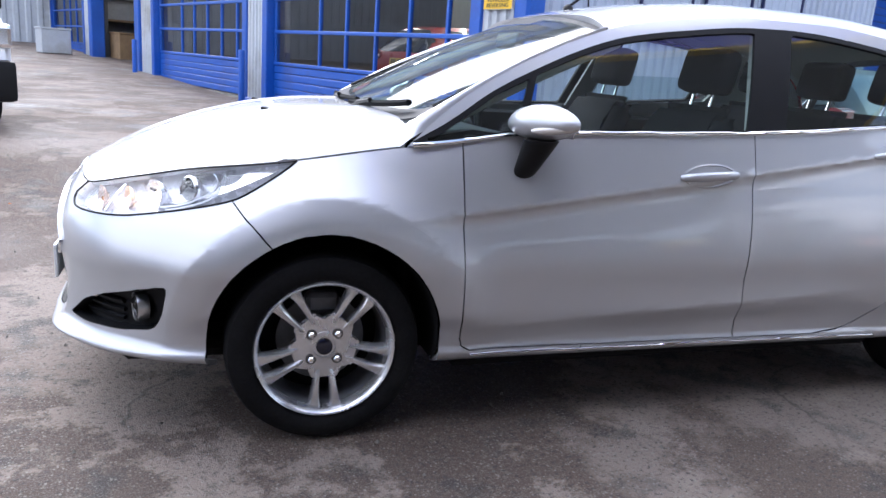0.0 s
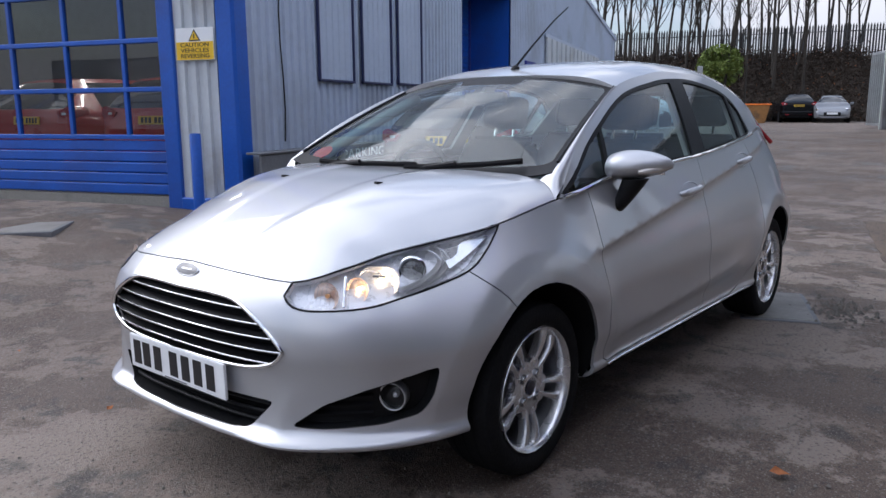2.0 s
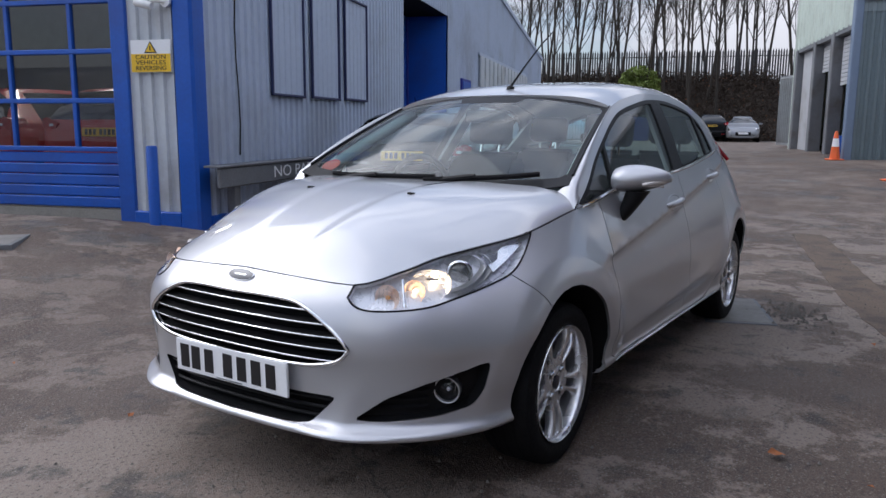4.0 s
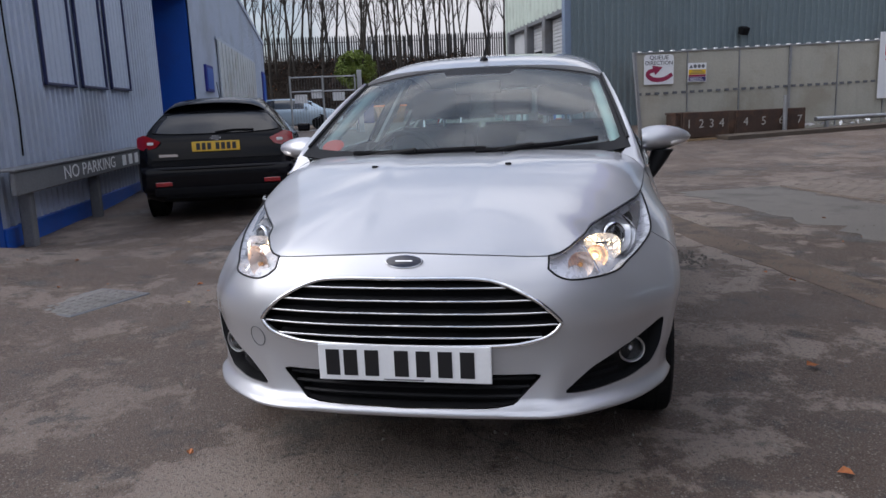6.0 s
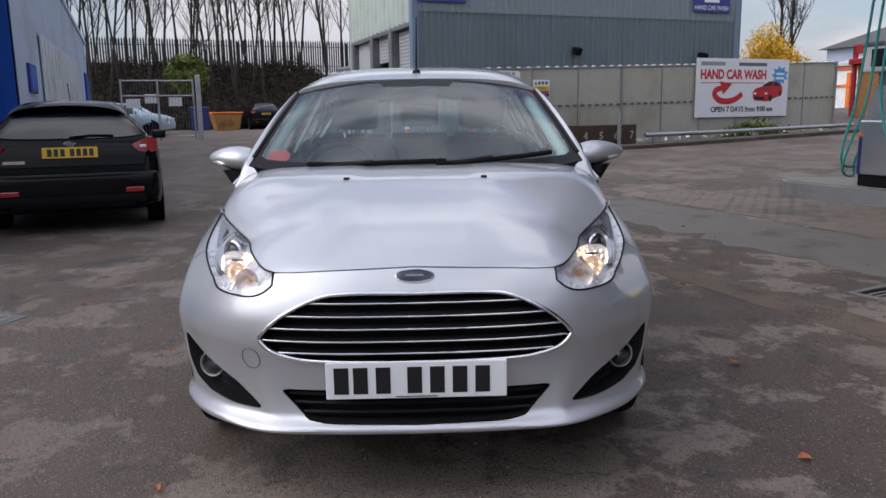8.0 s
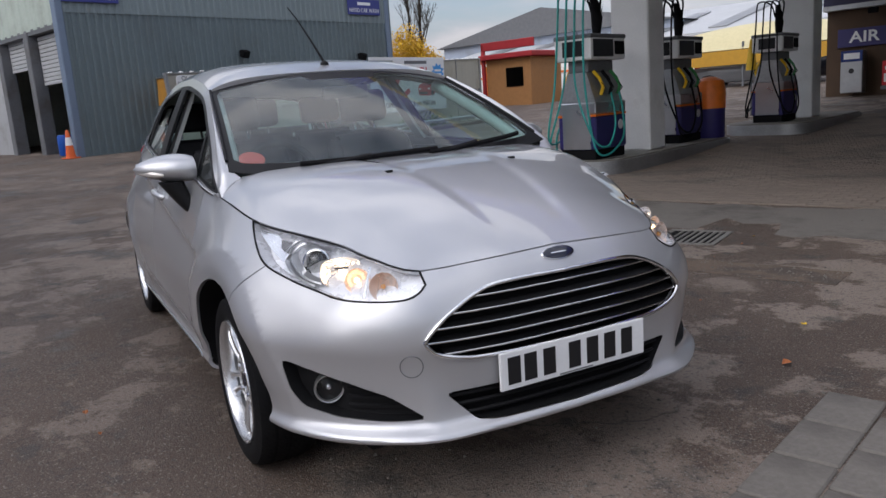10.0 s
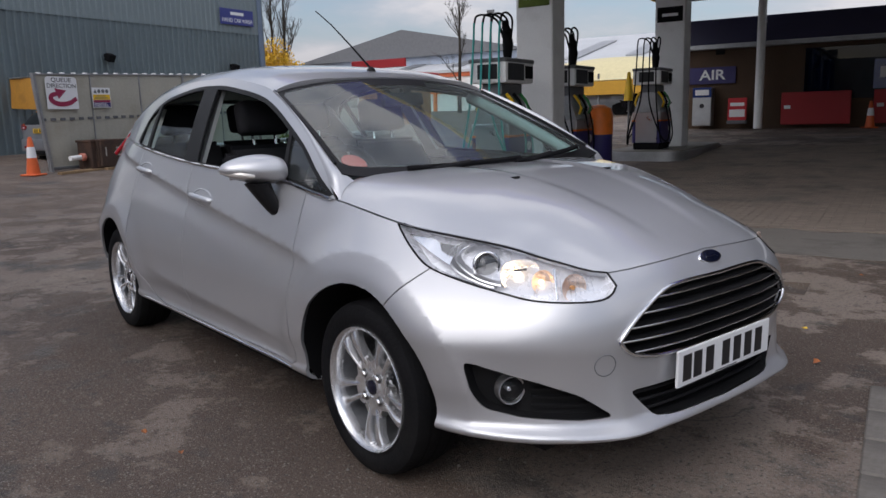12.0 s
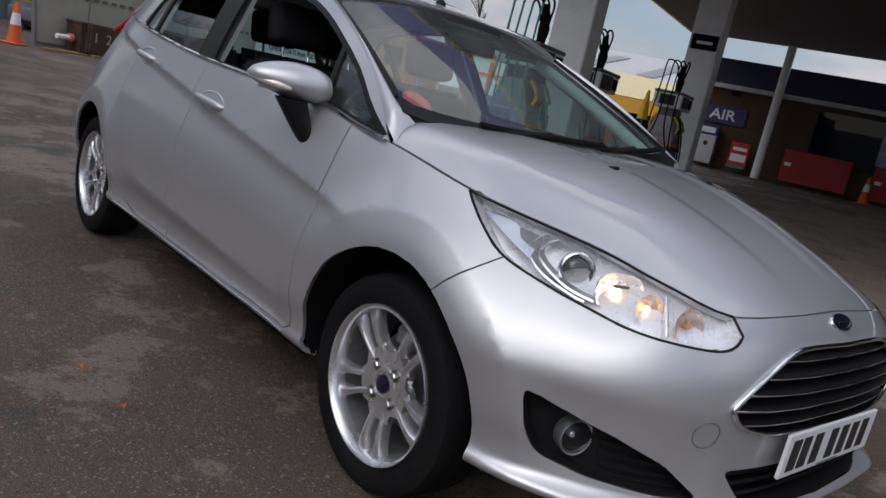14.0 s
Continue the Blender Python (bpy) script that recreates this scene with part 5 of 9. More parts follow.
def fuel_pump(u, v, z, turn, hose="teal", size=1.13, group="fuel pumps"):
    """Operated from both long sides, which face local -x and +x; hoses hang from an arched mast."""
    ob = root("fuel_pump", YARD @ pose(u, v, z, 0, 0, turn) @ Matrix.Diagonal((size, size, size, 1)), "grey and purple fuel pump with looping %s hoses" % ("teal" if hose == "teal" else "black"), "fuel pump", group)
    part("plinth", box(-0.25, 0.25, -0.36, 0.36, 0.0, 0.13, 0.015), "matt", ob)
    part("purple_panel", box(-0.27, 0.27, -0.37, 0.37, 0.12, 0.53, 0.02), "purple", ob)
    part("orange_line", box(-0.273, 0.273, -0.373, 0.373, 0.525, 0.55, 0.004), "orange", ob)
    part("grey_panel", box(-0.27, 0.27, -0.37, 0.37, 0.55, 0.70, 0.015), "satin", ob)
    for sy in (-1, 1):
        part("end_cover", box(-0.2, 0.2, min(0.37 * sy, 0.385 * sy), max(0.37 * sy, 0.385 * sy), 0.13, 0.69, 0.006), "satin", ob, "brushed steel end cover")
    part("nozzle_bay", prism([(-0.25, 0.70), (0.25, 0.70), (0.13, 1.06), (-0.13, 1.06)], -0.34, 0.34, "y", 0.01), "steel", ob, "grey sloping nozzle bay")
    part("neck", box(-0.14, 0.14, -0.30, 0.30, 1.06, 1.20, 0.01), "steel_dark", ob)
    head = part("display_head", box(-0.26, 0.26, -0.41, 0.41, 1.20, 1.50, 0.03, seg=2), "white", ob, "pale grey display head")
    part("head_lid", box(-0.27, 0.27, -0.42, 0.42, 1.45, 1.505, 0.015), "steel_dark", head)
    for sx in (-1, 1):
        x0, x1 = sorted((0.26 * sx, 0.268 * sx))
        part("display", box(x0, x1, -0.10, 0.36, 1.235, 1.44, 0.002), "ink", head, "dark display")
        part("price_window", box(x0, x1, -0.37, -0.14, 1.26, 1.42, 0.002), "matt", head)
        for i in range(3):
            y = -0.22 + 0.2 * i
            nz = part("nozzle", tube([(0.24 * sx, y, 0.78), (0.275 * sx, y, 0.88), (0.235 * sx, y + 0.02, 0.98), (0.17 * sx, y + 0.05, 1.07)], 0.022, 8), ("nozzle_green", "matt", "yellow")[i], ob, smooth=40)
            part("nozzle_guard", tube([(0.262 * sx, y - 0.03, 0.82), (0.31 * sx, y, 0.86), (0.27 * sx, y + 0.03, 0.93)], 0.007, 6), "matt", nz, smooth=40)
    for sy in (-1, 1):
        y0, y1 = sorted((0.41 * sy, 0.418 * sy))
        part("display", box(-0.14, 0.14, y0, y1, 1.25, 1.43, 0.002), "ink", head, "dark display")
    mast = part("hose_mast", tube([(0.0, -0.16, 1.50), (0.0, -0.18, 1.72), (0.0, -0.15, 1.88), (0.0, -0.08, 1.99)], 0.06, 10, radii=[0.05, 0.075, 0.06, 0.035]), "matt", ob, "black hose mast", smooth=40)
    for i in range(4):
        x = -0.15 + 0.1 * i
        part("mast_arm", tube(curve([(x * 0.4, -0.16, 1.8), (x * 0.7, -0.1, 2.0), (x, 0.12, 2.06), (x * 1.2, 0.33, 2.03), (x * 1.2, 0.40, 1.92)], 4), 0.014, 6), "matt", mast, smooth=50)
        sx = -1 if i < 2 else 1
        low = (0.06, 0.16, 0.10, 0.2)[i]
        yb = -0.22 + 0.2 * (i % 3)
        pts = curve([(x * 1.2, 0.40, 1.94), (x * 1.2, 0.44, 1.6), (x * 1.3 + 0.02 * sx, 0.50, 0.9), (0.30 * sx, 0.46 + 0.03 * i, low + 0.12), (0.37 * sx, 0.28, low), (0.36 * sx, yb + 0.1, low + 0.18), (0.31 * sx, yb, 0.55), (0.262 * sx, yb, 0.80)], 6)
        part("hose", tube(pts, 0.0135, 6), hose, ob, smooth=50)
    for sx in (-1, 1):
        part("round_label", lathe([(0, -0.004), (0.06, -0.004), (0.06, 0.004), (0, 0.004)], 16, "x"), "sign_white", ob, m=pose(0.271 * sx, -0.22, 0.40))
    return ob


fuel_pump(2.72, -7.1, TOP1, 0)
fuel_pump(2.72, -9.7, TOP1, 0, "matt")
fuel_pump(2.0, -12.35, TOP2, 0, "matt", 1.05)


def canopy_column(u, v, z, w, d):
    ob = root("canopy_column", YARD @ pose(u, v, z), "square white painted canopy column", "column", "canopy columns")
    part("shaft", box(-w / 2, w / 2, -d / 2, d / 2, 0, 4.3 - z, 0.02), "white", ob)
    part("notice", box(-0.2, 0.2, -d / 2 - 0.015, -d / 2, 2.55, 2.85, 0.003), "steel_dark", ob)
    part("notice", box(-0.26, 0.26, d / 2, d / 2 + 0.015, 2.55, 2.85, 0.003), "green_leaf" if v > -10 else "matt", ob)
    part("notice_bar", box(-0.16, 0.16, d / 2 + 0.015, d / 2 + 0.018, 2.66, 2.72, 0.0), "sign_white", ob)


canopy_column(2.68, -8.4, TOP1, 0.62, 0.5)
canopy_column(1.92, -13.5, TOP2, 0.62, 0.5)


def bin_and_cone():
    ob = root("forecourt_bin", YARD @ pose(2.47, -10.55, TOP1, 0, 0, 10), "orange and purple forecourt litter bin", "bin")
    part("body", lathe([(0, 0), (0.24, 0), (0.25, 0.03), (0.25, 0.5), (0, 0.5)], 20, "z"), "purple", ob, smooth=40)
    part("hood", lathe([(0.26, 0.5), (0.26, 0.85), (0.22, 0.97), (0.1, 1.03), (0, 1.04)], 20, "z"), "orange", ob, smooth=40)
    part("mouth", box(-0.12, 0.12, -0.02, 0.02, -0.06, 0.06, 0.02), "matt", ob, m=pose(-0.1, -0.24, 0.72))
    ob = root("floor_cone", YARD @ pose(2.75, -13.2, rise(2.7, -13) + 0.25), "folding bright yellow wet-floor cone", "warning cone")
    part("board", lathe([(0.11, 0.9), (0.075, 1.2), (0.03, 1.5), (0, 1.5)], 14, "z"), "yellow", ob, smooth=40)
    part("stand", lathe([(0.02, 0), (0.02, 0.9)], 8, "z"), "steel_dark", ob)


bin_and_cone()
structure("canopy", box(-26, 4.2, -21.1, -3.15, 4.3, 5.0), material("canopy_soffit", (0.12, 0.112, 0.11), 0.7, 0, 0.1), "dark flat canopy over the pumps", category="canopy")
for _i, (_a, _b, _c, _d) in enumerate(((-26.1, 4.3, -3.15, -3.05), (4.2, 4.3, -21.2, -3.16), (-26.1, 4.3, -21.2, -21.1))):
    structure("trim_canopy_%d" % (_i + 1), box(_a, _b, _c, _d, 4.36, 5.05), "fascia_blue", "blue fascia round the canopy", category="trim")
    structure("trim_canopy_edge_%d" % (_i + 1), box(_a, _b, _c - 0.01, _d + 0.012, 4.31, 4.355), "yellow", "thin yellow edge under the canopy fascia", category="trim")

SHOP_V = -21.6
SHOP = YARD @ pose(0, SHOP_V, 0, 0, 0, 180)          # local x = -u, local -y towards the pumps
GROUND_SHOP = 0.6
structure("wall_shop", box(-3.75, 14, 0.0, 0.3, 0.3, 3.0), "brick_wall", "brown brick wall of the station shop", m=SHOP)
structure("fascia_shop", box(-3.8, 14, -0.25, 0.3, 3.0, 3.75, 0.02), "fascia_shaded", "purple fascia over the shop front, darkened for canopy shade", m=SHOP, category="fascia")
structure("trim_shop", box(-3.8, 14, -0.27, 0.31, 2.88, 3.02, 0.01), "steel", "grey strip under the shop fascia", m=SHOP, category="trim")
structure("wall_shop_side", box(-3.75, -3.5, 0.3, 8, 0.3, 3.4), "brick_wall", "side wall of the station shop", m=SHOP)
structure("roof_shop", box(-3.75, 14, 0.3, 8, 3.4, 3.6), "steel_dark", "flat roof of the station shop", m=SHOP)
structure("wall_shop_glazing", box(-0.2, 10, -0.06, 0.0, 1.3, 2.75), "dark_glass", "dark glazing of the shop front", m=SHOP, category="window")


def shop_things():
    ob = root("air_sign", SHOP @ pose(-2.77, -0.04, 1.86), "purple sign with white letters AIR", "sign")
    part("board", box(-0.68, 0.68, -0.03, 0, 0, 0.5, 0.006), "purple", ob)
    words("AIR", 0.42, "sign_white", ob, pose(0, -0.033, 0.25), width=0.78, bold=0.008)
    ob = root("air_machine", SHOP @ pose(-2.95, -0.35, GROUND_SHOP), "grey and blue air and water machine by the wall", "machine")
    part("cabinet", box(-0.28, 0.28, -0.2, 0.2, 0, 1.15, 0.02), "steel", ob)
    part("header", box(-0.28, 0.28, -0.21, 0.2, 0.85, 1.15, 0.01), "badge_blue", ob)
    part("label_bar", box(-0.2, 0.2, -0.216, -0.21, 0.92, 1.08), "sign_white", ob)
    part("dial", lathe([(0, -0.01), (0.07, -0.01), (0.07, 0)], 16, "y"), "ink", ob, m=pose(0, -0.2, 0.6))
    ob = root("pavement_sign", SHOP @ pose(-1.95, -0.4, GROUND_SHOP + 0.05), "red and white free-standing board", "sign")
    part("board", box(-0.27, 0.27, -0.03, 0.03, 0.1, 0.76, 0.02), "red", ob)
    part("white_band", box(-0.22, 0.22, -0.036, -0.03, 0.2, 0.42), "sign_white", ob)
    part("foot", box(-0.27, 0.27, -0.15, 0.15, 0, 0.1, 0.02), "steel_dark", ob)
    part("word_bar", box(-0.2, 0.2, -0.036, -0.03, 0.52, 0.62), "sign_white", ob)
    for x0, x1 in ((-0.75, 1.05), (1.6, 3.6), (4.2, 6.2)):
        ob = root("shop_barrier", SHOP @ pose((x0 + x1) / 2, -0.3, GROUND_SHOP), "low red painted barrier along the shop front", "barrier", "red shop barriers")
        w = (x1 - x0) / 2
        part("panel", box(-w, w, -0.05, 0.05, 0, 0.92, 0.012), "skip_red", ob)
        part("label_plate", box(-w + 0.08, -w + 0.25, -0.056, -0.05, 0.45, 0.55), "sign_white", ob)
    ob = root("canopy_post", SHOP @ pose(-1.33, -0.6, GROUND_SHOP - 0.1), "slim white post before the shop", "post")
    part("shaft", tube([(0, 0, 0), (0, 0, 3.8)], 0.12, 16), "white", ob, smooth=40)
    traffic_cone(-1.55, SHOP_V + 0.5)
    ob = root("wall_floodlight", SHOP @ pose(-2.5, -0.3, 2.8), "small floodlight under the shop fascia", "floodlight")
    part("head", box(-0.12, 0.12, -0.15, 0.0, -0.1, 0.05, 0.02), "matt", ob)
    for i in range(3):
        ob = root("shop_poster", SHOP @ pose(1.9 + 1.3 * i, -0.07, 1.55), "blue and white poster in the shop window", "poster", "shop posters")
        part("sheet", box(-0.35, 0.35, -0.01, 0, 0, 0.8), "badge_blue", ob)
        part("print_bar", box(-0.2, 0.2, -0.013, -0.0105, 0.3, 0.6), "sign_white", ob)


shop_things()


def far_warehouse():
    ob = root("far_warehouse", YARD @ pose(0, 0, 0.8), "long pale warehouse with an orange stripe in the distance", "warehouse")
    part("wall", box(6, 40, -47, -46.6, 0, 3.6), "white", ob)
    part("stripe", box(6, 40, -46.6, -46.5, 3.1, 3.55), "orange_red", ob)
    part("stripe", box(20, 40, -46.6, -46.5, 1.9, 2.05), "orange", ob)
    for i in range(7, 16):
        part("pilaster", box(7 + 2.1 * i, 7.25 + 2.1 * i, -46.6, -46.45, 0, 2.9), "orange", ob)
    part("roof", prism([(-46.4, 3.6), (-60, 6.4), (-60, 6.2), (-46.4, 3.4)], 6, 40, "x"), "roof_sheet", ob)
    for i in range(7):
        part("rooflight", prism([(-47.5, 3.86), (-56, 5.62), (-56, 5.68), (-47.5, 3.92)], 8 + 4.6 * i, 9.2 + 4.6 * i, "x"), "steel", ob)
    ob = root("far_hall", YARD @ pose(0, 0, 0.8), "large grey hall far behind the pumps", "warehouse")
    part("wall", box(22, 44, -58, -50, 0, 5.0), "cladding", ob)
    part("roof", prism([(21.5, 5.0), (44.5, 5.0), (33, 7.2)], -58.5, -49.5, "y"), "steel_dark", ob)
    ob = root("yellow_canopy", YARD @ pose(9.8, -33, 0.9), "cream and golden fabric canopy beyond the pumps", "canopy")
    part("fabric", grid(lambda a, b: (-4.4 + 8.8 * a, -2.5 + 4.5 * b, 2.75 - 0.55 * (2 * a - 1) ** 2 - 1.15 * (2 * b - 1) ** 2 * (1 - 0.5 * (2 * a - 1) ** 2)), 18, 10), material("cream_fabric", (0.66, 0.58, 0.34), 0.8, 0, 0.1), ob, "sagging cream fabric", smooth=60)
    part("valance", grid(lambda a, b: (-4.4 + 8.8 * a, 2.02, 0.95 + 0.62 * b), 22, 2), material("golden_fabric", (0.50, 0.27, 0.03), 0.8, 0, 0.12), ob, "golden hanging valance")
    for x in (-4.3, 0.0, 4.3):
        part("post", tube([(x, 1.9, -0.4), (x, 1.9, 1.9)], 0.05, 8), "steel_dark", ob)
    ob = root("kiosk", YARD @ pose(17.7, -25.1, 0.6), "small brown and red kiosk beyond the screen", "kiosk")
    part("wall", box(-1.6, 0.8, -1.5, 0.8, 0, 2.2, 0.02), material("kiosk_brown", (0.36, 0.17, 0.06), 0.6, 0, 0.15), ob)
    part("roof", box(-1.9, 1.0, -1.8, 1.1, 2.2, 2.42, 0.03), "skip_red", ob)
    part("window", box(-1.2, -0.3, 0.8, 0.83, 1.0, 1.8), "dark_glass", ob)
    part("corner_post", box(0.8, 0.95, 0.8, 0.95, 0, 2.9, 0.02), "skip_red", ob)
    part("sign_frame", box(-1.9, 0.95, 0.85, 0.95, 2.6, 2.95, 0.02), "skip_red", ob)
    ob = root("lamp_mast", YARD @ pose(22.0, -44, 0.8), "thin lamp mast against the sky", "mast")
    part("pole", tube([(0, 0, 0), (0, 0, 7.2)], 0.06, 8), "steel_dark", ob)
    part("head", box(-0.25, 0.25, -0.1, 0.1, 7.0, 7.2, 0.02), "steel_dark", ob)


far_warehouse()


def closing_row(name, m, length, h, mat, label):
    """A plain ribbed wall that closes the yard where the camera never looks."""
    structure(name, corrugated(0, length, 0, h, 0.4, 0.04), mat, label, m=m)

# ---- the silver hatchback: nose towards -x, wheels' axles at x = -1.245 and 1.245 ----
AXLE, HUB_Z, ARCH_R = 1.245, 0.29, 0.343
_OUT = curve([(-2.045, 0, 0), (-2.036, 0.25, 0), (-1.995, 0.45, 0), (-1.905, 0.6, 0), (-1.77, 0.715, 0), (-1.58, 0.80, 0), (-1.4, 0.842, 0), (-1.1, 0.856, 0), (-0.7, 0.855, 0),
              (0, 0.858, 0), (0.6, 0.862, 0), (1.1, 0.862, 0), (1.4, 0.845, 0), (1.64, 0.795, 0), (1.80, 0.68, 0), (1.875, 0.45, 0), (1.895, 0, 0)], 12)
_LEN = [0.0]
for _a, _b in zip(_OUT, _OUT[1:]):
    _LEN.append(_LEN[-1] + (_b - _a).length)
S_MAX = _LEN[-1]
_XY = np.array([(p.x, p.y) for p in _OUT])
_LA = np.array(_LEN)


def outline_at(s):
    """Point and outward normal of the widest outline, s metres from the nose."""
    s = min(max(s, 0.0), S_MAX)
    x, y = float(np.interp(s, _LA, _XY[:, 0])), float(np.interp(s, _LA, _XY[:, 1]))
    e = 0.03
    dx = float(np.interp(s + e, _LA, _XY[:, 0]) - np.interp(s - e, _LA, _XY[:, 0]))
    dy = float(np.interp(s + e, _LA, _XY[:, 1]) - np.interp(s - e, _LA, _XY[:, 1]))
    if s < e:
        dx, dy = 0.0, 1.0
    if s > S_MAX - e:
        dx, dy = 0.0, -1.0
    k = math.hypot(dx, dy)
    return x, y, -dy / k, dx / k


def s_of(x, y=None):
    """How far along the outline the point nearest to (x, y) lies; y left out: on the side, at that x."""
    if y is None:
        i0 = int(np.argmax(_XY[:, 1] > 0.55))
        i1 = len(_XY) - int(np.argmax(_XY[::-1, 1] > 0.45))
        return float(np.interp(x, _XY[i0:i1, 0], _LA[i0:i1]))
    return float(_LA[int(np.argmin((_XY[:, 0] - x) ** 2 + (_XY[:, 1] - y) ** 2))])


S_LAMP, S_QW = s_of(-1.99, 0.435), s_of(-1.012)
belt = spline((-1.05, -0.9, -0.66, 0.2, 0.95, 1.2, 1.6, 1.9), (0.888, 0.905, 0.94, 0.975, 1.03, 1.052, 1.08, 1.09))
_half = spline((-1.1, -0.85, -0.5, 0.3, 0.8, 1.2, 1.5, 1.75), (0.708, 0.735, 0.752, 0.758, 0.75, 0.725, 0.68, 0.61))


def side_y(x, z):
    """Half width of the glasshouse."""
    return _half(x) - 0.44 * (z - 0.95) - 0.11 * max(0, z - 1.0) ** 2 * 2.2


top_z = spline([0, s_of(-2.036, 0.25), S_LAMP, s_of(-1.905, 0.6), s_of(-1.77), s_of(-1.58), s_of(-1.4), s_of(-1.31), s_of(-1.05), s_of(-0.9)],
               [0.735, 0.7265, 0.718, 0.748, 0.775, 0.805, 0.828, 0.842, 0.885, 0.903])
top_in = spline([0, s_of(-2.036, 0.25), S_LAMP, s_of(-1.905, 0.6), s_of(-1.77), s_of(-1.58), s_of(-1.4), s_of(-1.31), s_of(-1.012)],
                [0.082, 0.081, 0.085, 0.15, 0.20, 0.18, 0.15, 0.138, 0.118])


def rim_z(s):
    x = outline_at(s)[0]
    if s > S_QW + 0.12 and x < 1.85:
        return belt(x) - 0.15 * step(1.42, 1.84, x)
    if s > S_QW + 0.12:
        return 0.935
    return top_z(s)


def rim_in(s):
    x, y, nx, ny = outline_at(s)
    if s <= S_QW:
        return top_in(s)
    a = max(0.02, y - side_y(min(x, 1.7), belt(x)) - 0.004)
    a += (0.13 - a) * step(1.42, 1.80, x)
    return top_in(S_QW) + (a - top_in(S_QW)) * step(S_QW, S_QW + 0.18, s)


nose_low = spline((0.20, 0.222, 0.238, 0.252, 0.262, 0.270, 0.276, 0.292, 0.306, 0.36, 0.45, 0.52), (0.16, 0.10, 0.05, 0.008, -0.014, -0.019, -0.018, 0.003, 0.014, 0.020, 0.012, 0.0))
side_low = spline((0.20, 0.225, 0.24, 0.255, 0.272, 0.292, 0.33, 0.40, 0.50, 0.56), (0.16, 0.09, 0.045, 0.030, 0.026, 0.034, 0.032, 0.015, 0.008, 0.004))


def shoulder_z(x):
    return 0.703 + 0.134 * (x + 0.85)


def sill_crease_z(x):
    return 0.350 + 0.062 * (x + 0.8)


def body_point(s, z):
    """The painted lower body: s along the outline from the nose, z height."""
    x, y, nx, ny = outline_at(s)
    zt = rim_z(s)
    side = step(-1.9, -1.35, x)
    low = nose_low(z) * (1 - side) + side_low(z) * side
    r = max(0.0, min(1.0, (z - 0.52) / (zt - 0.52)))
    p = 2.6 * (1 - step(-2.0, -1.75, x)) + 1.7 * step(-2.0, -1.75, x)
    inset = low * (1 - r) + rim_in(s) * r ** p
    # the splitter's corners and the blades that run up from them
    inset -= 0.014 * math.exp(-((y - 0.43) / 0.10) ** 2) * math.exp(-((z - 0.268) / 0.022) ** 2)
    inset -= 0.012 * math.exp(-((y - 0.43 - 0.25 * (z - 0.3)) / 0.03) ** 2) * step(0.27, 0.30, z) * (1 - step(0.36, 0.45, z)) * (1 - side)
    # shoulder crease along the doors: a sharp edge over a hollow that runs out downwards
    f = step(-1.10, -0.80, x) * (1 - step(1.25, 1.60, x))
    a = z - shoulder_z(x)
    if f > 0:
        if a <= 0:
            inset += f * 0.026 * (1 - math.exp(a / 0.030)) * math.exp(a / 0.085)
        inset -= f * 0.0045 * math.exp(-abs(a) / 0.03)
    # lower crease rising from the sill: the panel turns under below it
    g = step(-0.86, -0.70, x) * (1 - step(0.45, 0.75, x))
    if g > 0:
        c = z - sill_crease_z(x)
        inset -= g * (0.011 * math.exp(-c / 0.045) if c > 0 else 0.011 * max(0.0, 1 + c / 0.06))
    # wheel arches: a flat flare with a clear outer edge
    for ax, edge, amt in ((-AXLE, 0.455, 0.021), (AXLE, 0.43, 0.016)):
        d = math.hypot(x - ax, z - HUB_Z)
        if z > HUB_Z - 0.12 and d < edge + 0.13:
            k = 1.0 if d < edge else (1 - (d - edge) / 0.13) ** 2
            inset -= amt * k * step(HUB_Z - 0.12, HUB_Z + 0.12, z) * (1 - 0.4 * step(0.40, 0.343, d))
    return Vector((x - nx * inset, y - ny * inset, z))


def windscreen_point(a, h):
    """a: 0 middle to 1 at the pillar; h: 0 cowl to 1 roof."""
    base = Vector((-1.075 + 0.095 * a ** 2.2, 0.69 * a, 0.938 + 0.036 * a ** 4))
    top = Vector((-0.33 + 0.02 * a ** 2, 0.580 * a, 1.338 - 0.058 * a ** 2.2))
    p = base.lerp(top, h)
    bulge = 0.026 * math.sin(math.pi * min(1, h)) * (1 - 0.6 * a * a)
    return p + Vector((-0.5, 0, 0.86)) * bulge


cantrail = spline((-1.012, -0.89, -0.75, -0.63, -0.4, -0.25, 0.0, 0.3, 0.6, 0.9, 1.2, 1.45, 1.62), (0.893, 1.0, 1.092, 1.155, 1.252, 1.298, 1.338, 1.366, 1.366, 1.34, 1.275, 1.20, 1.135))
roof_mid = spline((-0.33, -0.15, 0.0, 0.35, 0.7, 1.1, 1.45, 1.62), (1.341, 1.387, 1.410, 1.436, 1.437, 1.41, 1.355, 1.32))


def glass_side_point(x, z):
    return Vector((x, side_y(x, z), z))


def roof_point(x, a):
    zc, zm = cantrail(x), roof_mid(x)
    ye = side_y(x, zc)
    return Vector((x, ye * a, zm + (zc - zm) * (0.35 * a ** 2.2 + 0.65 * a ** 7)))


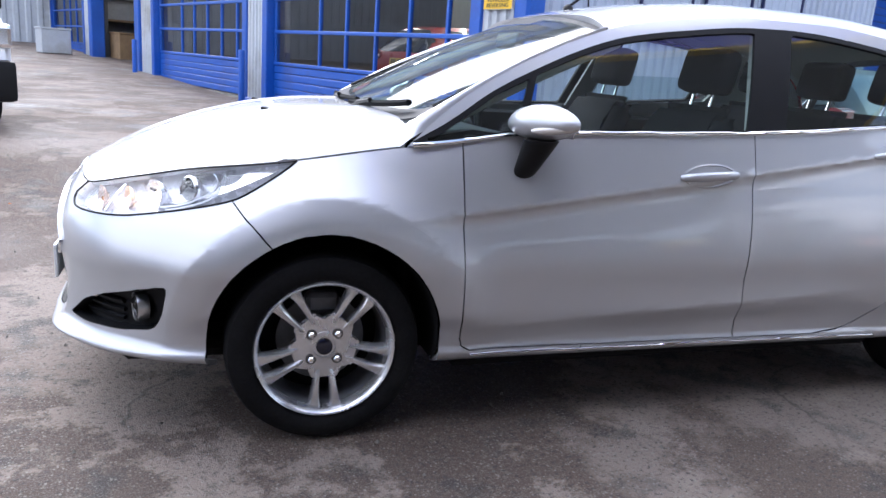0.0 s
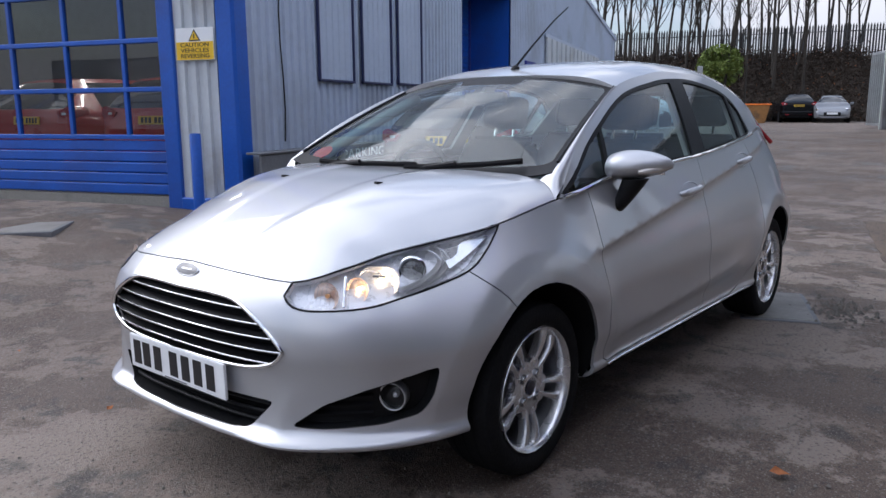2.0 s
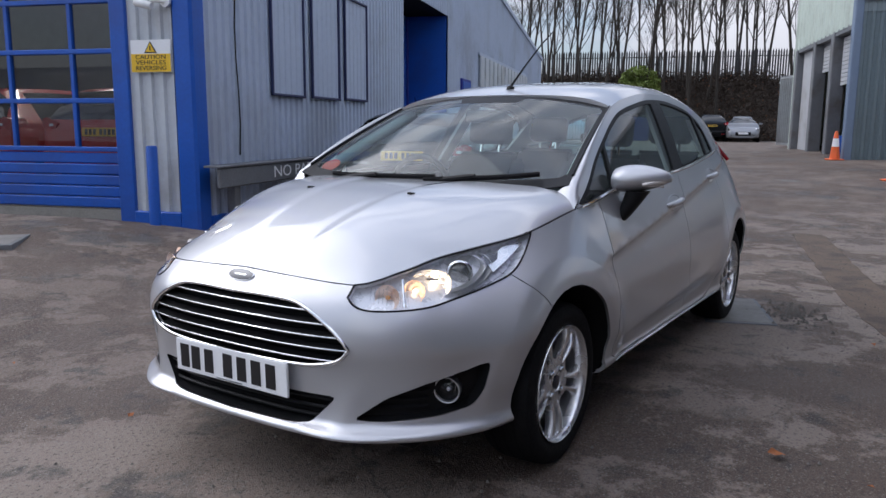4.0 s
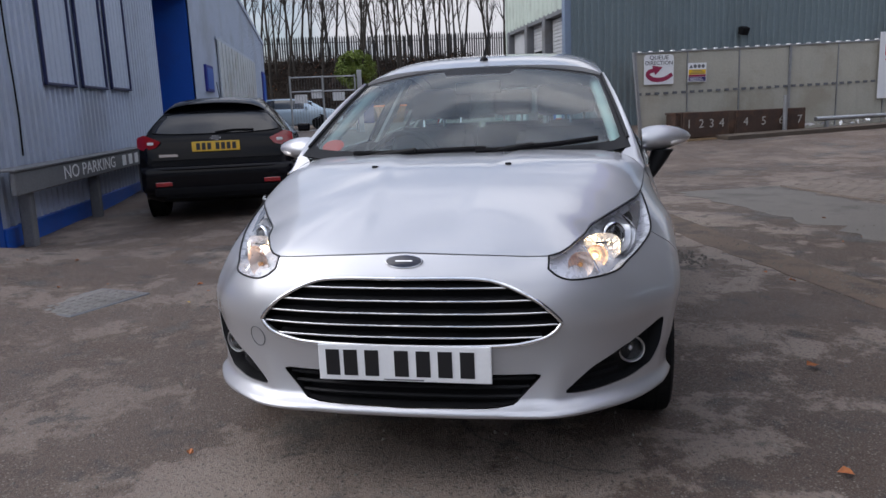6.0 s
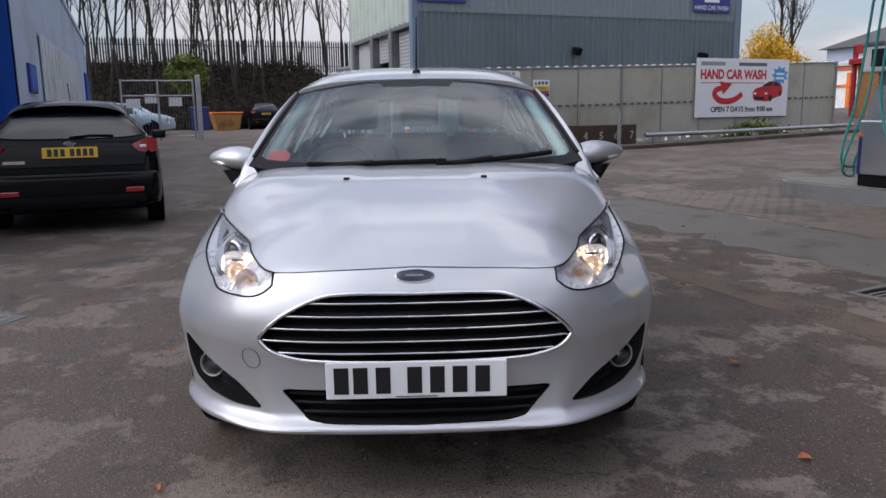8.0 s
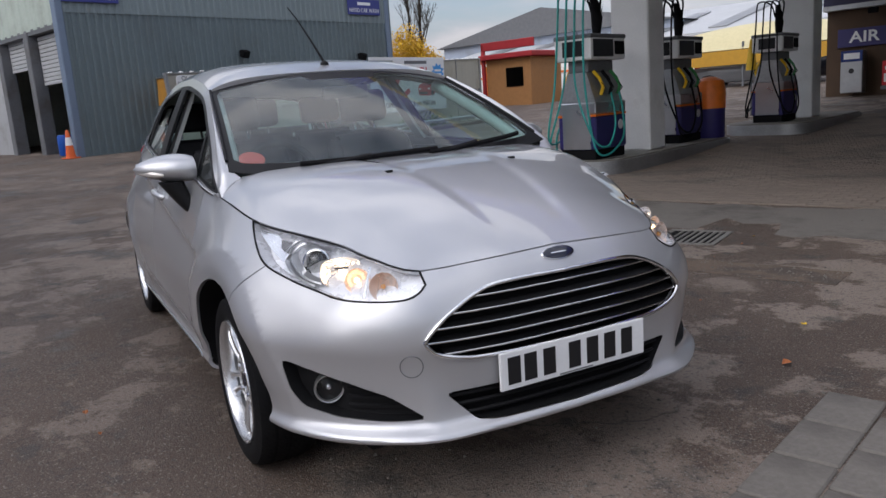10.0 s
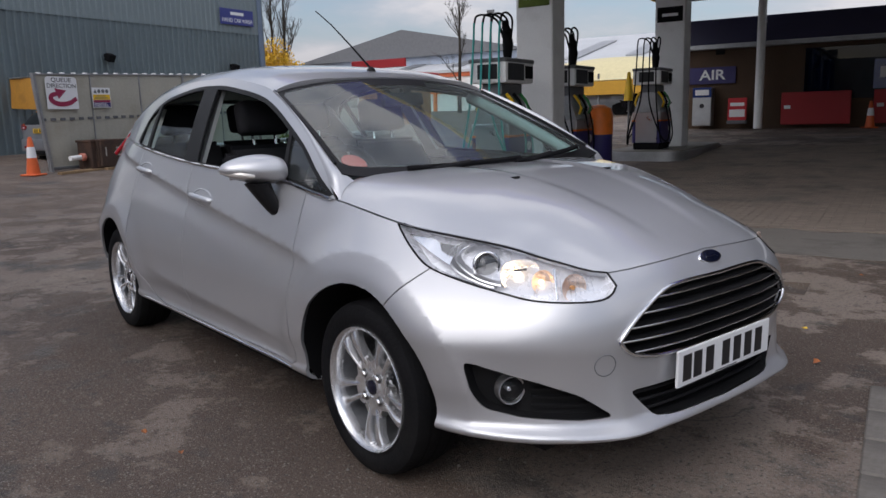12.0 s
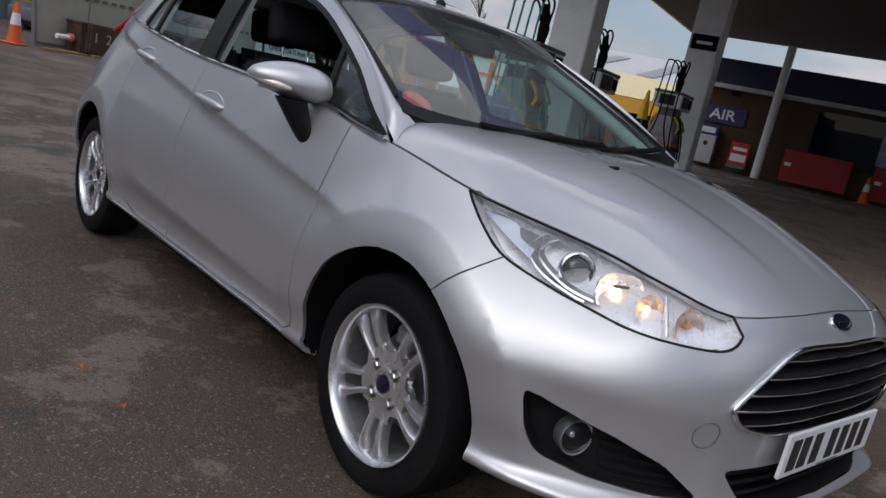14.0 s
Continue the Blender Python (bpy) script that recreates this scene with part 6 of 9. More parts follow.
def bonnet_point(a, b):
    """a: 0 middle to 1 at the wing; b: 0 nose to 1 cowl."""
    s = S_LAMP + (S_QW - 0.01 - S_LAMP) * b
    e = body_point(s, rim_z(s))
    front = body_point(S_LAMP * a, rim_z(S_LAMP * a))
    f0 = body_point(0.0, rim_z(0.0))
    f1 = body_point(S_LAMP, rim_z(S_LAMP))
    xm = f0.x + (-1.04 - f0.x) * b
    zm = bonnet_mid(xm)
    # front edge's own bow fades towards the cowl
    bow = (front.x - (f0.x + (f1.x - f0.x) * a)) * (1 - b) ** 2
    ac = 0.84 - 0.10 * b                      # the outer crease, beyond which the panel falls to the lamp and wing
    rear = step(0.55, 1.0, b)                 # towards the cowl the panel stays high and turns down at its very edge
    shape = (1 - rear) * (0.84 * a ** 2.6 + 0.16 * (max(0.0, a - ac) / (1 - ac)) ** 1.5) + rear * (0.14 * a ** 2.2 + 0.86 * a ** 13)
    sag = (front.z - (f0.z + (f1.z - f0.z) * shape)) * (1 - b) ** 3
    y = e.y * a
    z = zm + (e.z - zm) * shape + sag
    yr = 0.125 + 0.10 * b                     # soft inner ridge
    z += 0.0055 * step(0.02, 0.25, b) * (step(yr - 0.028, yr + 0.028, y) - 0.8 * step(yr + 0.05, yr + 0.30, y))
    back = 0.062 * step(0.75, 1.0, b) * min(1.0, y / 0.66) ** 2.2 * (1 - a ** 14)
    return Vector((xm + (e.x - xm) * a ** 1.2 * (1 - 0.8 * step(0.75, 1.0, b) * (1 - a ** 14)) + bow + back, y, z))


bonnet_mid = spline((-1.965, -1.86, -1.7, -1.5, -1.385, -1.2, -1.04), (0.735, 0.789, 0.859, 0.921, 0.946, 0.966, 0.970))


class Sheet:
    """A flat net over two parameters. Outlines are cut into it; patches are then lifted into space."""

    def __init__(self, us, vs):
        self.bm = bmesh.new()
        g = [[self.bm.verts.new((u, v, 0)) for v in vs] for u in us]
        for i in range(len(us) - 1):
            for j in range(len(vs) - 1):
                self.bm.faces.new((g[i][j], g[i + 1][j], g[i + 1][j + 1], g[i][j + 1]))

    def cut(self, line, closed=True):
        n = len(line)
        for i in range(n if closed else n - 1):
            a, b = Vector((*line[i][:2], 0)), Vector((*line[(i + 1) % n][:2], 0))
            if (b - a).length < 1e-6:
                continue
            lo = (min(a.x, b.x) - 1e-4, min(a.y, b.y) - 1e-4)
            hi = (max(a.x, b.x) + 1e-4, max(a.y, b.y) + 1e-4)
            fs = []
            for f in self.bm.faces:
                xs = [v.co.x for v in f.verts]
                if max(xs) < lo[0] or min(xs) > hi[0]:
                    continue
                ys = [v.co.y for v in f.verts]
                if max(ys) < lo[1] or min(ys) > hi[1]:
                    continue
                fs.append(f)
            geom = list({x for f in fs for x in (*f.verts, *f.edges)}) + fs
            d = b - a
            bmesh.ops.bisect_plane(self.bm, geom=geom, plane_co=a, plane_no=Vector((-d.y, d.x, 0)), dist=2e-5)
        return line

    def patch(self, inside, lift, gap=0.0022, flange=0.014, both=False, sign=-1, seam=0.0):
        """The faces whose middle is inside, lifted, set back by half a gap along their border, with a turned-in edge."""
        fs = [f for f in self.bm.faces if inside(f.calc_center_median())]
        bm = bmesh.new()
        vm = {}
        for f in fs:
            q = []
            for v in f.verts:
                if v not in vm:
                    vm[v] = bm.verts.new(v.co)
                q.append(vm[v])
            try:
                bm.faces.new(q)
            except ValueError:
                pass
        bmesh.ops.remove_doubles(bm, verts=bm.verts[:], dist=0.0018)
        bmesh.ops.dissolve_degenerate(bm, edges=bm.edges[:], dist=1e-5)
        bm.normal_update()
        rim = [e for e in bm.edges if len(e.link_faces) == 1 and not (both and abs(e.verts[0].co.x - seam) < 1e-4 and abs(e.verts[1].co.x - seam) < 1e-4)]
        push = {}
        for e in rim:
            a, b = e.verts
            mid, c = (a.co + b.co) / 2, e.link_faces[0].calc_center_median()
            d = (b.co - a.co).normalized()
            nrm = Vector((-d.y, d.x, 0))
            if nrm.dot(c - mid) < 0:
                nrm = -nrm
            for v in (a, b):
                push.setdefault(v, []).append(nrm * e.calc_length())
        pairs = [(e.verts[0], e.verts[1]) for e in rim]
        for v, ns in push.items():
            t = sum(ns, Vector((0, 0, 0)))
            if t.length > 1e-6:
                t.normalize()
                if both and abs(v.co.x - seam) < 1e-4:
                    t.x = 0
                v.co += t * gap
        flat = {v: v.co.copy() for v in bm.verts}
        for v in bm.verts:
            v.co = lift(v.co.x, v.co.y)
        bm.normal_update()
        bmesh.ops.recalc_face_normals(bm, faces=bm.faces)
        bm.normal_update()
        # outward: away from the car's middle line
        tot = sum((f.normal.dot(f.calc_center_median() - Vector((-0.1, 0.0, 0.45))) * f.calc_area() for f in bm.faces), 0.0)
        if tot < 0:
            bmesh.ops.reverse_faces(bm, faces=bm.faces)
            bm.normal_update()
        if flange:
            low = {}
            dirs = {}
            for v in push:
                near = {f for w in [v] + [e.other_vert(v) for e in v.link_edges] for f in w.link_faces}
                d = sum((f.normal * f.calc_area() for f in near), Vector((0, 0, 0)))
                dirs[v] = d.normalized() if d.length > 1e-12 else v.normal
            for v in push:
                low[v] = bm.verts.new(v.co - dirs[v] * flange)
            for a, b in pairs:
                bm.faces.new((a, b, low[b], low[a]))
        for v in bm.verts:
            v.co.y *= sign
        if both:
            other = bm.copy()
            for v in other.verts:
                v.co.y *= -1
            join(bm, other)
            bmesh.ops.remove_doubles(bm, verts=[v for v in bm.verts if abs(v.co.y) < 1e-4], dist=1e-3)
        bmesh.ops.recalc_face_normals(bm, faces=bm.faces)
        bm.normal_update()
        tot = sum((f.normal.dot(f.calc_center_median() - Vector((-0.1, 0.0, 0.45))) * f.calc_area() for f in bm.faces), 0.0)
        if tot < 0:
            bmesh.ops.reverse_faces(bm, faces=bm.faces)
        for f in bm.faces:
            f.smooth = True
        for e in bm.edges:
            e.smooth = len(e.link_faces) == 2 and e.calc_face_angle(9) < radians(38)
        return bm


def inside_of(poly):
    px, py = [p[0] for p in poly], [p[1] for p in poly]
    n = len(poly)
    x0, x1, y0, y1 = min(px), max(px), min(py), max(py)

    def f(c):
        if not (x0 <= c.x <= x1 and y0 <= c.y <= y1):
            return False
        odd = False
        j = n - 1
        for i in range(n):
            if (py[i] > c.y) != (py[j] > c.y) and c.x < (px[j] - px[i]) * (c.y - py[i]) / (py[j] - py[i]) + px[i]:
                odd = not odd
            j = i
        return odd
    return f


def soften(poly, r=0.02, n=4):
    """Rounds a polygon's corners."""
    out = []
    k = len(poly)
    for i in range(k):
        p, a, b = Vector(poly[i]), Vector(poly[i - 1]), Vector(poly[(i + 1) % k])
        ra, rb = min(r, (a - p).length * 0.45), min(r, (b - p).length * 0.45)
        p0, p1 = p + (a - p).normalized() * ra, p + (b - p).normalized() * rb
        for j in range(n + 1):
            t = j / n
            q = (1 - t) ** 2 * p0 + 2 * t * (1 - t) * p + t * t * p1
            out.append((q.x, q.y))
    return out


car = root("silver_hatchback", pose(0, 0, 0), "silver five-door hatchback with chrome-barred grille and lit headlights", "car")
BODY_LOW = 0.226


def car_lower_body():
    us = [i * 0.03 for i in range(int(S_MAX / 0.03) + 1)] + [S_MAX]
    vs = [0.17 + 0.014 * i for i in range(4)] + [0.226 + 0.0065 * i for i in range(14)] + [0.317 + 0.0155 * i for i in range(56)]
    sh = Sheet(us, vs)
    S = s_of
    # outlines, in metres along the outline and height
    rim = [(s, rim_z(s)) for s in np.linspace(0, S_MAX, 220)]
    sh.cut([(float(a), float(b)) for a, b in rim], False)
    arch = {}
    for nm, ax, rr in (("front", -AXLE, ARCH_R), ("rear", AXLE, ARCH_R - 0.002)):
        arch[nm] = [(S(ax + rr * math.cos(t)), HUB_Z + 0.012 + rr * math.sin(t)) for t in np.linspace(math.pi + 0.5, -0.5, 40)]
        sh.cut(arch[nm], False)
    lamp_top = [(s, rim_z(s) - 0.002) for s in np.linspace(S_LAMP + 0.012, S(-1.34), 18)]
    lamp_low = [(S(-1.43), 0.775), (S(-1.525), 0.725), (S(-1.63), 0.695), (S(-1.76), 0.668), (S(-1.86), 0.652), (S(-1.93, 0.50), 0.650), (S(-1.955, 0.45), 0.662), (S(-1.975, 0.42), 0.684)]
    lamp = [(float(a), float(b)) for a, b in lamp_top] + [(p.x, p.y) for p in curve([(a, b, 0) for a, b in [(S(-1.362), 0.818)] + lamp_low], 4)]
    sh.cut(lamp)
    grille = [(0, 0.668), (S(-2.04, 0.20), 0.668), (S(-2.03, 0.29), 0.655), (S(-2.01, 0.38), 0.605), (S(-1.995, 0.452), 0.548), (S(-1.995, 0.455), 0.528), (S(-2.005, 0.425), 0.500), (S(-2.02, 0.36), 0.482), (S(-2.035, 0.26), 0.474), (0, 0.470)]
    grille = [(p.x, p.y) for p in curve([(a, b, 0) for a, b in grille], 4)]
    sh.cut(grille)
    lowg = soften([(-0.06, 0.383), (S(-2.02, 0.405), 0.381), (S(-2.03, 0.32), 0.298), (S(-2.035, 0.25), 0.290), (-0.06, 0.287)], 0.018)
    lowg = [(0.0, 0.383)] + [p for p in lowg if p[0] > 0.001] + [(0.0, 0.287)]
    sh.cut(lowg)
    fog = [(S(-1.684), 0.480), (S(-1.78), 0.452), (S(-1.87, 0.64), 0.425), (S(-1.935, 0.55), 0.385), (S(-1.985, 0.468), 0.318), (S(-1.93, 0.56), 0.318), (S(-1.83, 0.67), 0.326), (S(-1.735), 0.343), (S(-1.705), 0.385)]
    fog = soften(fog, 0.022, 3)
    sh.cut(fog)
    bump_line = [(S(-1.545), 0.728), (S(-1.50), 0.692), (S(-1.45), 0.65), (S(-1.385), 0.58)]
    bump_line = [(p.x, p.y) for p in curve([(a, b, 0) for a, b in bump_line], 4)]
    sh.cut(bump_line, False)
    bumper_area = [(-1, 0.1), (-1, 0.80), (S_LAMP, 0.80), (S(-1.9), 0.70), (S(-1.6), 0.735)] + bump_line + [(S(-1.35), 0.1)]
    door_f = [(S(-0.843), 1.2), (S(-0.848), 0.80), (S(-0.848), 0.66), (S(-0.846), 0.53), (S(-0.842), 0.41), (S(-0.838), 0.318), (S(-0.829), 0.290), (S(-0.80), 0.277), (S(0.18), 0.275), (S(0.17), 0.5), (S(0.185), 0.8), (S(0.215), 1.2)]
    door_r = [(S(0.215), 1.2), (S(0.185), 0.8), (S(0.17), 0.5), (S(0.18), 0.275), (S(0.52), 0.275), (S(0.68), 0.30), (S(0.80), 0.38), (S(0.885), 0.49), (S(0.925), 0.62), (S(0.945), 0.78), (S(0.955), 0.95), (S(0.955), 1.2)]
    door_r = door_r[:4] + [(p.x, p.y) for p in curve([(a, b, 0) for a, b in door_r[4:]], 4)]
    sh.cut(door_f)
    sh.cut(door_r)
    tail = [(S(1.72), 0.76), (S(1.67), 0.88), (S(1.63), 1.0), (S(1.64), 1.2), (S(1.87, 0.4), 1.2), (S(1.87, 0.45), 0.72)]
    sh.cut(soften(tail, 0.02))
    # creases get edges of their own
    for line in (shoulder_z, sill_crease_z):
        for dz in (0.007, -0.007):
            sh.cut([(S(float(x)), line(float(x)) + dz) for x in (np.linspace(-1.1, 1.5, 36) if line is shoulder_z else np.linspace(-0.86, 0.75, 20))], False)
    for ax, rr, t0, t1 in ((-AXLE, 0.455, math.pi + 0.1, 0.66), (AXLE, 0.43, 2.36, -0.1)):
        sh.cut([(S(ax + rr * math.cos(t)), HUB_Z + rr * math.sin(t)) for t in np.linspace(t0, t1, 20)], False)
    rb = [(S(1.50), 0.1), (S(1.50), 0.58), (S(1.58), 0.62), (S_MAX + 1, 0.62), (S_MAX + 1, 0.1)]
    sh.cut(rb[:3] + [(S_MAX, 0.62)], False)
    sh.cut([(0, BODY_LOW), (S_MAX, BODY_LOW)], False)
    flap_c = (S(-1.973, 0.495), 0.472)
    tow = [(flap_c[0] + 0.032 * math.cos(t), flap_c[1] + 0.032 * math.sin(t)) for t in np.linspace(0, 2 * math.pi, 20)[:-1]]
    tow = [(float(a), float(b)) for a, b in tow]

    areas = {k: inside_of(v) for k, v in dict(lamp=lamp, grille=[(-1, 0.668)] + grille + [(-1, 0.47)], lowg=[(-1, 0.383)] + lowg + [(-1, 0.287)], fog=fog, bumper=bumper_area, fd=door_f, rd=door_r, tail=tail, rb=rb).items()}
    fr = {nm: (ax, rr) for nm, ax, rr in (("f", S(-AXLE), ARCH_R), ("r", S(AXLE), ARCH_R))}
    arch_poly = {nm: inside_of(a) for nm, a in arch.items()}

    def kind(c):
        if c.y > rim_z(c.x) - 1e-5 or c.y < BODY_LOW:
            return None
        for nm in arch_poly:
            if arch_poly[nm](c) or (c.y < HUB_Z and abs(c.x - fr[nm[0]][0]) < 0.34):
                return None
        for k in ("lamp", "grille", "lowg", "fog", "bumper", "fd", "rd", "tail", "rb"):
            if areas[k](c):
                return k
        return "wing" if c.x < S(-0.4) else "quarter"

    memo = {}

    def is_kind(k):
        def f(c):
            key = (round(c.x, 6), round(c.y, 6))
            if key not in memo:
                memo[key] = kind(c)
            return memo[key] == k
        return f

    lift = body_point
    part("front_bumper", sh.patch(is_kind("bumper"), lift, both=True), "silver", car, "silver moulded front bumper", recalc=False)
    for sgn in (-1, 1):
        part("front_wing", sh.patch(is_kind("wing"), lift, sign=sgn), "silver", car, recalc=False)
        d = part("front_door", sh.patch(is_kind("fd"), lift, sign=sgn), "silver", car, recalc=False)
        e = part("rear_door", sh.patch(is_kind("rd"), lift, sign=sgn), "silver", car, recalc=False)
        door_handle(d, -0.11, 0.125, 0.835, sgn)
        door_handle(e, 0.71, 0.90, 0.925, sgn)
        part("rear_quarter", sh.patch(is_kind("quarter"), lift, sign=sgn), "silver", car, recalc=False)
        part("tail_lamp", sh.patch(is_kind("tail"), lift, sign=sgn), "red_lens", car, "red tail lamp at the rear corner", recalc=False)
        lens = part("headlamp_lens", sh.patch(is_kind("lamp"), lift, sign=sgn, gap=0.003, flange=0), "lens", car, "clear headlamp lens", recalc=False)
        lens.visible_shadow = False

        def sunk(s, z):
            p = lift(s, z)
            x, y, nx, ny = outline_at(s)
            t = 0.030 + 0.015 * step(0.0, 0.1, s - S_LAMP) * step(0.66, 0.72, z)
            return p - Vector((nx, ny, 0.25)) * t
        part("headlamp_bowl", sh.patch(is_kind("lamp"), sunk, sign=sgn, gap=0.0, flange=0), "lamp_shell", lens, recalc=False)
        rimw = bmesh.new()
        va, vb = [], []
        for a, b in lamp:
            for out, p in ((va, lift(a, b)), (vb, sunk(a, b))):
                out.append(rimw.verts.new((p.x, p.y * sgn, p.z - 0.001)))
        for i in range(len(va)):
            j = (i + 1) % len(va)
            rimw.faces.new((va[i], va[j], vb[j], vb[i]))
        part("bowl_wall", rimw, "lamp_shell", lens, smooth=50)
        headlamp_inside(lens, sgn)
        line = [lift(a, b) + Vector((0, 0, 0)) for a, b in lamp]
        line = [(p.x, p.y * sgn, p.z) for p in line]
        seal = tube(line[:18], 0.0030, 5)
        join(seal, tube(line[17:] + [line[0]], 0.0034, 5))
        part("headlamp_seal", seal, "black", lens, smooth=60)

        def fog_in(s, z):
            p = lift(s, z)
            x, y, nx, ny = outline_at(s)
            return p - Vector((nx, ny, 0)) * 0.045
        fb = part("fog_lamp_bezel", sh.patch(is_kind("fog"), fog_in, sign=sgn, gap=-0.004, flange=0), "black", car, "black fog lamp recess", recalc=False)
        edge = [lift(a, b) for a, b in fog]
        bm = bmesh.new()
        va = [bm.verts.new((p.x, p.y * sgn, p.z)) for p in edge]
        vb = []
        for a, b in fog:
            p = fog_in(a, b)
            vb.append(bm.verts.new((p.x, p.y * sgn, p.z)))
        for i in range(len(va)):
            j = (i + 1) % len(va)
            bm.faces.new((va[i], va[j], vb[j], vb[i]))
        part("recess_wall", bm, "black", fb, smooth=40)
        fog_lamp(fb, Vector((-1.775, 0.660 * sgn, 0.393)), Vector((-1, 0.30 * sgn, 0)))
        for k in range(3):
            z = 0.345 + 0.025 * k
            pts = [fog_in(s, z) for s in np.linspace(S(-1.955, 0.5 - 0.02 * k), S(-1.84), 8)]
            part("recess_rib", tube([(p.x - 0.01, p.y * sgn, p.z) for p in pts], 0.007, 5), "black", fb, smooth=50)
    rearb = sh.patch(is_kind("rb"), lift, both=True, seam=S_MAX)
    part("rear_bumper", rearb, "silver", car, recalc=False)
    # grille: dark backing, chrome surround and five bright bars
    gl = part("grille", sh.patch(is_kind("grille"), lambda s, z: lift(s, z) + Vector((0.05, 0, 0)), both=True, gap=-0.004, flange=0), "matt", car, "black radiator grille with bright bars", recalc=False)
    ring = [lift(a, b) for a, b in grille]
    ring = [(p.x - 0.003, p.y, p.z) for p in ring]
    full = ring + [(x, -y, z) for x, y, z in ring[::-1]][1:-1]
    wall = bmesh.new()
    va = [wall.verts.new(p) for p in full]
    vb = [wall.verts.new((p[0] + 0.055, p[1], p[2])) for p in full]
    for i in range(len(va)):
        j = (i + 1) % len(va)
        wall.faces.new((va[i], va[j], vb[j], vb[i]))
    part("recess_wall", wall, "black", gl, smooth=40)
    part("chrome_surround", tube(full + [full[0]], 0.0065, 7, caps=False), "chrome", gl, "chrome grille surround", smooth=60)
    gin = inside_of([(a, b) for a, b in [(-1, 0.668)] + grille + [(-1, 0.47)]])
    for k in range(5):
        z = 0.640 - 0.036 * k
        reach = max([s for s in np.linspace(0, 0.55, 111) if gin(Vector((float(s), z, 0)))] + [0.2]) - 0.006
        pts = []
        for s in np.linspace(-reach, reach, 25):
            p = lift(abs(float(s)), z)
            pts.append((p.x + 0.006, p.y * (1 if s > 0 else -1), p.z))
        bar = bmesh.new()
        prev = None
        for p in pts:
            q = [bar.verts.new((p[0] + dx, p[1], p[2] + dz)) for dx, dz in ((0.0, -0.003), (-0.004, 0.0), (0.0, 0.0035), (0.03, 0.010), (0.03, -0.012))]
            if prev:
                for i in range(5):
                    bar.faces.new((prev[i], prev[(i + 1) % 5], q[(i + 1) % 5], q[i]))
            prev = q
        b = part("grille_bar", bar, "black", gl, smooth=30)
        part("bright_strip", tube([(p[0] - 0.002, p[1], p[2] + 0.001) for p in pts], 0.0026, 6), "chrome", gl, smooth=60)
    lg = part("lower_grille", sh.patch(is_kind("lowg"), lambda s, z: lift(s, z) + Vector((0.06, 0, 0)), both=True, gap=-0.004, flange=0), "matt", car, "black lower air intake", recalc=False)
    ring = [lift(a, b) for a, b in lowg if a > 1e-4 or b > 0]
    full = [(p.x, p.y, p.z) for p in ring] + [(p.x, -p.y, p.z) for p in ring[::-1]]
    wall = bmesh.new()
    va = [wall.verts.new(p) for p in full]
    vb = [wall.verts.new((p[0] + 0.065, p[1], p[2])) for p in full]
    for i in range(len(va)):
        j = (i + 1) % len(va)
        wall.faces.new((va[i], va[j], vb[j], vb[i]))
    part("recess_wall", wall, "black", lg, smooth=40)
    for k in range(3):
        z = 0.365 - 0.027 * k
        reach = 0.385 - 0.02 * k
        pts = []
        for s in np.linspace(-reach, reach, 15):
            p = lift(abs(float(s)), z)
            pts.append((p.x + 0.02, p.y * (1 if s > 0 else -1), p.z))
        part("intake_bar", tube(pts, 0.006, 6), "black", lg, smooth=50)
    # towing-eye cover on the bumper
    pts = [lift(a, b) for a, b in tow]
    part("towing_eye_seam", tube([(p.x - 0.0005, p.y, p.z) for p in pts + [pts[0]]], 0.0016, 5, caps=False), "steel_dark", car, "round towing-eye cover seam", smooth=60)


def door_handle(door, x0, x1, z, sgn):
    """A pull handle over a shallow cup."""
    xm = (x0 + x1) / 2
    y = body_point(s_of(xm), z).y
    cup = bmesh.new()
    rings = []
    for k, (rx, rz, d) in enumerate(((0.106, 0.040, 0.001), (0.098, 0.035, 0.003), (0.086, 0.027, -0.008), (0.06, 0.016, -0.016))):
        rings.append([cup.verts.new((xm + rx * math.cos(t), (body_point(s_of(xm), z + rz * math.sin(t)).y + d) * sgn, z + rz * math.sin(t) + 0.06 * rx * math.cos(t))) for t in np.linspace(0, 2 * math.pi, 25)[:-1]])
    for q, w in zip(rings, rings[1:]):
        for k in range(24):
            cup.faces.new((q[k], q[(k + 1) % 24], w[(k + 1) % 24], w[k]))
    cup.faces.new(rings[-1])
    part("handle_cup", cup, "silver", door, smooth=60)
    pts = curve([(x0 + 0.008, y - 0.002, z - 0.008), (x0 + 0.035, y + 0.014, z - 0.004), (xm, y + 0.022, z + 0.003), (x1 - 0.04, y + 0.020, z + 0.008), (x1 - 0.012, y + 0.002, z + 0.010)], 5)
    bm = tube([(p.x, p.y * sgn, p.z) for p in pts], 0.012, 8, radii=[0.009 + 0.0065 * math.sin(math.pi * i / (len(pts) - 1)) for i in range(len(pts))])
    part("handle", bm, "silver", door, "silver door handle", smooth=60)


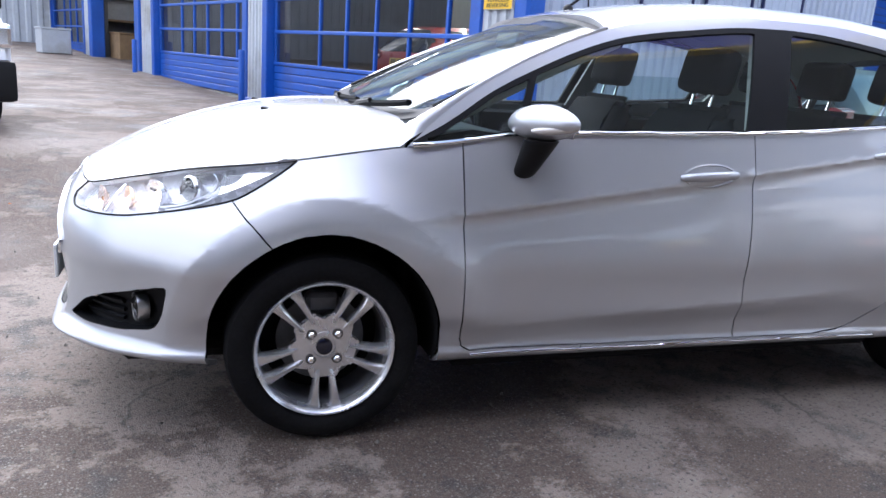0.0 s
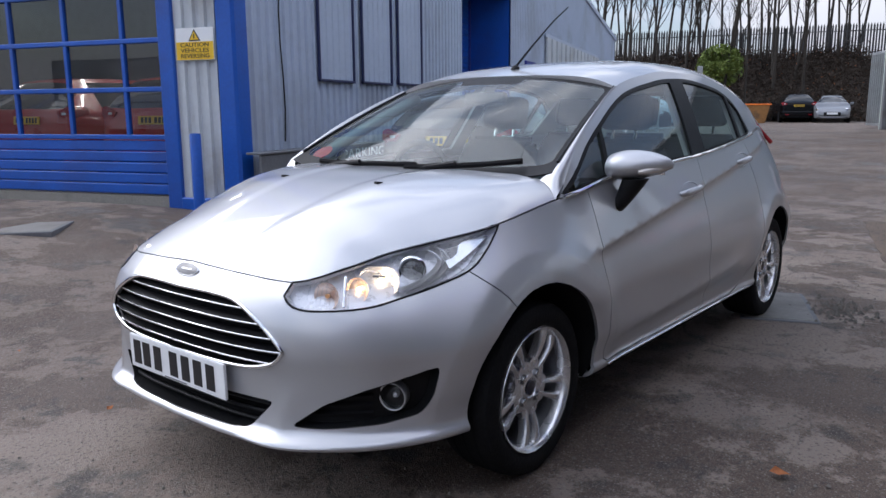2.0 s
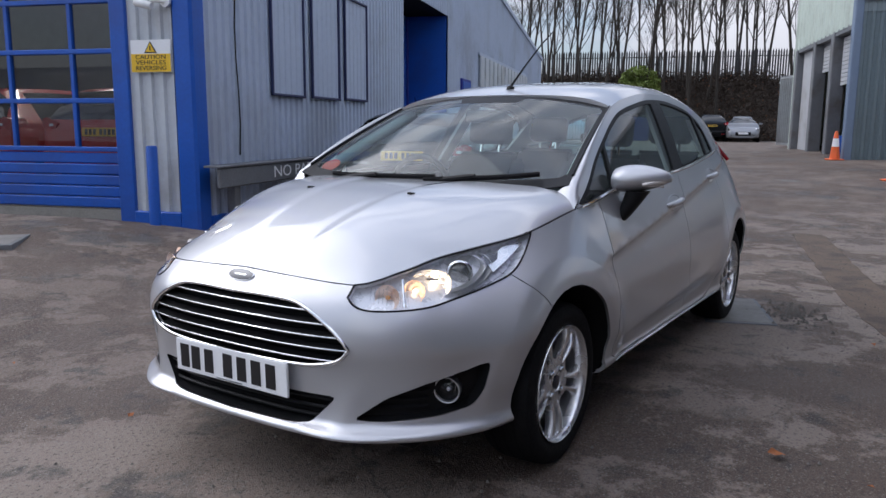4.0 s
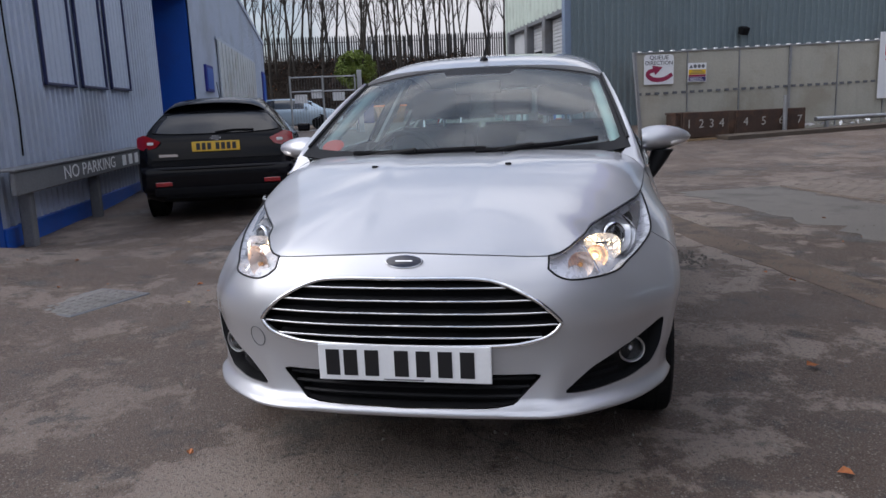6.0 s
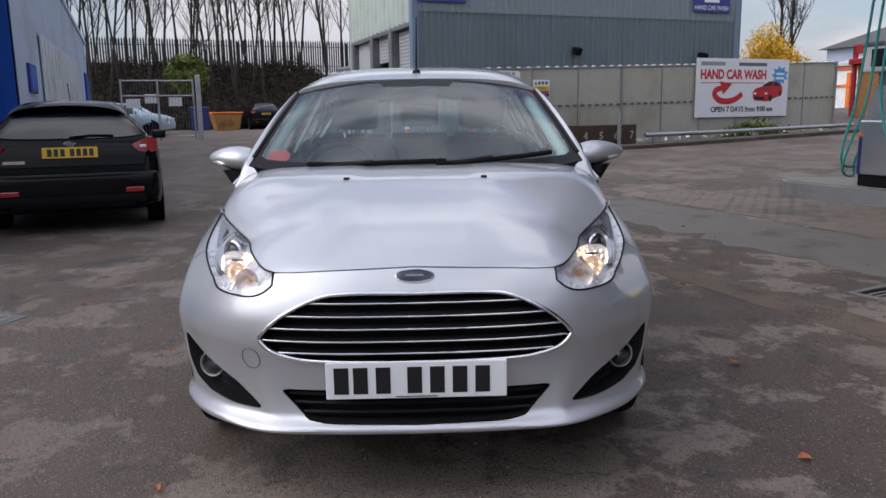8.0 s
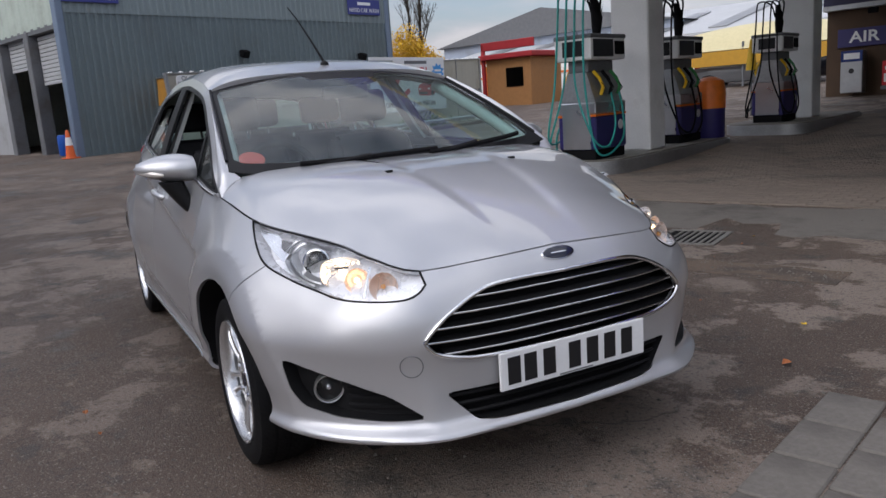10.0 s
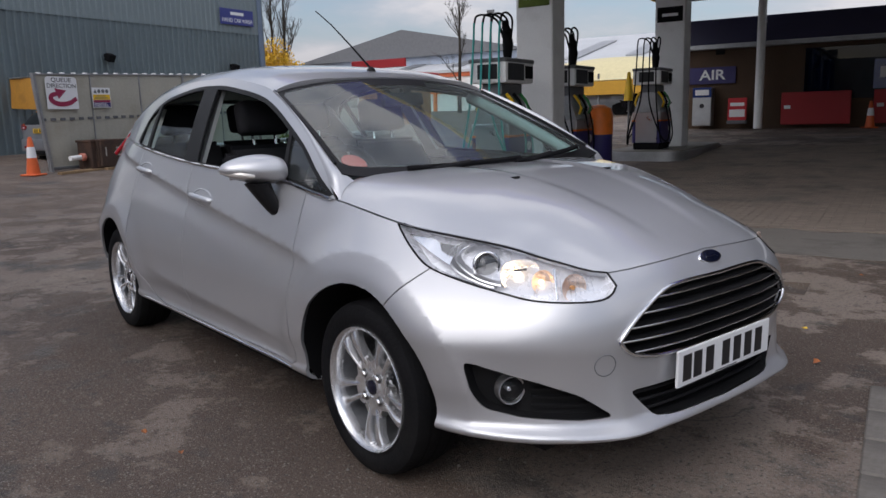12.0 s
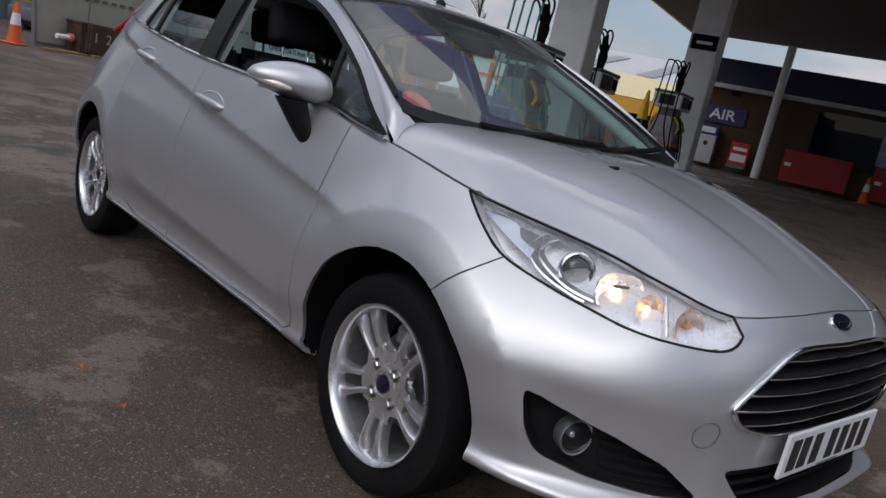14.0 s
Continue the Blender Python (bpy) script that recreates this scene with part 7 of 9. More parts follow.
def headlamp_inside(lens, sgn):
    """Projector in a bright ring, lit reflector, ribbed indicator and bright inner trim."""
    def turn(aim):
        return Vector(aim).normalized().to_track_quat("Y", "Z").to_matrix().to_4x4()

    def set_in(x, y, z, t):
        s = s_of(x, y)
        px, py, nx, ny = outline_at(s)
        z = min(z, rim_z(s) - 0.016 - 0.2 * t)
        p = body_point(s, z)
        return Vector((p.x - nx * t, (p.y - ny * t) * sgn, z))
    # projector: round lens in a bright ring, on a swept bright shelf
    q = turn((-0.80, 0.55 * sgn, 0.10))
    c1 = set_in(-1.690, 0.755, 0.726, 0.034)
    part("projector_ring", lathe([(0.040, -0.022), (0.044, -0.004), (0.043, 0.003), (0.038, 0.005), (0.033, -0.004)], 28, "y"), "chrome", lens, "bright projector ring", smooth=60, m=Matrix.Translation(c1) @ q)
    part("projector_core", lathe([(0.036, -0.012), (0.030, -0.02), (0.0, -0.022)], 24, "y"), "fog_dark", lens, smooth=60, m=Matrix.Translation(c1) @ q)
    p = part("projector_lens", lathe([(0.033, -0.010), (0.032, -0.001), (0.025, 0.008), (0.012, 0.013), (0, 0.014)], 24, "y"), "pane", lens, "clear round projector lens", smooth=60, m=Matrix.Translation(c1) @ q)
    p.visible_shadow = False
    # lit main reflector: a faceted square-ish cup
    q = turn((-0.92, 0.34 * sgn, 0.10))
    c2 = set_in(-1.800, 0.690, 0.706, 0.034)
    cup = bmesh.new()
    rings = []
    for k, (r, d) in enumerate(((0.052, 0.004), (0.049, -0.006), (0.040, -0.018), (0.028, -0.028), (0.012, -0.034))):
        rings.append([cup.verts.new((1.18 * r * math.copysign(abs(math.cos(t)) ** 0.7, math.cos(t)), d + 0.0018 * ((i + k) % 2), 0.82 * r * math.copysign(abs(math.sin(t)) ** 0.7, math.sin(t)))) for i, t in enumerate(np.linspace(0, 2 * math.pi, 29)[:-1])])
    for u, w in zip(rings, rings[1:]):
        for k in range(28):
            cup.faces.new((u[k], u[(k + 1) % 28], w[(k + 1) % 28], w[k]))
    cup.faces.new(rings[-1])
    part("main_reflector", cup, "reflector", lens, "faceted bright reflector", m=Matrix.Translation(c2) @ q)
    part("lit_bulb", lathe([(0, 0.002), (0.007, -0.001), (0.010, -0.010), (0.007, -0.024), (0, -0.028)], 14, "y"), "bulb", lens, "glowing warm headlight bulb", smooth=60, m=Matrix.Translation(c2) @ q)
    part("bulb_shade", box(-0.020, 0.020, 0.0, 0.010, -0.003, 0.004, 0.002), "fog_dark", lens, m=Matrix.Translation(c2 + Vector((0, 0, 0.013))) @ q)
    # side lamp and a peach indicator bowl at the inner end
    c4 = set_in(-1.872, 0.622, 0.692, 0.026)
    q = turn((-0.95, 0.3 * sgn, 0.1))
    part("side_lamp_cup", lathe([(0.036, 0.002), (0.031, -0.008), (0.016, -0.018), (0, -0.020)], 14, "y"), "peach", lens, smooth=10, m=Matrix.Translation(c4) @ q)
    part("side_lamp_bulb", lathe([(0, 0.0), (0.007, -0.003), (0.008, -0.010), (0, -0.018)], 12, "y"), "drl", lens, "glowing side lamp bulb", smooth=60, m=Matrix.Translation(c4) @ q)
    c3 = set_in(-1.930, 0.545, 0.681, 0.020)
    part("indicator_reflector", lathe([(0.040, 0.002), (0.033, -0.008), (0.015, -0.018), (0, -0.019)], 16, "y"), "peach", lens, "peach-tinted indicator reflector", smooth=60, m=Matrix.Translation(c3) @ q)
    part("indicator_bulb", lathe([(0, 0.0), (0.007, -0.002), (0.008, -0.012), (0, -0.018)], 12, "y"), "amber", lens, "pale amber indicator bulb", smooth=60, m=Matrix.Translation(c3) @ q)
    for k in range(9):
        a = set_in(-1.895 - 0.0075 * k, 0.605 - 0.014 * k, 0.652 + 0.003 * k, 0.007)
        b = set_in(-1.895 - 0.0075 * k, 0.605 - 0.014 * k, 0.700 + 0.001 * k, 0.007)
        part("lens_rib", tube([a, b], 0.0018, 5), "lens", lens).visible_shadow = False
    part("indicator_divider", tube([set_in(-1.897, 0.598, z, 0.014) for z in (0.655, 0.68, 0.705, 0.725)], 0.004, 6), "chrome", lens, smooth=60)
    # faceted bright bands round the projector, a dark slot, and a pale plate that fills the outer corner
    def band(ks, depth, back, mat, name, label=""):
        bm = bmesh.new()
        prev = None
        for p in curve([(x, z, 0) for x, z in ks], 3):
            q = [bm.verts.new(set_in(p.x, None, p.y + dz, t)) for dz, t in ((0.0, back), (0.0, depth), (0.005, depth - 0.002), (0.007, back))]
            if prev:
                for i in range(3):
                    bm.faces.new((prev[i], prev[i + 1], q[i + 1], q[i]))
            prev = q
        part(name, bm, mat, lens, label, smooth=25)
    band([(-1.76, 0.678), (-1.72, 0.684), (-1.67, 0.698), (-1.605, 0.733), (-1.603, 0.762), (-1.64, 0.780), (-1.72, 0.775)], 0.017, 0.040, "satin", "projector_frame", "bright angular frame round the projector")
    band([(-1.74, 0.673), (-1.71, 0.678), (-1.63, 0.702), (-1.575, 0.738), (-1.577, 0.770), (-1.60, 0.788)], 0.018, 0.040, "satin", "outer_frame")
    slot = bmesh.new()
    slot.faces.new([slot.verts.new(set_in(x, None, z, 0.018)) for x, z in ((-1.592, 0.747), (-1.545, 0.757), (-1.520, 0.785), (-1.588, 0.776))])
    part("dark_slot", slot, "fog_dark", lens)
    plate = bmesh.new()
    low, high = [], []
    for x in np.linspace(-1.585, -1.395, 9):
        x = float(x)
        z0 = 0.728 + 0.40 * (x + 1.585)
        z1 = rim_z(s_of(x)) - 0.020
        low.append(plate.verts.new(set_in(x, None, min(z0, z1 - 0.004), 0.014)))
        high.append(plate.verts.new(set_in(x, None, min(z0 + 0.030, z1), 0.021)))
    for i in range(8):
        plate.faces.new((low[i], low[i + 1], high[i + 1], high[i]))
    part("corner_plate", plate, "reflector", lens, "pale bright plate in the lamp's outer corner", smooth=40)


def fog_lamp(parent, c, n):
    q = Matrix.Translation(c) @ n.normalized().to_track_quat("Y", "Z").to_matrix().to_4x4() @ Matrix.Diagonal((0.88, 1, 0.88, 1))
    part("fog_lamp_ring", lathe([(0.046, -0.03), (0.049, -0.002), (0.047, 0.004), (0.043, 0.003), (0.041, -0.006)], 28, "y"), "satin", parent, "thin bright fog lamp ring", smooth=50, m=q)
    part("fog_reflector", lathe([(0.041, -0.006), (0.036, -0.02), (0.022, -0.034), (0.012, -0.036)], 24, "y"), "fog_dark", parent, smooth=30, m=q)
    part("fog_bulb", lathe([(0.012, -0.036), (0.011, -0.016), (0.006, -0.010), (0, -0.009)], 16, "y"), "reflector", parent, smooth=60, m=q)
    p = part("fog_lens", lathe([(0.042, -0.003), (0.03, 0.005), (0, 0.009)], 24, "y"), "lens", parent, smooth=60, m=q)
    p.visible_shadow = False


car_lower_body()


def car_upper_body():
    # bonnet
    part("bonnet", Sheet([i / 48 for i in range(49)], [j / 40 for j in range(41)]).patch(lambda c: True, bonnet_point, both=True, gap=0.0022, flange=0.02), "silver", car, "silver bonnet with two soft ridges", recalc=False)
    # washer jets
    for s in (-1, 1):
        p = Vector((-1.385, 0.247 * s, 0.938))
        jet = part("washer_jet", box(-0.016, 0.016, -0.011, 0.011, 0, 0.013, 0.005, seg=2), "black", car, "small black washer jet", m=Matrix.Translation(p) @ pose(0, 0, 0, 0, 8, 0))
    # windscreen and its black border
    ws = Sheet([i / 22 for i in range(23)], [j / 18 for j in range(19)])
    inner = [(-1, 0.09), (0.92, 0.09), (0.962, 0.12), (0.962, 0.92), (0.93, 0.965), (0.3, 0.965), (0.26, 0.90), (-1, 0.895)]
    inner = [(max(a, 0.0), b) for a, b in inner]
    ws.cut(inner)
    hole = inside_of([(-1, 0.09)] + inner[1:-1] + [(-1, 0.895)])
    g = part("windscreen", ws.patch(hole, windscreen_point, both=True, gap=0, flange=0), "glass", car, "clear windscreen mirroring the sky", recalc=False)
    g.visible_shadow = False
    part("windscreen_border", ws.patch(lambda c: not hole(c), windscreen_point, both=True, gap=0.0, flange=0.006), "black", car, "black windscreen border", recalc=False)
    # cowl under the wipers
    part("cowl", grid(lambda a, b: (lambda p: (p.x - 0.04 * (1 - b) + 0.02, p.y, p.z - 0.03 - 0.012 * (1 - b)))(Vector((windscreen_point(abs(2 * a - 1), 0.03).x, windscreen_point(abs(2 * a - 1), 0.03).y * (1 if a > 0.5 else -1), windscreen_point(abs(2 * a - 1), 0.03).z))), 24, 3), "black", car, smooth=50)
    for pivot, tip, lift_ in (((-1.03, 0.46, 0.935), (-0.96, -0.12, 0.055), 0), ((-1.06, -0.06, 0.94), (-0.93, -0.56, 0.085), 0)):
        wip = part("wiper_arm", bmesh.new(), "black", car, "black windscreen wiper")
        a0 = Vector(pivot) + Vector((0.0, 0, 0.012))

        def on_glass(y, h):
            p = windscreen_point(abs(y) / (0.69 - 0.11 * h), h)
            return Vector((p.x - 0.012, y, p.z + 0.022))
        tipp = on_glass(tip[1], tip[2])
        mid = on_glass((pivot[1] + tip[1]) / 2, tip[2] * 0.62)
        bm = tube([a0, a0.lerp(mid, 0.5) + Vector((-0.01, 0, 0.012)), mid + Vector((-0.006, 0, 0.012))], 0.009, 6)
        bm.to_mesh(wip.data)
        bm.free()
        y0, y1 = pivot[1] - 0.02, tip[1]
        pts = [on_glass(y0 + (y1 - y0) * t, 0.03 + (tip[2] - 0.03) * t) for t in np.linspace(0, 1, 14)]
        part("wiper_blade", tube(pts, 0.011, 6), "matt", wip, smooth=50)
    # roof, pillars
    xs = [-0.322 + (1.62 + 0.322) * i / 44 for i in range(45)]
    rf = Sheet([i / 24 for i in range(25)], xs)
    part("roof", rf.patch(lambda c: True, lambda a, x: roof_point(x, a), both=True, gap=0.002, flange=0.02), "silver", car, "silver roof panel", recalc=False)
    for sgn in (-1, 1):
        bm = bmesh.new()
        prev = None
        n = 26

        def pillar_section(t):
            """Seven points across the pillar, from the side window's edge to the windscreen's."""
            x = -1.012 + (-0.32 + 1.012) * t
            outer = Vector((x, side_y(x, cantrail(x)), cantrail(x)))
            inner_p = windscreen_point(1.0, -0.07 + 1.07 * t ** 0.92)
            mid = outer.lerp(inner_p, 0.5) + Vector((-0.02, 0.012, 0.02))
            return [(1 - k / 6) ** 2 * outer + 2 * (k / 6) * (1 - k / 6) * mid + (k / 6) ** 2 * inner_p for k in range(7)]
        first = pillar_section(0.07)
        # the wing's shoulder runs from the bonnet's corner into the pillar
        lead = []
        for k in range(7):
            p0 = bonnet_point(1.0 - 0.115 * k / 6, 0.985) + Vector((0, 0.001, 0.001))
            lead.append([p0.lerp(first[k], j / 6) + Vector((0, 0.002, 0.003)) * math.sin(math.pi * j / 6) for j in range(6)])
        sections = [[lead[k][j] for k in range(7)] for j in range(6)] + [pillar_section(0.07 + 0.93 * i / n) for i in range(n + 1)]
        for sec in sections:
            q = [bm.verts.new((p.x, p.y * sgn, p.z)) for p in sec]
            if prev:
                for k in range(6):
                    bm.faces.new((prev[k], prev[k + 1], q[k + 1], q[k]))
            prev = q
        part("windscreen_pillar", bm, "silver", car, "silver windscreen pillar", smooth=60)
        # ditch strip between pillar and roof
        pts = [Vector((windscreen_point(1.0, h).x - 0.002, windscreen_point(1.0, h).y * sgn, windscreen_point(1.0, h).z + 0.003)) for h in np.linspace(0.09, 1, 20)]
        part("screen_seal", tube(pts, 0.007, 5), "black", car, smooth=60)
    # side glasshouse
    xs = [-1.02 + 0.03 * i for i in range(90)]
    zs = [0.86 + 0.02 * i for i in range(28)]
    sd = Sheet(xs, zs)
    rail = [(float(x), cantrail(float(x)) + 0.0005) for x in np.linspace(-1.012, 1.62, 100)]
    sd.cut(rail, False)
    base = [(float(x), belt(float(x))) for x in np.linspace(-1.02, 1.66, 90)]
    sd.cut(base, False)
    dlo_top = spline((-1.01, -0.88, -0.75, -0.63, -0.4, -0.25, 0.0, 0.26, 0.45, 0.85, 1.03, 1.12, 1.17), (0.9, 0.972, 1.058, 1.12, 1.217, 1.262, 1.303, 1.331, 1.336, 1.302, 1.255, 1.19, 1.062))
    dlo = [(float(x), dlo_top(float(x))) for x in np.linspace(-1.0, 1.17, 60)]
    dlo = dlo + [(1.16, belt(1.16) + 0.008)] + [(float(x), belt(float(x)) + 0.006) for x in np.linspace(1.1, -0.98, 40)]
    sd.cut(dlo)
    in_dlo = inside_of(dlo)

    def shrink(poly):
        sd.cut(poly)
        return inside_of(poly)

    def win(x0, x1, lean0, lean1, m=0.018):
        """A pane between two leaning uprights, under the window line."""
        low = [(float(x), belt(float(x)) + 0.012) for x in np.linspace(x0, x1, 14)]
        hi = []
        for x in np.linspace(x1 + lean1, x0 + lean0, 26):
            z = dlo_top(float(x)) - m
            hi.append((float(x), max(z, belt(float(x)) + 0.02)))
        return soften(low + hi, 0.012, 2)
    w_q = shrink(win(-0.955, -0.672, 0.0, 0.055))
    w_f = shrink(win(-0.645, 0.175, 0.055, 0.10))
    w_r = shrink(win(0.335, 0.915, 0.10, 0.06))
    w_t = shrink(win(0.955, 1.13, 0.055, -0.01))

    def kind(c):
        if c.y > cantrail(c.x) or c.y < belt(c.x) or c.x < -1.01:
            return None
        for k, f in (("q", w_q), ("f", w_f), ("r", w_r), ("t", w_t)):
            if f(c):
                return k
        return "black" if in_dlo(c) else "frame"

    lift = glass_side_point
    glass_lift = lambda x, z: glass_side_point(x, z) - Vector((0, 0.008, 0))
    for sgn in (-1, 1):
        part("window_frame", sd.patch(lambda c: kind(c) == "frame", lift, gap=0, flange=0.01, sign=sgn), "silver", car, "silver body edge above the windows", recalc=False)
        part("window_surround", sd.patch(lambda c: kind(c) == "black", lift, gap=0, flange=0.012, sign=sgn), "black", car, "black window surround and door pillars", recalc=False)
        for k, nm in (("q", "front_quarter_glass"), ("f", "front_door_glass"), ("r", "rear_door_glass"), ("t", "rear_quarter_glass")):
            if sgn > 0 and k == "f":
                continue                     # wound right down
            top = 1.14 if sgn > 0 and k == "r" else 9
            if top < 9:
                sd.cut([(0.3, top - 0.01), (1.2, top + 0.02)], False)
            g = part(nm, sd.patch(lambda c, k=k, top=top: kind(c) == k and c.y < top + 0.0333 * (c.x - 0.6), glass_lift, gap=0.0, flange=0, sign=sgn), "glass", car, "half-open side window" if top < 9 else "", recalc=False)
            g.data.materials[0] = M["side_glass"]
            g.visible_shadow = False
        pts = [Vector((float(x), (side_y(float(x), belt(float(x))) + 0.008) * sgn, belt(float(x)) + 0.003)) for x in np.linspace(-1.0, 1.18, 60)]
        part("belt_strip", tube(pts, 0.0075, 6), "chrome", car, "chrome strip along the window line", smooth=60)
        door_mirror(sgn)
        pts = [body_point(s_of(float(x)), 0.262) for x in np.linspace(-0.80, 0.80, 24)]
        part("sill_strip", tube([(p.x, (p.y + 0.002) * sgn, p.z) for p in pts], 0.0045, 6), "chrome", car, "bright strip along the sill", smooth=60)
        # shoulder between the rear quarter and the roof pillar
        bm = bmesh.new()
        prev = None
        for x in np.linspace(1.10, 1.66, 16):
            x = float(x)
            s = s_of(x)
            a = body_point(s, rim_z(s) - 0.004)
            b = glass_side_point(min(x, 1.625), belt(x) + 0.012) + Vector((0, 0.003, 0))
            q = []
            for k in range(6):
                w = k / 5
                p = a.lerp(b, w) + Vector((0, 0, 0.014)) * math.sin(math.pi * w)
                q.append(bm.verts.new((p.x, p.y * sgn, p.z)))
            if prev:
                for k in range(5):
                    bm.faces.new((prev[k], prev[k + 1], q[k + 1], q[k]))
            prev = q
        part("rear_shoulder", bm, "silver", car, smooth=60)
        pts = curve([(1.47, (side_y(1.47, 1.19) - 0.004) * sgn, 1.18), (1.55, 0.585 * sgn, 1.115), (1.615, 0.62 * sgn, 1.045), (1.66, 0.66 * sgn, 0.985)], 5)
        part("upper_tail_lamp", tube(pts, 0.02, 10, radii=[0.003 + 0.010 * math.sin(0.5 * math.pi * i / (len(pts) - 1)) for i in range(len(pts))]), "red_lens", car, "red tail lamp climbing the rear pillar", smooth=60)
    # rear: window and tailgate
    def tailgate(a, h):
        top = roof_point(1.62, a)
        s = S_MAX - (S_MAX - s_of(1.62)) * a * 0.98
        low = body_point(s, rim_z(s))
        p = top.lerp(low, h)
        return Vector((p.x + 0.03 * math.sin(math.pi * h), p.y, p.z))
    tg = Sheet([i / 16 for i in range(17)], [j / 12 for j in range(13)])
    tg.cut([(0.0, 0.1), (0.86, 0.1), (0.86, 0.86), (0.0, 0.86)])
    hole2 = inside_of([(-1, 0.1), (0.86, 0.1), (0.86, 0.86), (-1, 0.86)])
    part("tailgate", tg.patch(lambda c: not hole2(c), tailgate, both=True, gap=0.001), "silver", car, recalc=False)
    g = part("rear_window", tg.patch(hole2, tailgate, both=True, gap=0, flange=0), "glass", car, recalc=False)
    g.visible_shadow = False
    # aerial
    part("aerial_base", lathe([(0.022, 0), (0.018, 0.012), (0.008, 0.02), (0, 0.022)], 14, "z"), "black", car, smooth=60, m=pose(-0.18, 0, roof_mid(-0.18) - 0.002))
    part("aerial", tube([(-0.18, 0, roof_mid(-0.18) + 0.01), (-0.03, 0, 1.50), (0.16, 0, 1.63), (0.30, 0, 1.71)], 0.005, 6, radii=[0.006, 0.0045, 0.0035, 0.003]), "matt", car, "whip aerial leaning back", smooth=60)


def door_mirror(sgn):
    """A painted shell on a black foot, with an amber repeater."""
    c = Vector((-0.625, 0.865, 0.975))
    bm = bmesh.new()
    n, mrows = 26, 14
    rings = []
    for j in range(mrows + 1):
        t = j / mrows                     # 0 at the door, 1 at the outer tip
        y = c.y - 0.115 + 0.215 * t
        k = max(0.02, math.sin(math.pi * (0.16 + 0.84 * t) ** 0.72) ** 0.55) if t < 1 else 0.02
        up, dn, fr, bk = 0.062 * k, 0.050 * k, 0.095 * k, 0.045 * k
        zc = c.z + 0.014 * t
        xc = c.x + 0.05 * t
        ring = []
        for i in range(n):
            a = 2 * math.pi * i / n
            ca, sa = math.cos(a), math.sin(a)
            ring.append(bm.verts.new((xc - (fr if ca > 0 else bk) * ca, y * sgn, zc + (up if sa > 0 else dn) * sa)))
        rings.append(ring)
    for q, w in zip(rings, rings[1:]):
        for i in range(n):
            bm.faces.new((q[i], q[(i + 1) % n], w[(i + 1) % n], w[i]))
    bm.faces.new(rings[0])
    bm.faces.new(rings[-1])
    under = bm.copy()
    bmesh.ops.bisect_plane(bm, geom=bm.verts[:] + bm.edges[:] + bm.faces[:], plane_co=(0, 0, c.z - 0.022), plane_no=(0.12, 0, -1), clear_outer=True)
    bmesh.ops.bisect_plane(under, geom=under.verts[:] + under.edges[:] + under.faces[:], plane_co=(0, 0, c.z - 0.024), plane_no=(0.12, 0, -1), clear_inner=True)
    mirror = part("door_mirror", bm, "silver", car, "silver door mirror on a black foot", smooth=50)
    part("mirror_base", under, "black", mirror, "black underside of the mirror", smooth=50)
    bm = bmesh.new()
    rings = []
    for t in np.linspace(0, 1, 6):
        cx, cy, cz = -0.66 + 0.03 * t, 0.765 + 0.075 * t ** 0.8, 0.80 + 0.135 * t
        rx, ry = 0.032 + 0.022 * t, 0.022 + 0.026 * t
        rings.append([bm.verts.new((cx + rx * math.cos(a), (cy + ry * math.sin(a)) * sgn, cz)) for a in np.linspace(0, 2 * math.pi, 17)[:-1]])
    for q, w in zip(rings, rings[1:]):
        for i in range(16):
            bm.faces.new((q[i], q[(i + 1) % 16], w[(i + 1) % 16], w[i]))
    bm.faces.new(rings[0])
    bm.faces.new(rings[-1])
    part("mirror_foot", bm, "black", mirror, "black mirror foot", smooth=60)
    pts = [(-0.70 + 0.02 + 0.115 * t ** 1.3, (0.865 + 0.095 * t) * sgn, 0.962 + 0.018 * t) for t in np.linspace(0.05, 0.95, 8)]
    part("repeater", tube(pts, 0.011, 6, radii=[0.006 + 0.008 * math.sin(math.pi * i / 7) for i in range(8)]), "repeater", mirror, "clear side repeater", smooth=60)
    g = part("mirror_glass", box(-0.012, -0.008, -0.055, 0.05, -0.03, 0.034, 0.002), "chrome", mirror, m=pose(-0.565, 0.87 * sgn, 0.977, 0, 0, -6 * sgn))


car_upper_body()


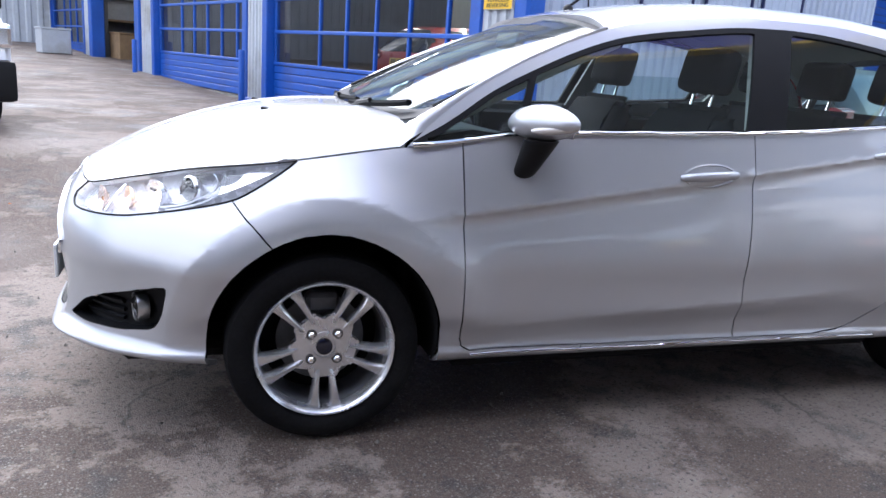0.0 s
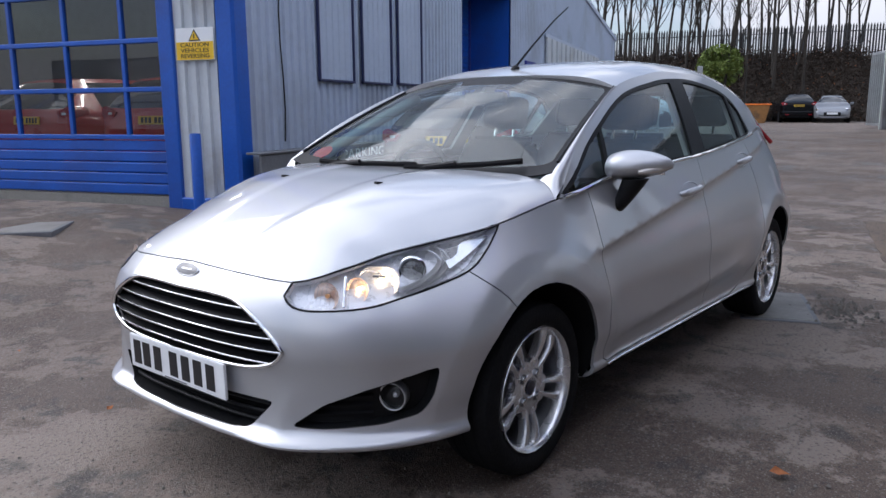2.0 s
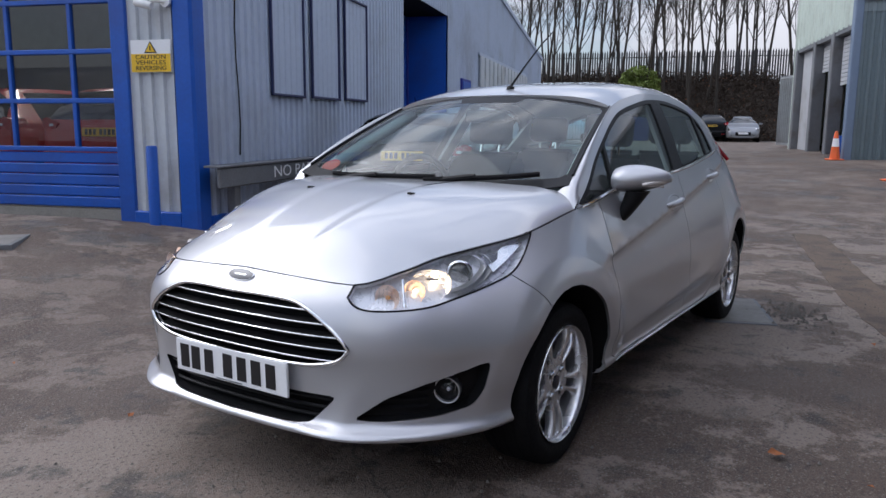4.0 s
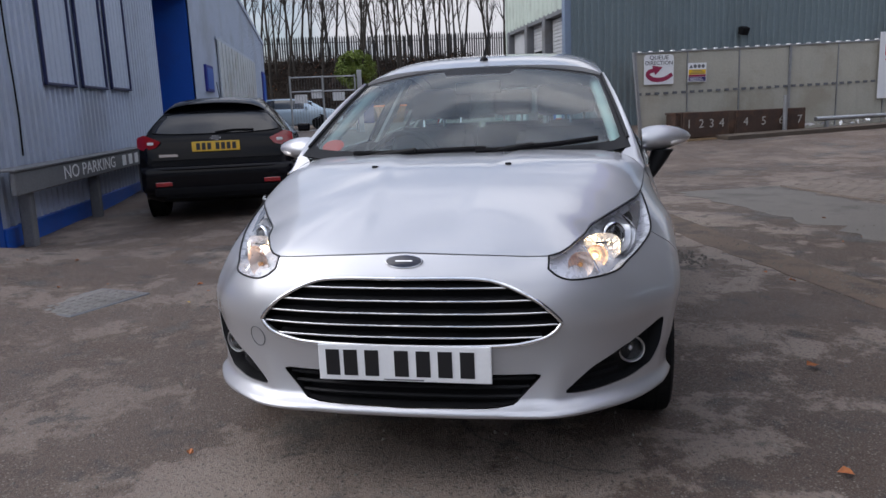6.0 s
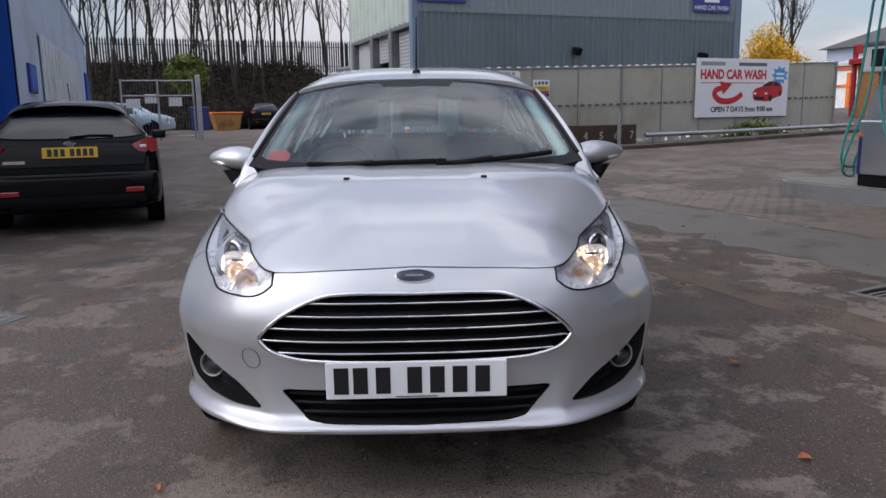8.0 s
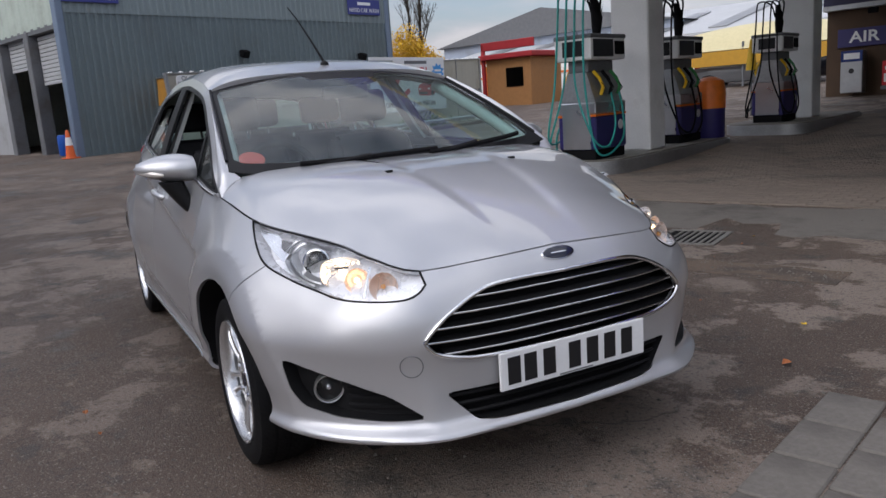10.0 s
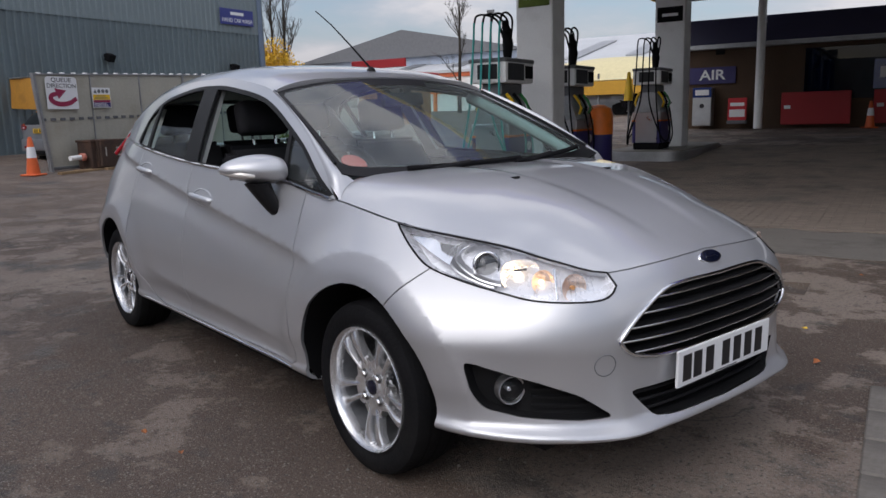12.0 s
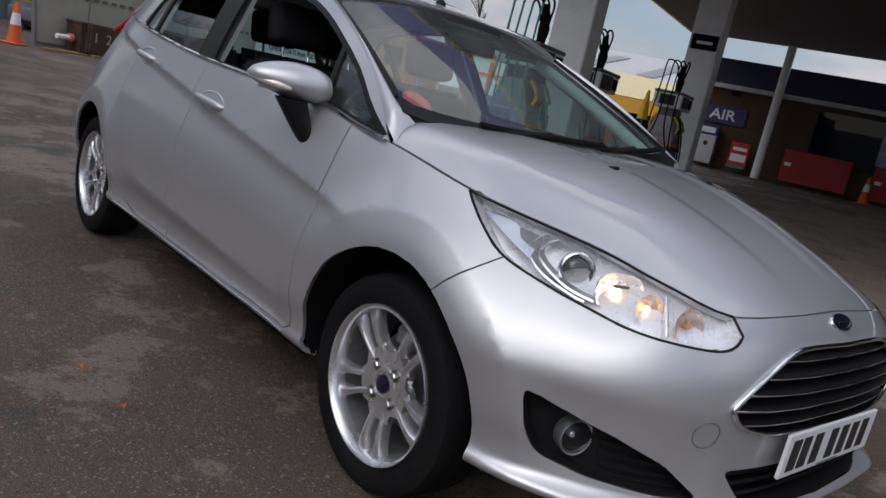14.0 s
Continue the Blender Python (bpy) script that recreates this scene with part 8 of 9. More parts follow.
def car_wheel(x, sgn):
    """Tyre, five twin-spoke alloy rim, nuts, blue cap and brake behind; the axle along local y, outwards +y."""
    m = pose(x, 0.715 * sgn, HUB_Z, 0, 0, 0 if sgn > 0 else 180)
    tyre_prof = [(0.208, -0.085), (0.235, -0.098), (0.262, -0.1), (0.281, -0.09), (0.289, -0.07), (0.291, -0.03), (0.291, 0.03), (0.289, 0.07), (0.281, 0.09), (0.262, 0.1), (0.24, 0.101), (0.224, 0.098), (0.212, 0.092), (0.206, 0.083)]
    wheel = part("wheel", lathe(tyre_prof, 72, "y"), "tyre", car, "alloy road wheel with a low-profile tyre", smooth=40, m=m)
    grooves = bmesh.new()
    for d in (-0.045, 0.0, 0.045):
        lathe([(0.2915, d - 0.005), (0.2918, d), (0.2915, d + 0.005)], 60, "y", grooves)
    part("tread_groove", grooves, "matt", wheel)
    part("rim_lip", lathe([(0.207, 0.082), (0.2105, 0.094), (0.208, 0.099), (0.200, 0.094), (0.194, 0.078), (0.191, 0.055)], 72, "y"), "alloy", wheel, "silver alloy rim edge", smooth=50)
    part("rim_barrel", lathe([(0.191, 0.055), (0.188, 0.02), (0.186, -0.07)], 48, "y"), "steel_dark", wheel, smooth=50)
    part("wheel_well", lathe([(0.186, -0.07), (0.15, -0.065), (0.0, -0.055)], 36, "y"), "matt", wheel)
    part("brake_disc", lathe([(0.0, -0.02), (0.135, -0.02), (0.135, -0.03), (0.0, -0.03)], 40, "y"), "steel_dark", wheel)
    part("brake_caliper", box(-0.05, 0.05, -0.04, 0.02, 0.09, 0.15, 0.012), "steel_dark", wheel)
    # five pairs of slim spokes, parted by a slot, over a star-shaped hub plate
    pairs = []
    for side in (-1, 1):
        bm = bmesh.new()
        prev = None
        for t in np.linspace(0, 1, 10):
            t = float(t)
            r = 0.052 + 0.143 * t
            c = side * (0.0175 + 0.0165 * t)
            w = 0.0155 - 0.0055 * math.sin(math.pi * min(1.0, 0.15 + t)) + 0.010 * max(0.0, t - 0.85) * 6
            d = 0.058 + 0.022 * math.sin(math.pi * 0.5 * min(1.0, 1.25 * t)) - 0.004 * max(0.0, t - 0.8) * 5
            q = [bm.verts.new((c + x * w, d + y, r)) for x, y in ((-1.0, -0.034), (-1.0, -0.012), (-0.72, -0.003), (-0.15 * side - 0.2, 0.0), (0.45 - 0.15 * side, -0.001), (0.78, -0.004), (1.0, -0.013), (1.0, -0.034))]
            if prev:
                for i in range(8):
                    bm.faces.new((prev[i], prev[(i + 1) % 8], q[(i + 1) % 8], q[i]))
            prev = q
        pairs.append(bm)
    first = [part("spoke", bm, "alloy", wheel, "silver twin spoke", smooth=32, m=pose(0, 0, 0, 0, 38, 0)) for bm in pairs]
    for k in range(1, 5):
        for f in first:
            o = new("spoke", f.data)
            o.parent = wheel
            o.matrix_basis = pose(0, 0, 0, 0, 38 + 72 * k, 0)
            o["label"] = "silver twin spoke"
    star = []
    for k in range(5):
        a = radians(90 - 38 - 72 * k)
        star += [(r * math.cos(a + e), r * math.sin(a + e)) for e, r in ((0.44, 0.104), (0.28, 0.108), (0.12, 0.098), (0.0, 0.092), (-0.12, 0.098), (-0.28, 0.108), (-0.44, 0.104), (-0.628, 0.078))]
    part("hub_plate", prism(star, 0.036, 0.064, "y", 0.005), "alloy", wheel, "star-shaped hub of the alloy wheel", smooth=30)
    part("hub", lathe([(0.050, 0.060), (0.046, 0.066), (0.034, 0.068), (0.031, 0.062)], 32, "y"), "alloy", wheel, smooth=40)
    part("centre_cap", lathe([(0.026, 0.060), (0.0245, 0.070), (0.013, 0.073), (0, 0.074)], 24, "y"), "badge_navy", wheel, "dark blue centre cap", smooth=40)
    for k in range(4):
        a = math.pi / 4 + k * math.pi / 2
        at = pose(0.055 * math.cos(a), 0, 0.055 * math.sin(a))
        part("nut_hole", lathe([(0.0165, 0.0635), (0.0165, 0.0665), (0.0, 0.0668)], 16, "y"), "fog_dark", wheel, m=at)
        part("wheel_nut", lathe([(0.0105, 0.060), (0.0105, 0.072), (0.007, 0.075), (0, 0.076)], 6, "y"), "chrome", wheel, m=at)
    return wheel


for _x in (-AXLE, AXLE):
    for _s in (-1, 1):
        car_wheel(_x, _s)


def car_inside():
    # arch liners and underbody
    for ax in (-AXLE, AXLE):
        for sgn in (-1, 1):
            bm = bmesh.new()
            prev = None
            for t in np.linspace(math.pi + 0.2, -0.2, 24):
                r = ARCH_R - 0.002
                q = [bm.verts.new((ax + r * math.cos(t), y * sgn, HUB_Z + 0.012 + r * math.sin(t))) for y in (body_point(s_of(ax + (ARCH_R + 0.004) * math.cos(t)), max(0.235, HUB_Z + 0.012 + (ARCH_R + 0.004) * math.sin(t))).y - 0.009, 0.74, 0.55)]
                if prev:
                    bm.faces.new((prev[0], prev[1], q[1], q[0]))
                    bm.faces.new((prev[1], prev[2], q[2], q[1]))
                prev = q
            part("arch_liner", bm, "matt", car, smooth=60)
    part("underbody", box(-1.85, 1.75, -0.60, 0.60, 0.19, 0.30, 0.04), "matt", car)
    part("floor_pan", box(-0.85, 0.85, -0.79, 0.79, 0.20, 0.33, 0.02), "matt", car)
    part("engine_bay", box(-1.80, -1.0, -0.52, 0.52, 0.30, 0.62, 0.05), "matt", car)
    part("bulkhead", box(-1.0, -0.95, -0.66, 0.66, 0.30, 0.90, 0.02), "matt", car)
    for sgn in (-1, 1):
        part("door_card", box(-0.84, 0.92, min(0.70 * sgn, 0.745 * sgn), max(0.70 * sgn, 0.745 * sgn), 0.32, 0.93, 0.015), "black", car, "black inner door panel")
        # pale pillar trims seen through the glass
        for x0, x1, z0, z1 in ((0.20, 0.30, 0.97, 1.32), (1.0, 1.25, 1.03, 1.24)):
            y0, y1 = side_y(x0, z0) - 0.035, side_y(x1, z1) - 0.035
            bm = prism([(x0, z0), (x1, z0), (x1 + 0.1, z1), (x0 + 0.1, z1)], 0, 0.02, "y")
            for v in bm.verts:
                v.co.y = (y0 + (y1 - y0) * (v.co.z - z0) / (z1 - z0) - v.co.y) * sgn
            part("pillar_trim", bm, "trim_grey", car, "pale grey pillar trim")
        pts = [windscreen_point(0.965, h) for h in np.linspace(0.06, 1, 12)]
        part("pillar_trim", tube([(p.x + 0.05, (p.y - 0.01) * sgn, p.z - 0.035) for p in pts], 0.028, 8), "trim_grey", car, smooth=60)
    part("headliner", grid(lambda a, b: (lambda p: (p.x, p.y * (1 if a > 0.5 else -1), p.z - 0.028))(roof_point(-0.2 + 1.78 * b, 0.96 * abs(2 * a - 1))), 16, 16), "trim_grey", car, "pale grey headlining", smooth=60)
    # dashboard
    prof = [(-1.02, 0.86), (-0.98, 0.92), (-0.85, 0.945), (-0.68, 0.93), (-0.60, 0.88), (-0.62, 0.72), (-0.68, 0.5), (-0.95, 0.5)]
    bm = bmesh.new()
    rings = []
    for y in np.linspace(-0.70, 0.70, 15):
        hump = 0.035 * math.exp(-((float(y) - 0.36) / 0.16) ** 2)
        rings.append([bm.verts.new((x + 0.05 * (abs(float(y)) / 0.7) ** 2, float(y), z + (hump if z > 0.9 else 0))) for x, z in prof])
    for q, w in zip(rings, rings[1:]):
        for i in range(len(prof)):
            bm.faces.new((q[i], q[(i + 1) % len(prof)], w[(i + 1) % len(prof)], w[i]))
    bm.faces.new(rings[0])
    bm.faces.new(rings[-1])
    part("dashboard", bm, "black", car, "black moulded dashboard", smooth=40)
    ring = [(0.18 * math.cos(a), 0.0, 0.18 * math.sin(a)) for a in np.linspace(0, 2 * math.pi, 33)]
    sw = part("steering_wheel", tube(ring, 0.016, 8, caps=False), "black", car, "black steering wheel", smooth=60, m=pose(-0.46, 0.36, 0.86, 0, -24, 90))
    part("boss", box(-0.07, 0.07, -0.02, 0.03, -0.06, 0.06, 0.025, seg=2), "black", sw)
    for dx in (-1, 1):
        part("spoke", box(min(0.05 * dx, 0.175 * dx), max(0.05 * dx, 0.175 * dx), -0.01, 0.01, -0.02, 0.02, 0.006), "black", sw)
    # mirror and tax-disc style sticker
    part("rear_view_mirror", box(-0.02, 0.02, -0.11, 0.11, -0.03, 0.03, 0.015, seg=2), "black", car, m=pose(-0.42, 0, 1.24, 0, 15, 0))
    p = windscreen_point(0.86, 0.14)
    disc = lathe([(0, 0), (0.048, 0), (0.048, 0.003), (0, 0.003)], 20, "x")
    part("screen_sticker", disc, "red_paper", car, "red paper sticker in the windscreen corner", m=pose(p.x + 0.02, p.y, p.z - 0.005, 0, 58, 0))
    # seats
    def seat(x, y, bench=False):
        w = 0.22
        pr = [(x - 0.02, 0.46), (x + 0.12, 0.46), (x + 0.30, 0.98), (x + 0.285, 1.04), (x + 0.235, 1.05), (x + 0.17, 0.98), (x + 0.04, 0.6)]
        bm = prism(pr, y - w, y + w, "y", 0.035)
        s = part("seat", bm, "cloth", car, "dark cloth seat", smooth=50)
        part("cushion", box(x - 0.42, x + 0.06, y - w, y + w, 0.40, 0.55, 0.05, seg=3), "cloth", s, smooth=50)
        part("headrest", box(-0.05, 0.05, -0.13, 0.13, -0.085, 0.085, 0.04, seg=3), "cloth", s, "dark cloth headrest", smooth=50, m=pose(x + 0.285, y, 1.175, 0, 12, 0))
        for d in (-0.06, 0.06):
            part("headrest_rod", tube([(x + 0.265, y + d, 1.03), (x + 0.285, y + d, 1.12)], 0.007, 8), "chrome", s)
        if not bench:
            for d in (-1, 1):
                part("bolster", tube([(x + 0.06, y + d * 0.2, 0.6), (x + 0.17, y + d * 0.21, 0.85), (x + 0.24, y + d * 0.19, 0.98)], 0.05, 8), "cloth", s, smooth=60)
    for y in (-0.36, 0.36):
        seat(-0.02, y)
    for y in (-0.42, 0.0, 0.42):
        seat(0.88, y, True)


car_inside()


def car_details():
    # number plate with plain bars in place of characters
    pl = part("number_plate", box(-0.006, 0.004, -0.26, 0.26, -0.0555, 0.0555, 0.004, seg=2), "plate_white", car, "white front number plate with black characters", m=pose(-2.046, 0, 0.4225, 0, -1, 0))
    xs = [-0.19, -0.125, -0.06, 0.005, 0.095, 0.16, 0.215]
    for y in xs:
        part("plate_bar", box(-0.0075, -0.0062, y - 0.021, y + 0.021, -0.0395, 0.0395), "ink", pl)
    part("plate_maker_bar", box(-0.0075, -0.0062, -0.06, 0.06, -0.051, -0.0475), "steel_dark", pl)
    e0, e1 = body_point(0.0, 0.694), body_point(0.0, 0.730)
    lean = math.degrees(math.atan2(e1.x - e0.x, e1.z - e0.z))
    bd = part("badge", lathe([(0.0, -0.004), (0.9, -0.004), (0.97, -0.0035), (1.0, 0.0), (1.0, 0.004)], 40, "x"), "chrome", car, "small oval badge, dark navy with a thin chrome rim", smooth=50, m=Matrix.Translation((e0 + e1) / 2) @ pose(0, 0, 0, 0, lean, 0) @ Matrix.Diagonal((1, 0.058, 0.0235, 1)))
    part("badge_field", lathe([(0.0, -0.0052), (0.80, -0.005), (0.86, -0.0042)], 40, "x"), "badge_navy", bd, smooth=40, m=Matrix.Diagonal((1, 1.08, 1, 1)))
    part("badge_stroke", box(-0.0060, -0.0053, -0.44, 0.44, -0.07, 0.05), "chrome", bd)
    part("exhaust", tube([(1.75, 0.45, 0.25), (1.92, 0.45, 0.24)], 0.025, 12), "steel_dark", car, smooth=50)


car_details()

# ---- other vehicles ----


def parked_car(name, m, paint, label, L=4.36, w=0.91, h=1.48, detail=False, group="parked cars"):
    """A hatchback, tail at local x = 0, nose towards +x: body, windows, lamps, bumpers, wheels."""
    ob = root(name, m, label, "car", group)
    k = h / 1.48
    xs = [0.0, 0.02, 0.05, 0.12, 0.22, 0.40, 0.9, 1.25, 1.75, 2.3, 2.62, 2.95, 3.25, 3.6, 3.95, 4.2, 4.33, 4.36]
    tops = [0.66, 0.92, 1.02, 1.17, 1.34, 1.435, 1.475, 1.485, 1.48, 1.44, 1.36, 1.18, 1.0, 0.95, 0.88, 0.78, 0.64, 0.5]
    wide = [0.84, 0.90, 0.95, 0.97, 0.985, 0.995, 1.0, 1.0, 1.0, 1.0, 1.0, 1.0, 1.0, 0.99, 0.96, 0.88, 0.78, 0.7]
    f_top, f_w = spline(xs, tops), spline(xs, wide)
    lows = spline((0, 0.1, 0.4, 3.9, 4.3), (0.36, 0.26, 0.2, 0.2, 0.25))
    stations = sorted(set(xs + [0.17, 0.30, 0.65, 1.0, 1.1, 1.5, 2.0, 2.45, 2.8, 3.1, 3.4, 3.8, 4.1]))
    belt_z = lambda x: 0.99 - 0.012 * x
    bm = bmesh.new()
    rings = []
    for x in stations:
        t, ww, lo, bz = f_top(x), w * f_w(x), lows(x), min(belt_z(x), f_top(x) - 0.02)
        up = max(0.0, t - bz)
        wr = ww * (0.93 - 0.36 * min(1, up / 0.45))
        half = [(0, lo), (0.75 * ww, lo), (0.95 * ww, lo + 0.05), (0.985 * ww, lo + 0.16), (ww, (lo + bz) * 0.53), (0.985 * ww, bz - 0.12), (0.955 * ww, bz - 0.03), (0.93 * ww, bz),
                (0.93 * ww + (wr - 0.93 * ww) * 0.55, bz + up * 0.52), (wr, bz + up * 0.84), (wr * 0.88, bz + up * 0.95), (wr * 0.5, t - 0.008), (0, t)]
        ring = [(y, z) for y, z in half] + [(-y, z) for y, z in half[-2:0:-1]]
        rings.append([bm.verts.new((x * L / 4.36, y, z * k)) for y, z in ring])
    n = len(rings[0])
    glass_faces, skip = [], []
    for i in range(len(rings) - 1):
        x = (stations[i] + stations[i + 1]) / 2
        for j in range(n):
            f = bm.faces.new((rings[i][j], rings[i + 1][j], rings[i + 1][(j + 1) % n], rings[i][(j + 1) % n]))
            row = j if j < n / 2 else n - 1 - j
            side = row in (7, 8) and 0.62 < x < 2.62
            rear = not detail and row in (8, 9, 10, 11) and 0.06 < x < 0.3
            front = row in (9, 10, 11) and 2.62 < x < 3.1
            f.material_index = 1 if side or rear or front else 0
    bm.faces.new(rings[0])
    bm.faces.new(rings[-1])
    # wheel openings: dark recessed discs drawn by real wheels set into the sides
    shell = BVHTree.FromBMesh(bm)
    body = part("body", bm, paint, ob, smooth=34)
    body.data.materials.append(M["dark_car_glass"])
    for x in (0.78, 3.42):
        for s in (-1, 1):
            wl = part("wheel", lathe([(0.21, -0.09), (0.3, -0.1), (0.318, -0.07), (0.318, 0.05), (0.3, 0.08), (0.22, 0.085), (0.21, 0.07)], 32, "y"), "tyre", ob, smooth=40, m=pose(x * L / 4.36, (w - 0.085) * s, 0.318, 0, 0, 0 if s > 0 else 180))
            part("rim", lathe([(0.21, 0.07), (0.2, 0.075), (0.15, 0.05), (0.06, 0.07), (0, 0.07)], 20, "y"), "alloy", wl, smooth=40)
            part("wheel_arch", lathe([(0.0, 0.0), (0.36, 0.0), (0.36, 0.012), (0.33, 0.014), (0, 0.014)], 32, "y"), "matt", ob, m=pose(x * L / 4.36, (w - 0.02) * s, 0.33, 0, 0, 0 if s > 0 else 180))
    for s in (-1, 1):
        part("door_mirror", box(-0.06, 0.06, -0.09, 0.09, -0.06, 0.06, 0.03, seg=2), paint, ob, m=pose(2.75 * L / 4.36, (w + 0.07) * s, 1.02 * k))
    # tail
    for s in (-1, 1):
        lamp = prism(soften([(0.60, 0.965), (0.66, 0.895), (0.80, 0.865), (0.87, 0.90), (0.865, 1.02), (0.78, 1.05), (0.70, 1.01)], 0.02, 3), -0.05, 0.22, "x")
        for v in lamp.verts:
            v.co.x += 0.19 * max(0, (abs(v.co.y) - 0.55)) ** 1.0 + 0.03
            v.co.y *= s * w / 0.91
            v.co.z *= k
        part("tail_lamp", lamp, "red_lens", ob, "red tail lamp", smooth=30)
        part("reverse_lamp", box(0.0, 0.06, -0.035, 0.035, -0.016, 0.016, 0.006), "sign_white", ob, "pale reversing lamp inset", m=pose(-0.027 + 0.19 * 0.17, 0.72 * s * w / 0.91, 0.945 * k, 0, 0, -10 * s))
        part("reflector", box(-0.012, 0.02, min(0.5 * s, 0.68 * s), max(0.5 * s, 0.68 * s), 0.41, 0.46, 0.006), "red_lens", ob, m=pose(-0.035, 0, 0))
    pl = part("number_plate", box(-0.02, 0.0, -0.26, 0.26, 0, 0.111, 0.004), "plate_yellow", ob, "yellow rear number plate with black characters", m=pose(-0.008, 0, 0.80 * k + (0.03 if detail else 0.0), 0, 6, 0))
    for y in (-0.2, -0.14, -0.08, -0.02, 0.07, 0.13, 0.19):
        part("plate_bar", box(-0.0225, -0.0205, y - 0.021, y + 0.021, 0.018, 0.094), "ink", pl)
    part("rear_bumper", box(-0.04, 0.16, -0.86 * w / 0.91, 0.86 * w / 0.91, 0.33, 0.64, 0.09, seg=4), paint, ob, smooth=40)
    part("valance", box(-0.03, 0.1, -0.6, 0.6, 0.26, 0.35, 0.02), "matt", ob)
    if detail:
        def on_tail(y, z, out):
            hit = shell.ray_cast(Vector((-1, y, z)), Vector((1, 0, 0)))[0]
            return Vector((hit.x - out, y, z)) if hit else Vector((0.3, y, z))

        def pane(a, b):
            a = 2 * a - 1
            wide = 0.735 - 0.155 * b
            lift = 0.035 * (1 - b) * abs(a) ** 4
            return on_tail(a * wide, (1.04 + 0.265 * b + lift - 0.045 * b * a * a) * k, 0.007)
        part("rear_window", grid(pane, 24, 8), "rear_glass", ob, "wide dark rear window", smooth=60)
        rim = [pane(i / 20, 0) for i in range(21)] + [pane(1, i / 6) for i in range(1, 7)] + [pane(1 - i / 20, 1) for i in range(1, 21)] + [pane(0, 1 - i / 6) for i in range(1, 7)]
        part("window_seal", tube(rim, 0.006, 5, caps=False), "matt", ob, smooth=50)
        part("wiper", tube([on_tail(y, z * k, 0.02) for y, z in ((0.0, 1.055), (-0.2, 1.075), (-0.42, 1.07))], 0.010, 6), "matt", ob)
        part("bumper_crease", tube([(-0.045 + 0.06 * (y / 0.8) ** 4, y, 0.60) for y in np.linspace(-0.8, 0.8, 17)], 0.012, 6), paint, ob, smooth=60)
        part("lower_bumper", box(-0.05, 0.1, -0.70, 0.70, 0.30, 0.40, 0.03, seg=2), "matt", ob)
        part("badge", lathe([(0, -0.006), (0.9, -0.006), (1, 0.004)], 24, "x"), "chrome", ob, "small oval badge", m=pose(on_tail(0, 0.985 * k, 0.012).x, 0, 0.985 * k, 0, 14, 0) @ Matrix.Diagonal((1, 0.062, 0.026, 1)))
        part("badge_field", lathe([(0, -0.0085), (0.84, -0.008), (0.88, -0.006)], 24, "x"), "badge_navy", ob, m=pose(on_tail(0, 0.985 * k, 0.012).x, 0, 0.985 * k, 0, 14, 0) @ Matrix.Diagonal((1, 0.062, 0.026, 1)))
        lip = bmesh.new()
        prev = None
        for y in np.linspace(-0.56, 0.56, 17):
            d = -0.05 * (float(y) / 0.56) ** 2 - 0.05 * (float(y) / 0.56) ** 8
            q = [lip.verts.new((x + 0.10 * abs(float(y) / 0.56) ** 3, float(y), z + d)) for x, z in ((0.12, 1.40 * k), (0.14, 1.415 * k), (0.50, 1.47 * k), (0.50, 1.42 * k), (0.22, 1.385 * k))]
            if prev:
                for i in range(5):
                    lip.faces.new((prev[i], prev[(i + 1) % 5], q[(i + 1) % 5], q[i]))
            prev = q
        part("spoiler", lip, paint, ob, smooth=40)
        part("aerial", tube([(0.8, 0, 1.47 * k), (0.62, 0, 1.66 * k)], 0.005, 5), "matt", ob)
        part("maker_bar", box(-0.006, 0, 0.42, 0.62, 0.735, 0.765), "chrome", ob)
        part("boot_seam", box(0.0, 0.02, -0.7, 0.7, 0.69, 0.70), "matt", ob, m=pose(-0.012, 0, 0))
    else:
        for s in (-1, 1):
            part("headlamp", box(-0.1, 0.04, -0.17, 0.17, -0.07, 0.07, 0.03, seg=2), "chrome", ob, m=pose(4.18 * L / 4.36, 0.62 * s * w / 0.91, 0.70 * k, 0, 0, -25 * s))
        part("front_grille", box(-0.02, 0.03, -0.42, 0.42, 0.36, 0.56, 0.02), "matt", ob, m=pose(L - 0.02, 0, 0))
        part("front_plate", box(0, 0.012, -0.26, 0.26, 0, 0.11), "plate_white", ob, m=pose(L + 0.012, 0, 0.44))
    return ob


M["rear_glass"] = material("dusty_tinted_glass", (0.014, 0.015, 0.017), 0.06, 0.0, 0.2, 4.0, 60.0, spec=0.6, coat=0.3)
M["dark_car_glass"] = material("dark_tinted_glass", (0.012, 0.014, 0.015), 0.04, 0.0, 0.1, 4.0, 60.0, spec=0.7, coat=0.6)
parked_car("black_hatchback", pose(3.80, 3.62, 0.0, 0, 0, 21), "black_paint", "glossy black five-door hatchback parked beside the workshop wall", detail=True, h=1.39, w=0.89)


def at_yard(u, v, turn, z=None):
    return YARD @ pose(u, v, rise(u, v) if z is None else z, 0, 0, turn)


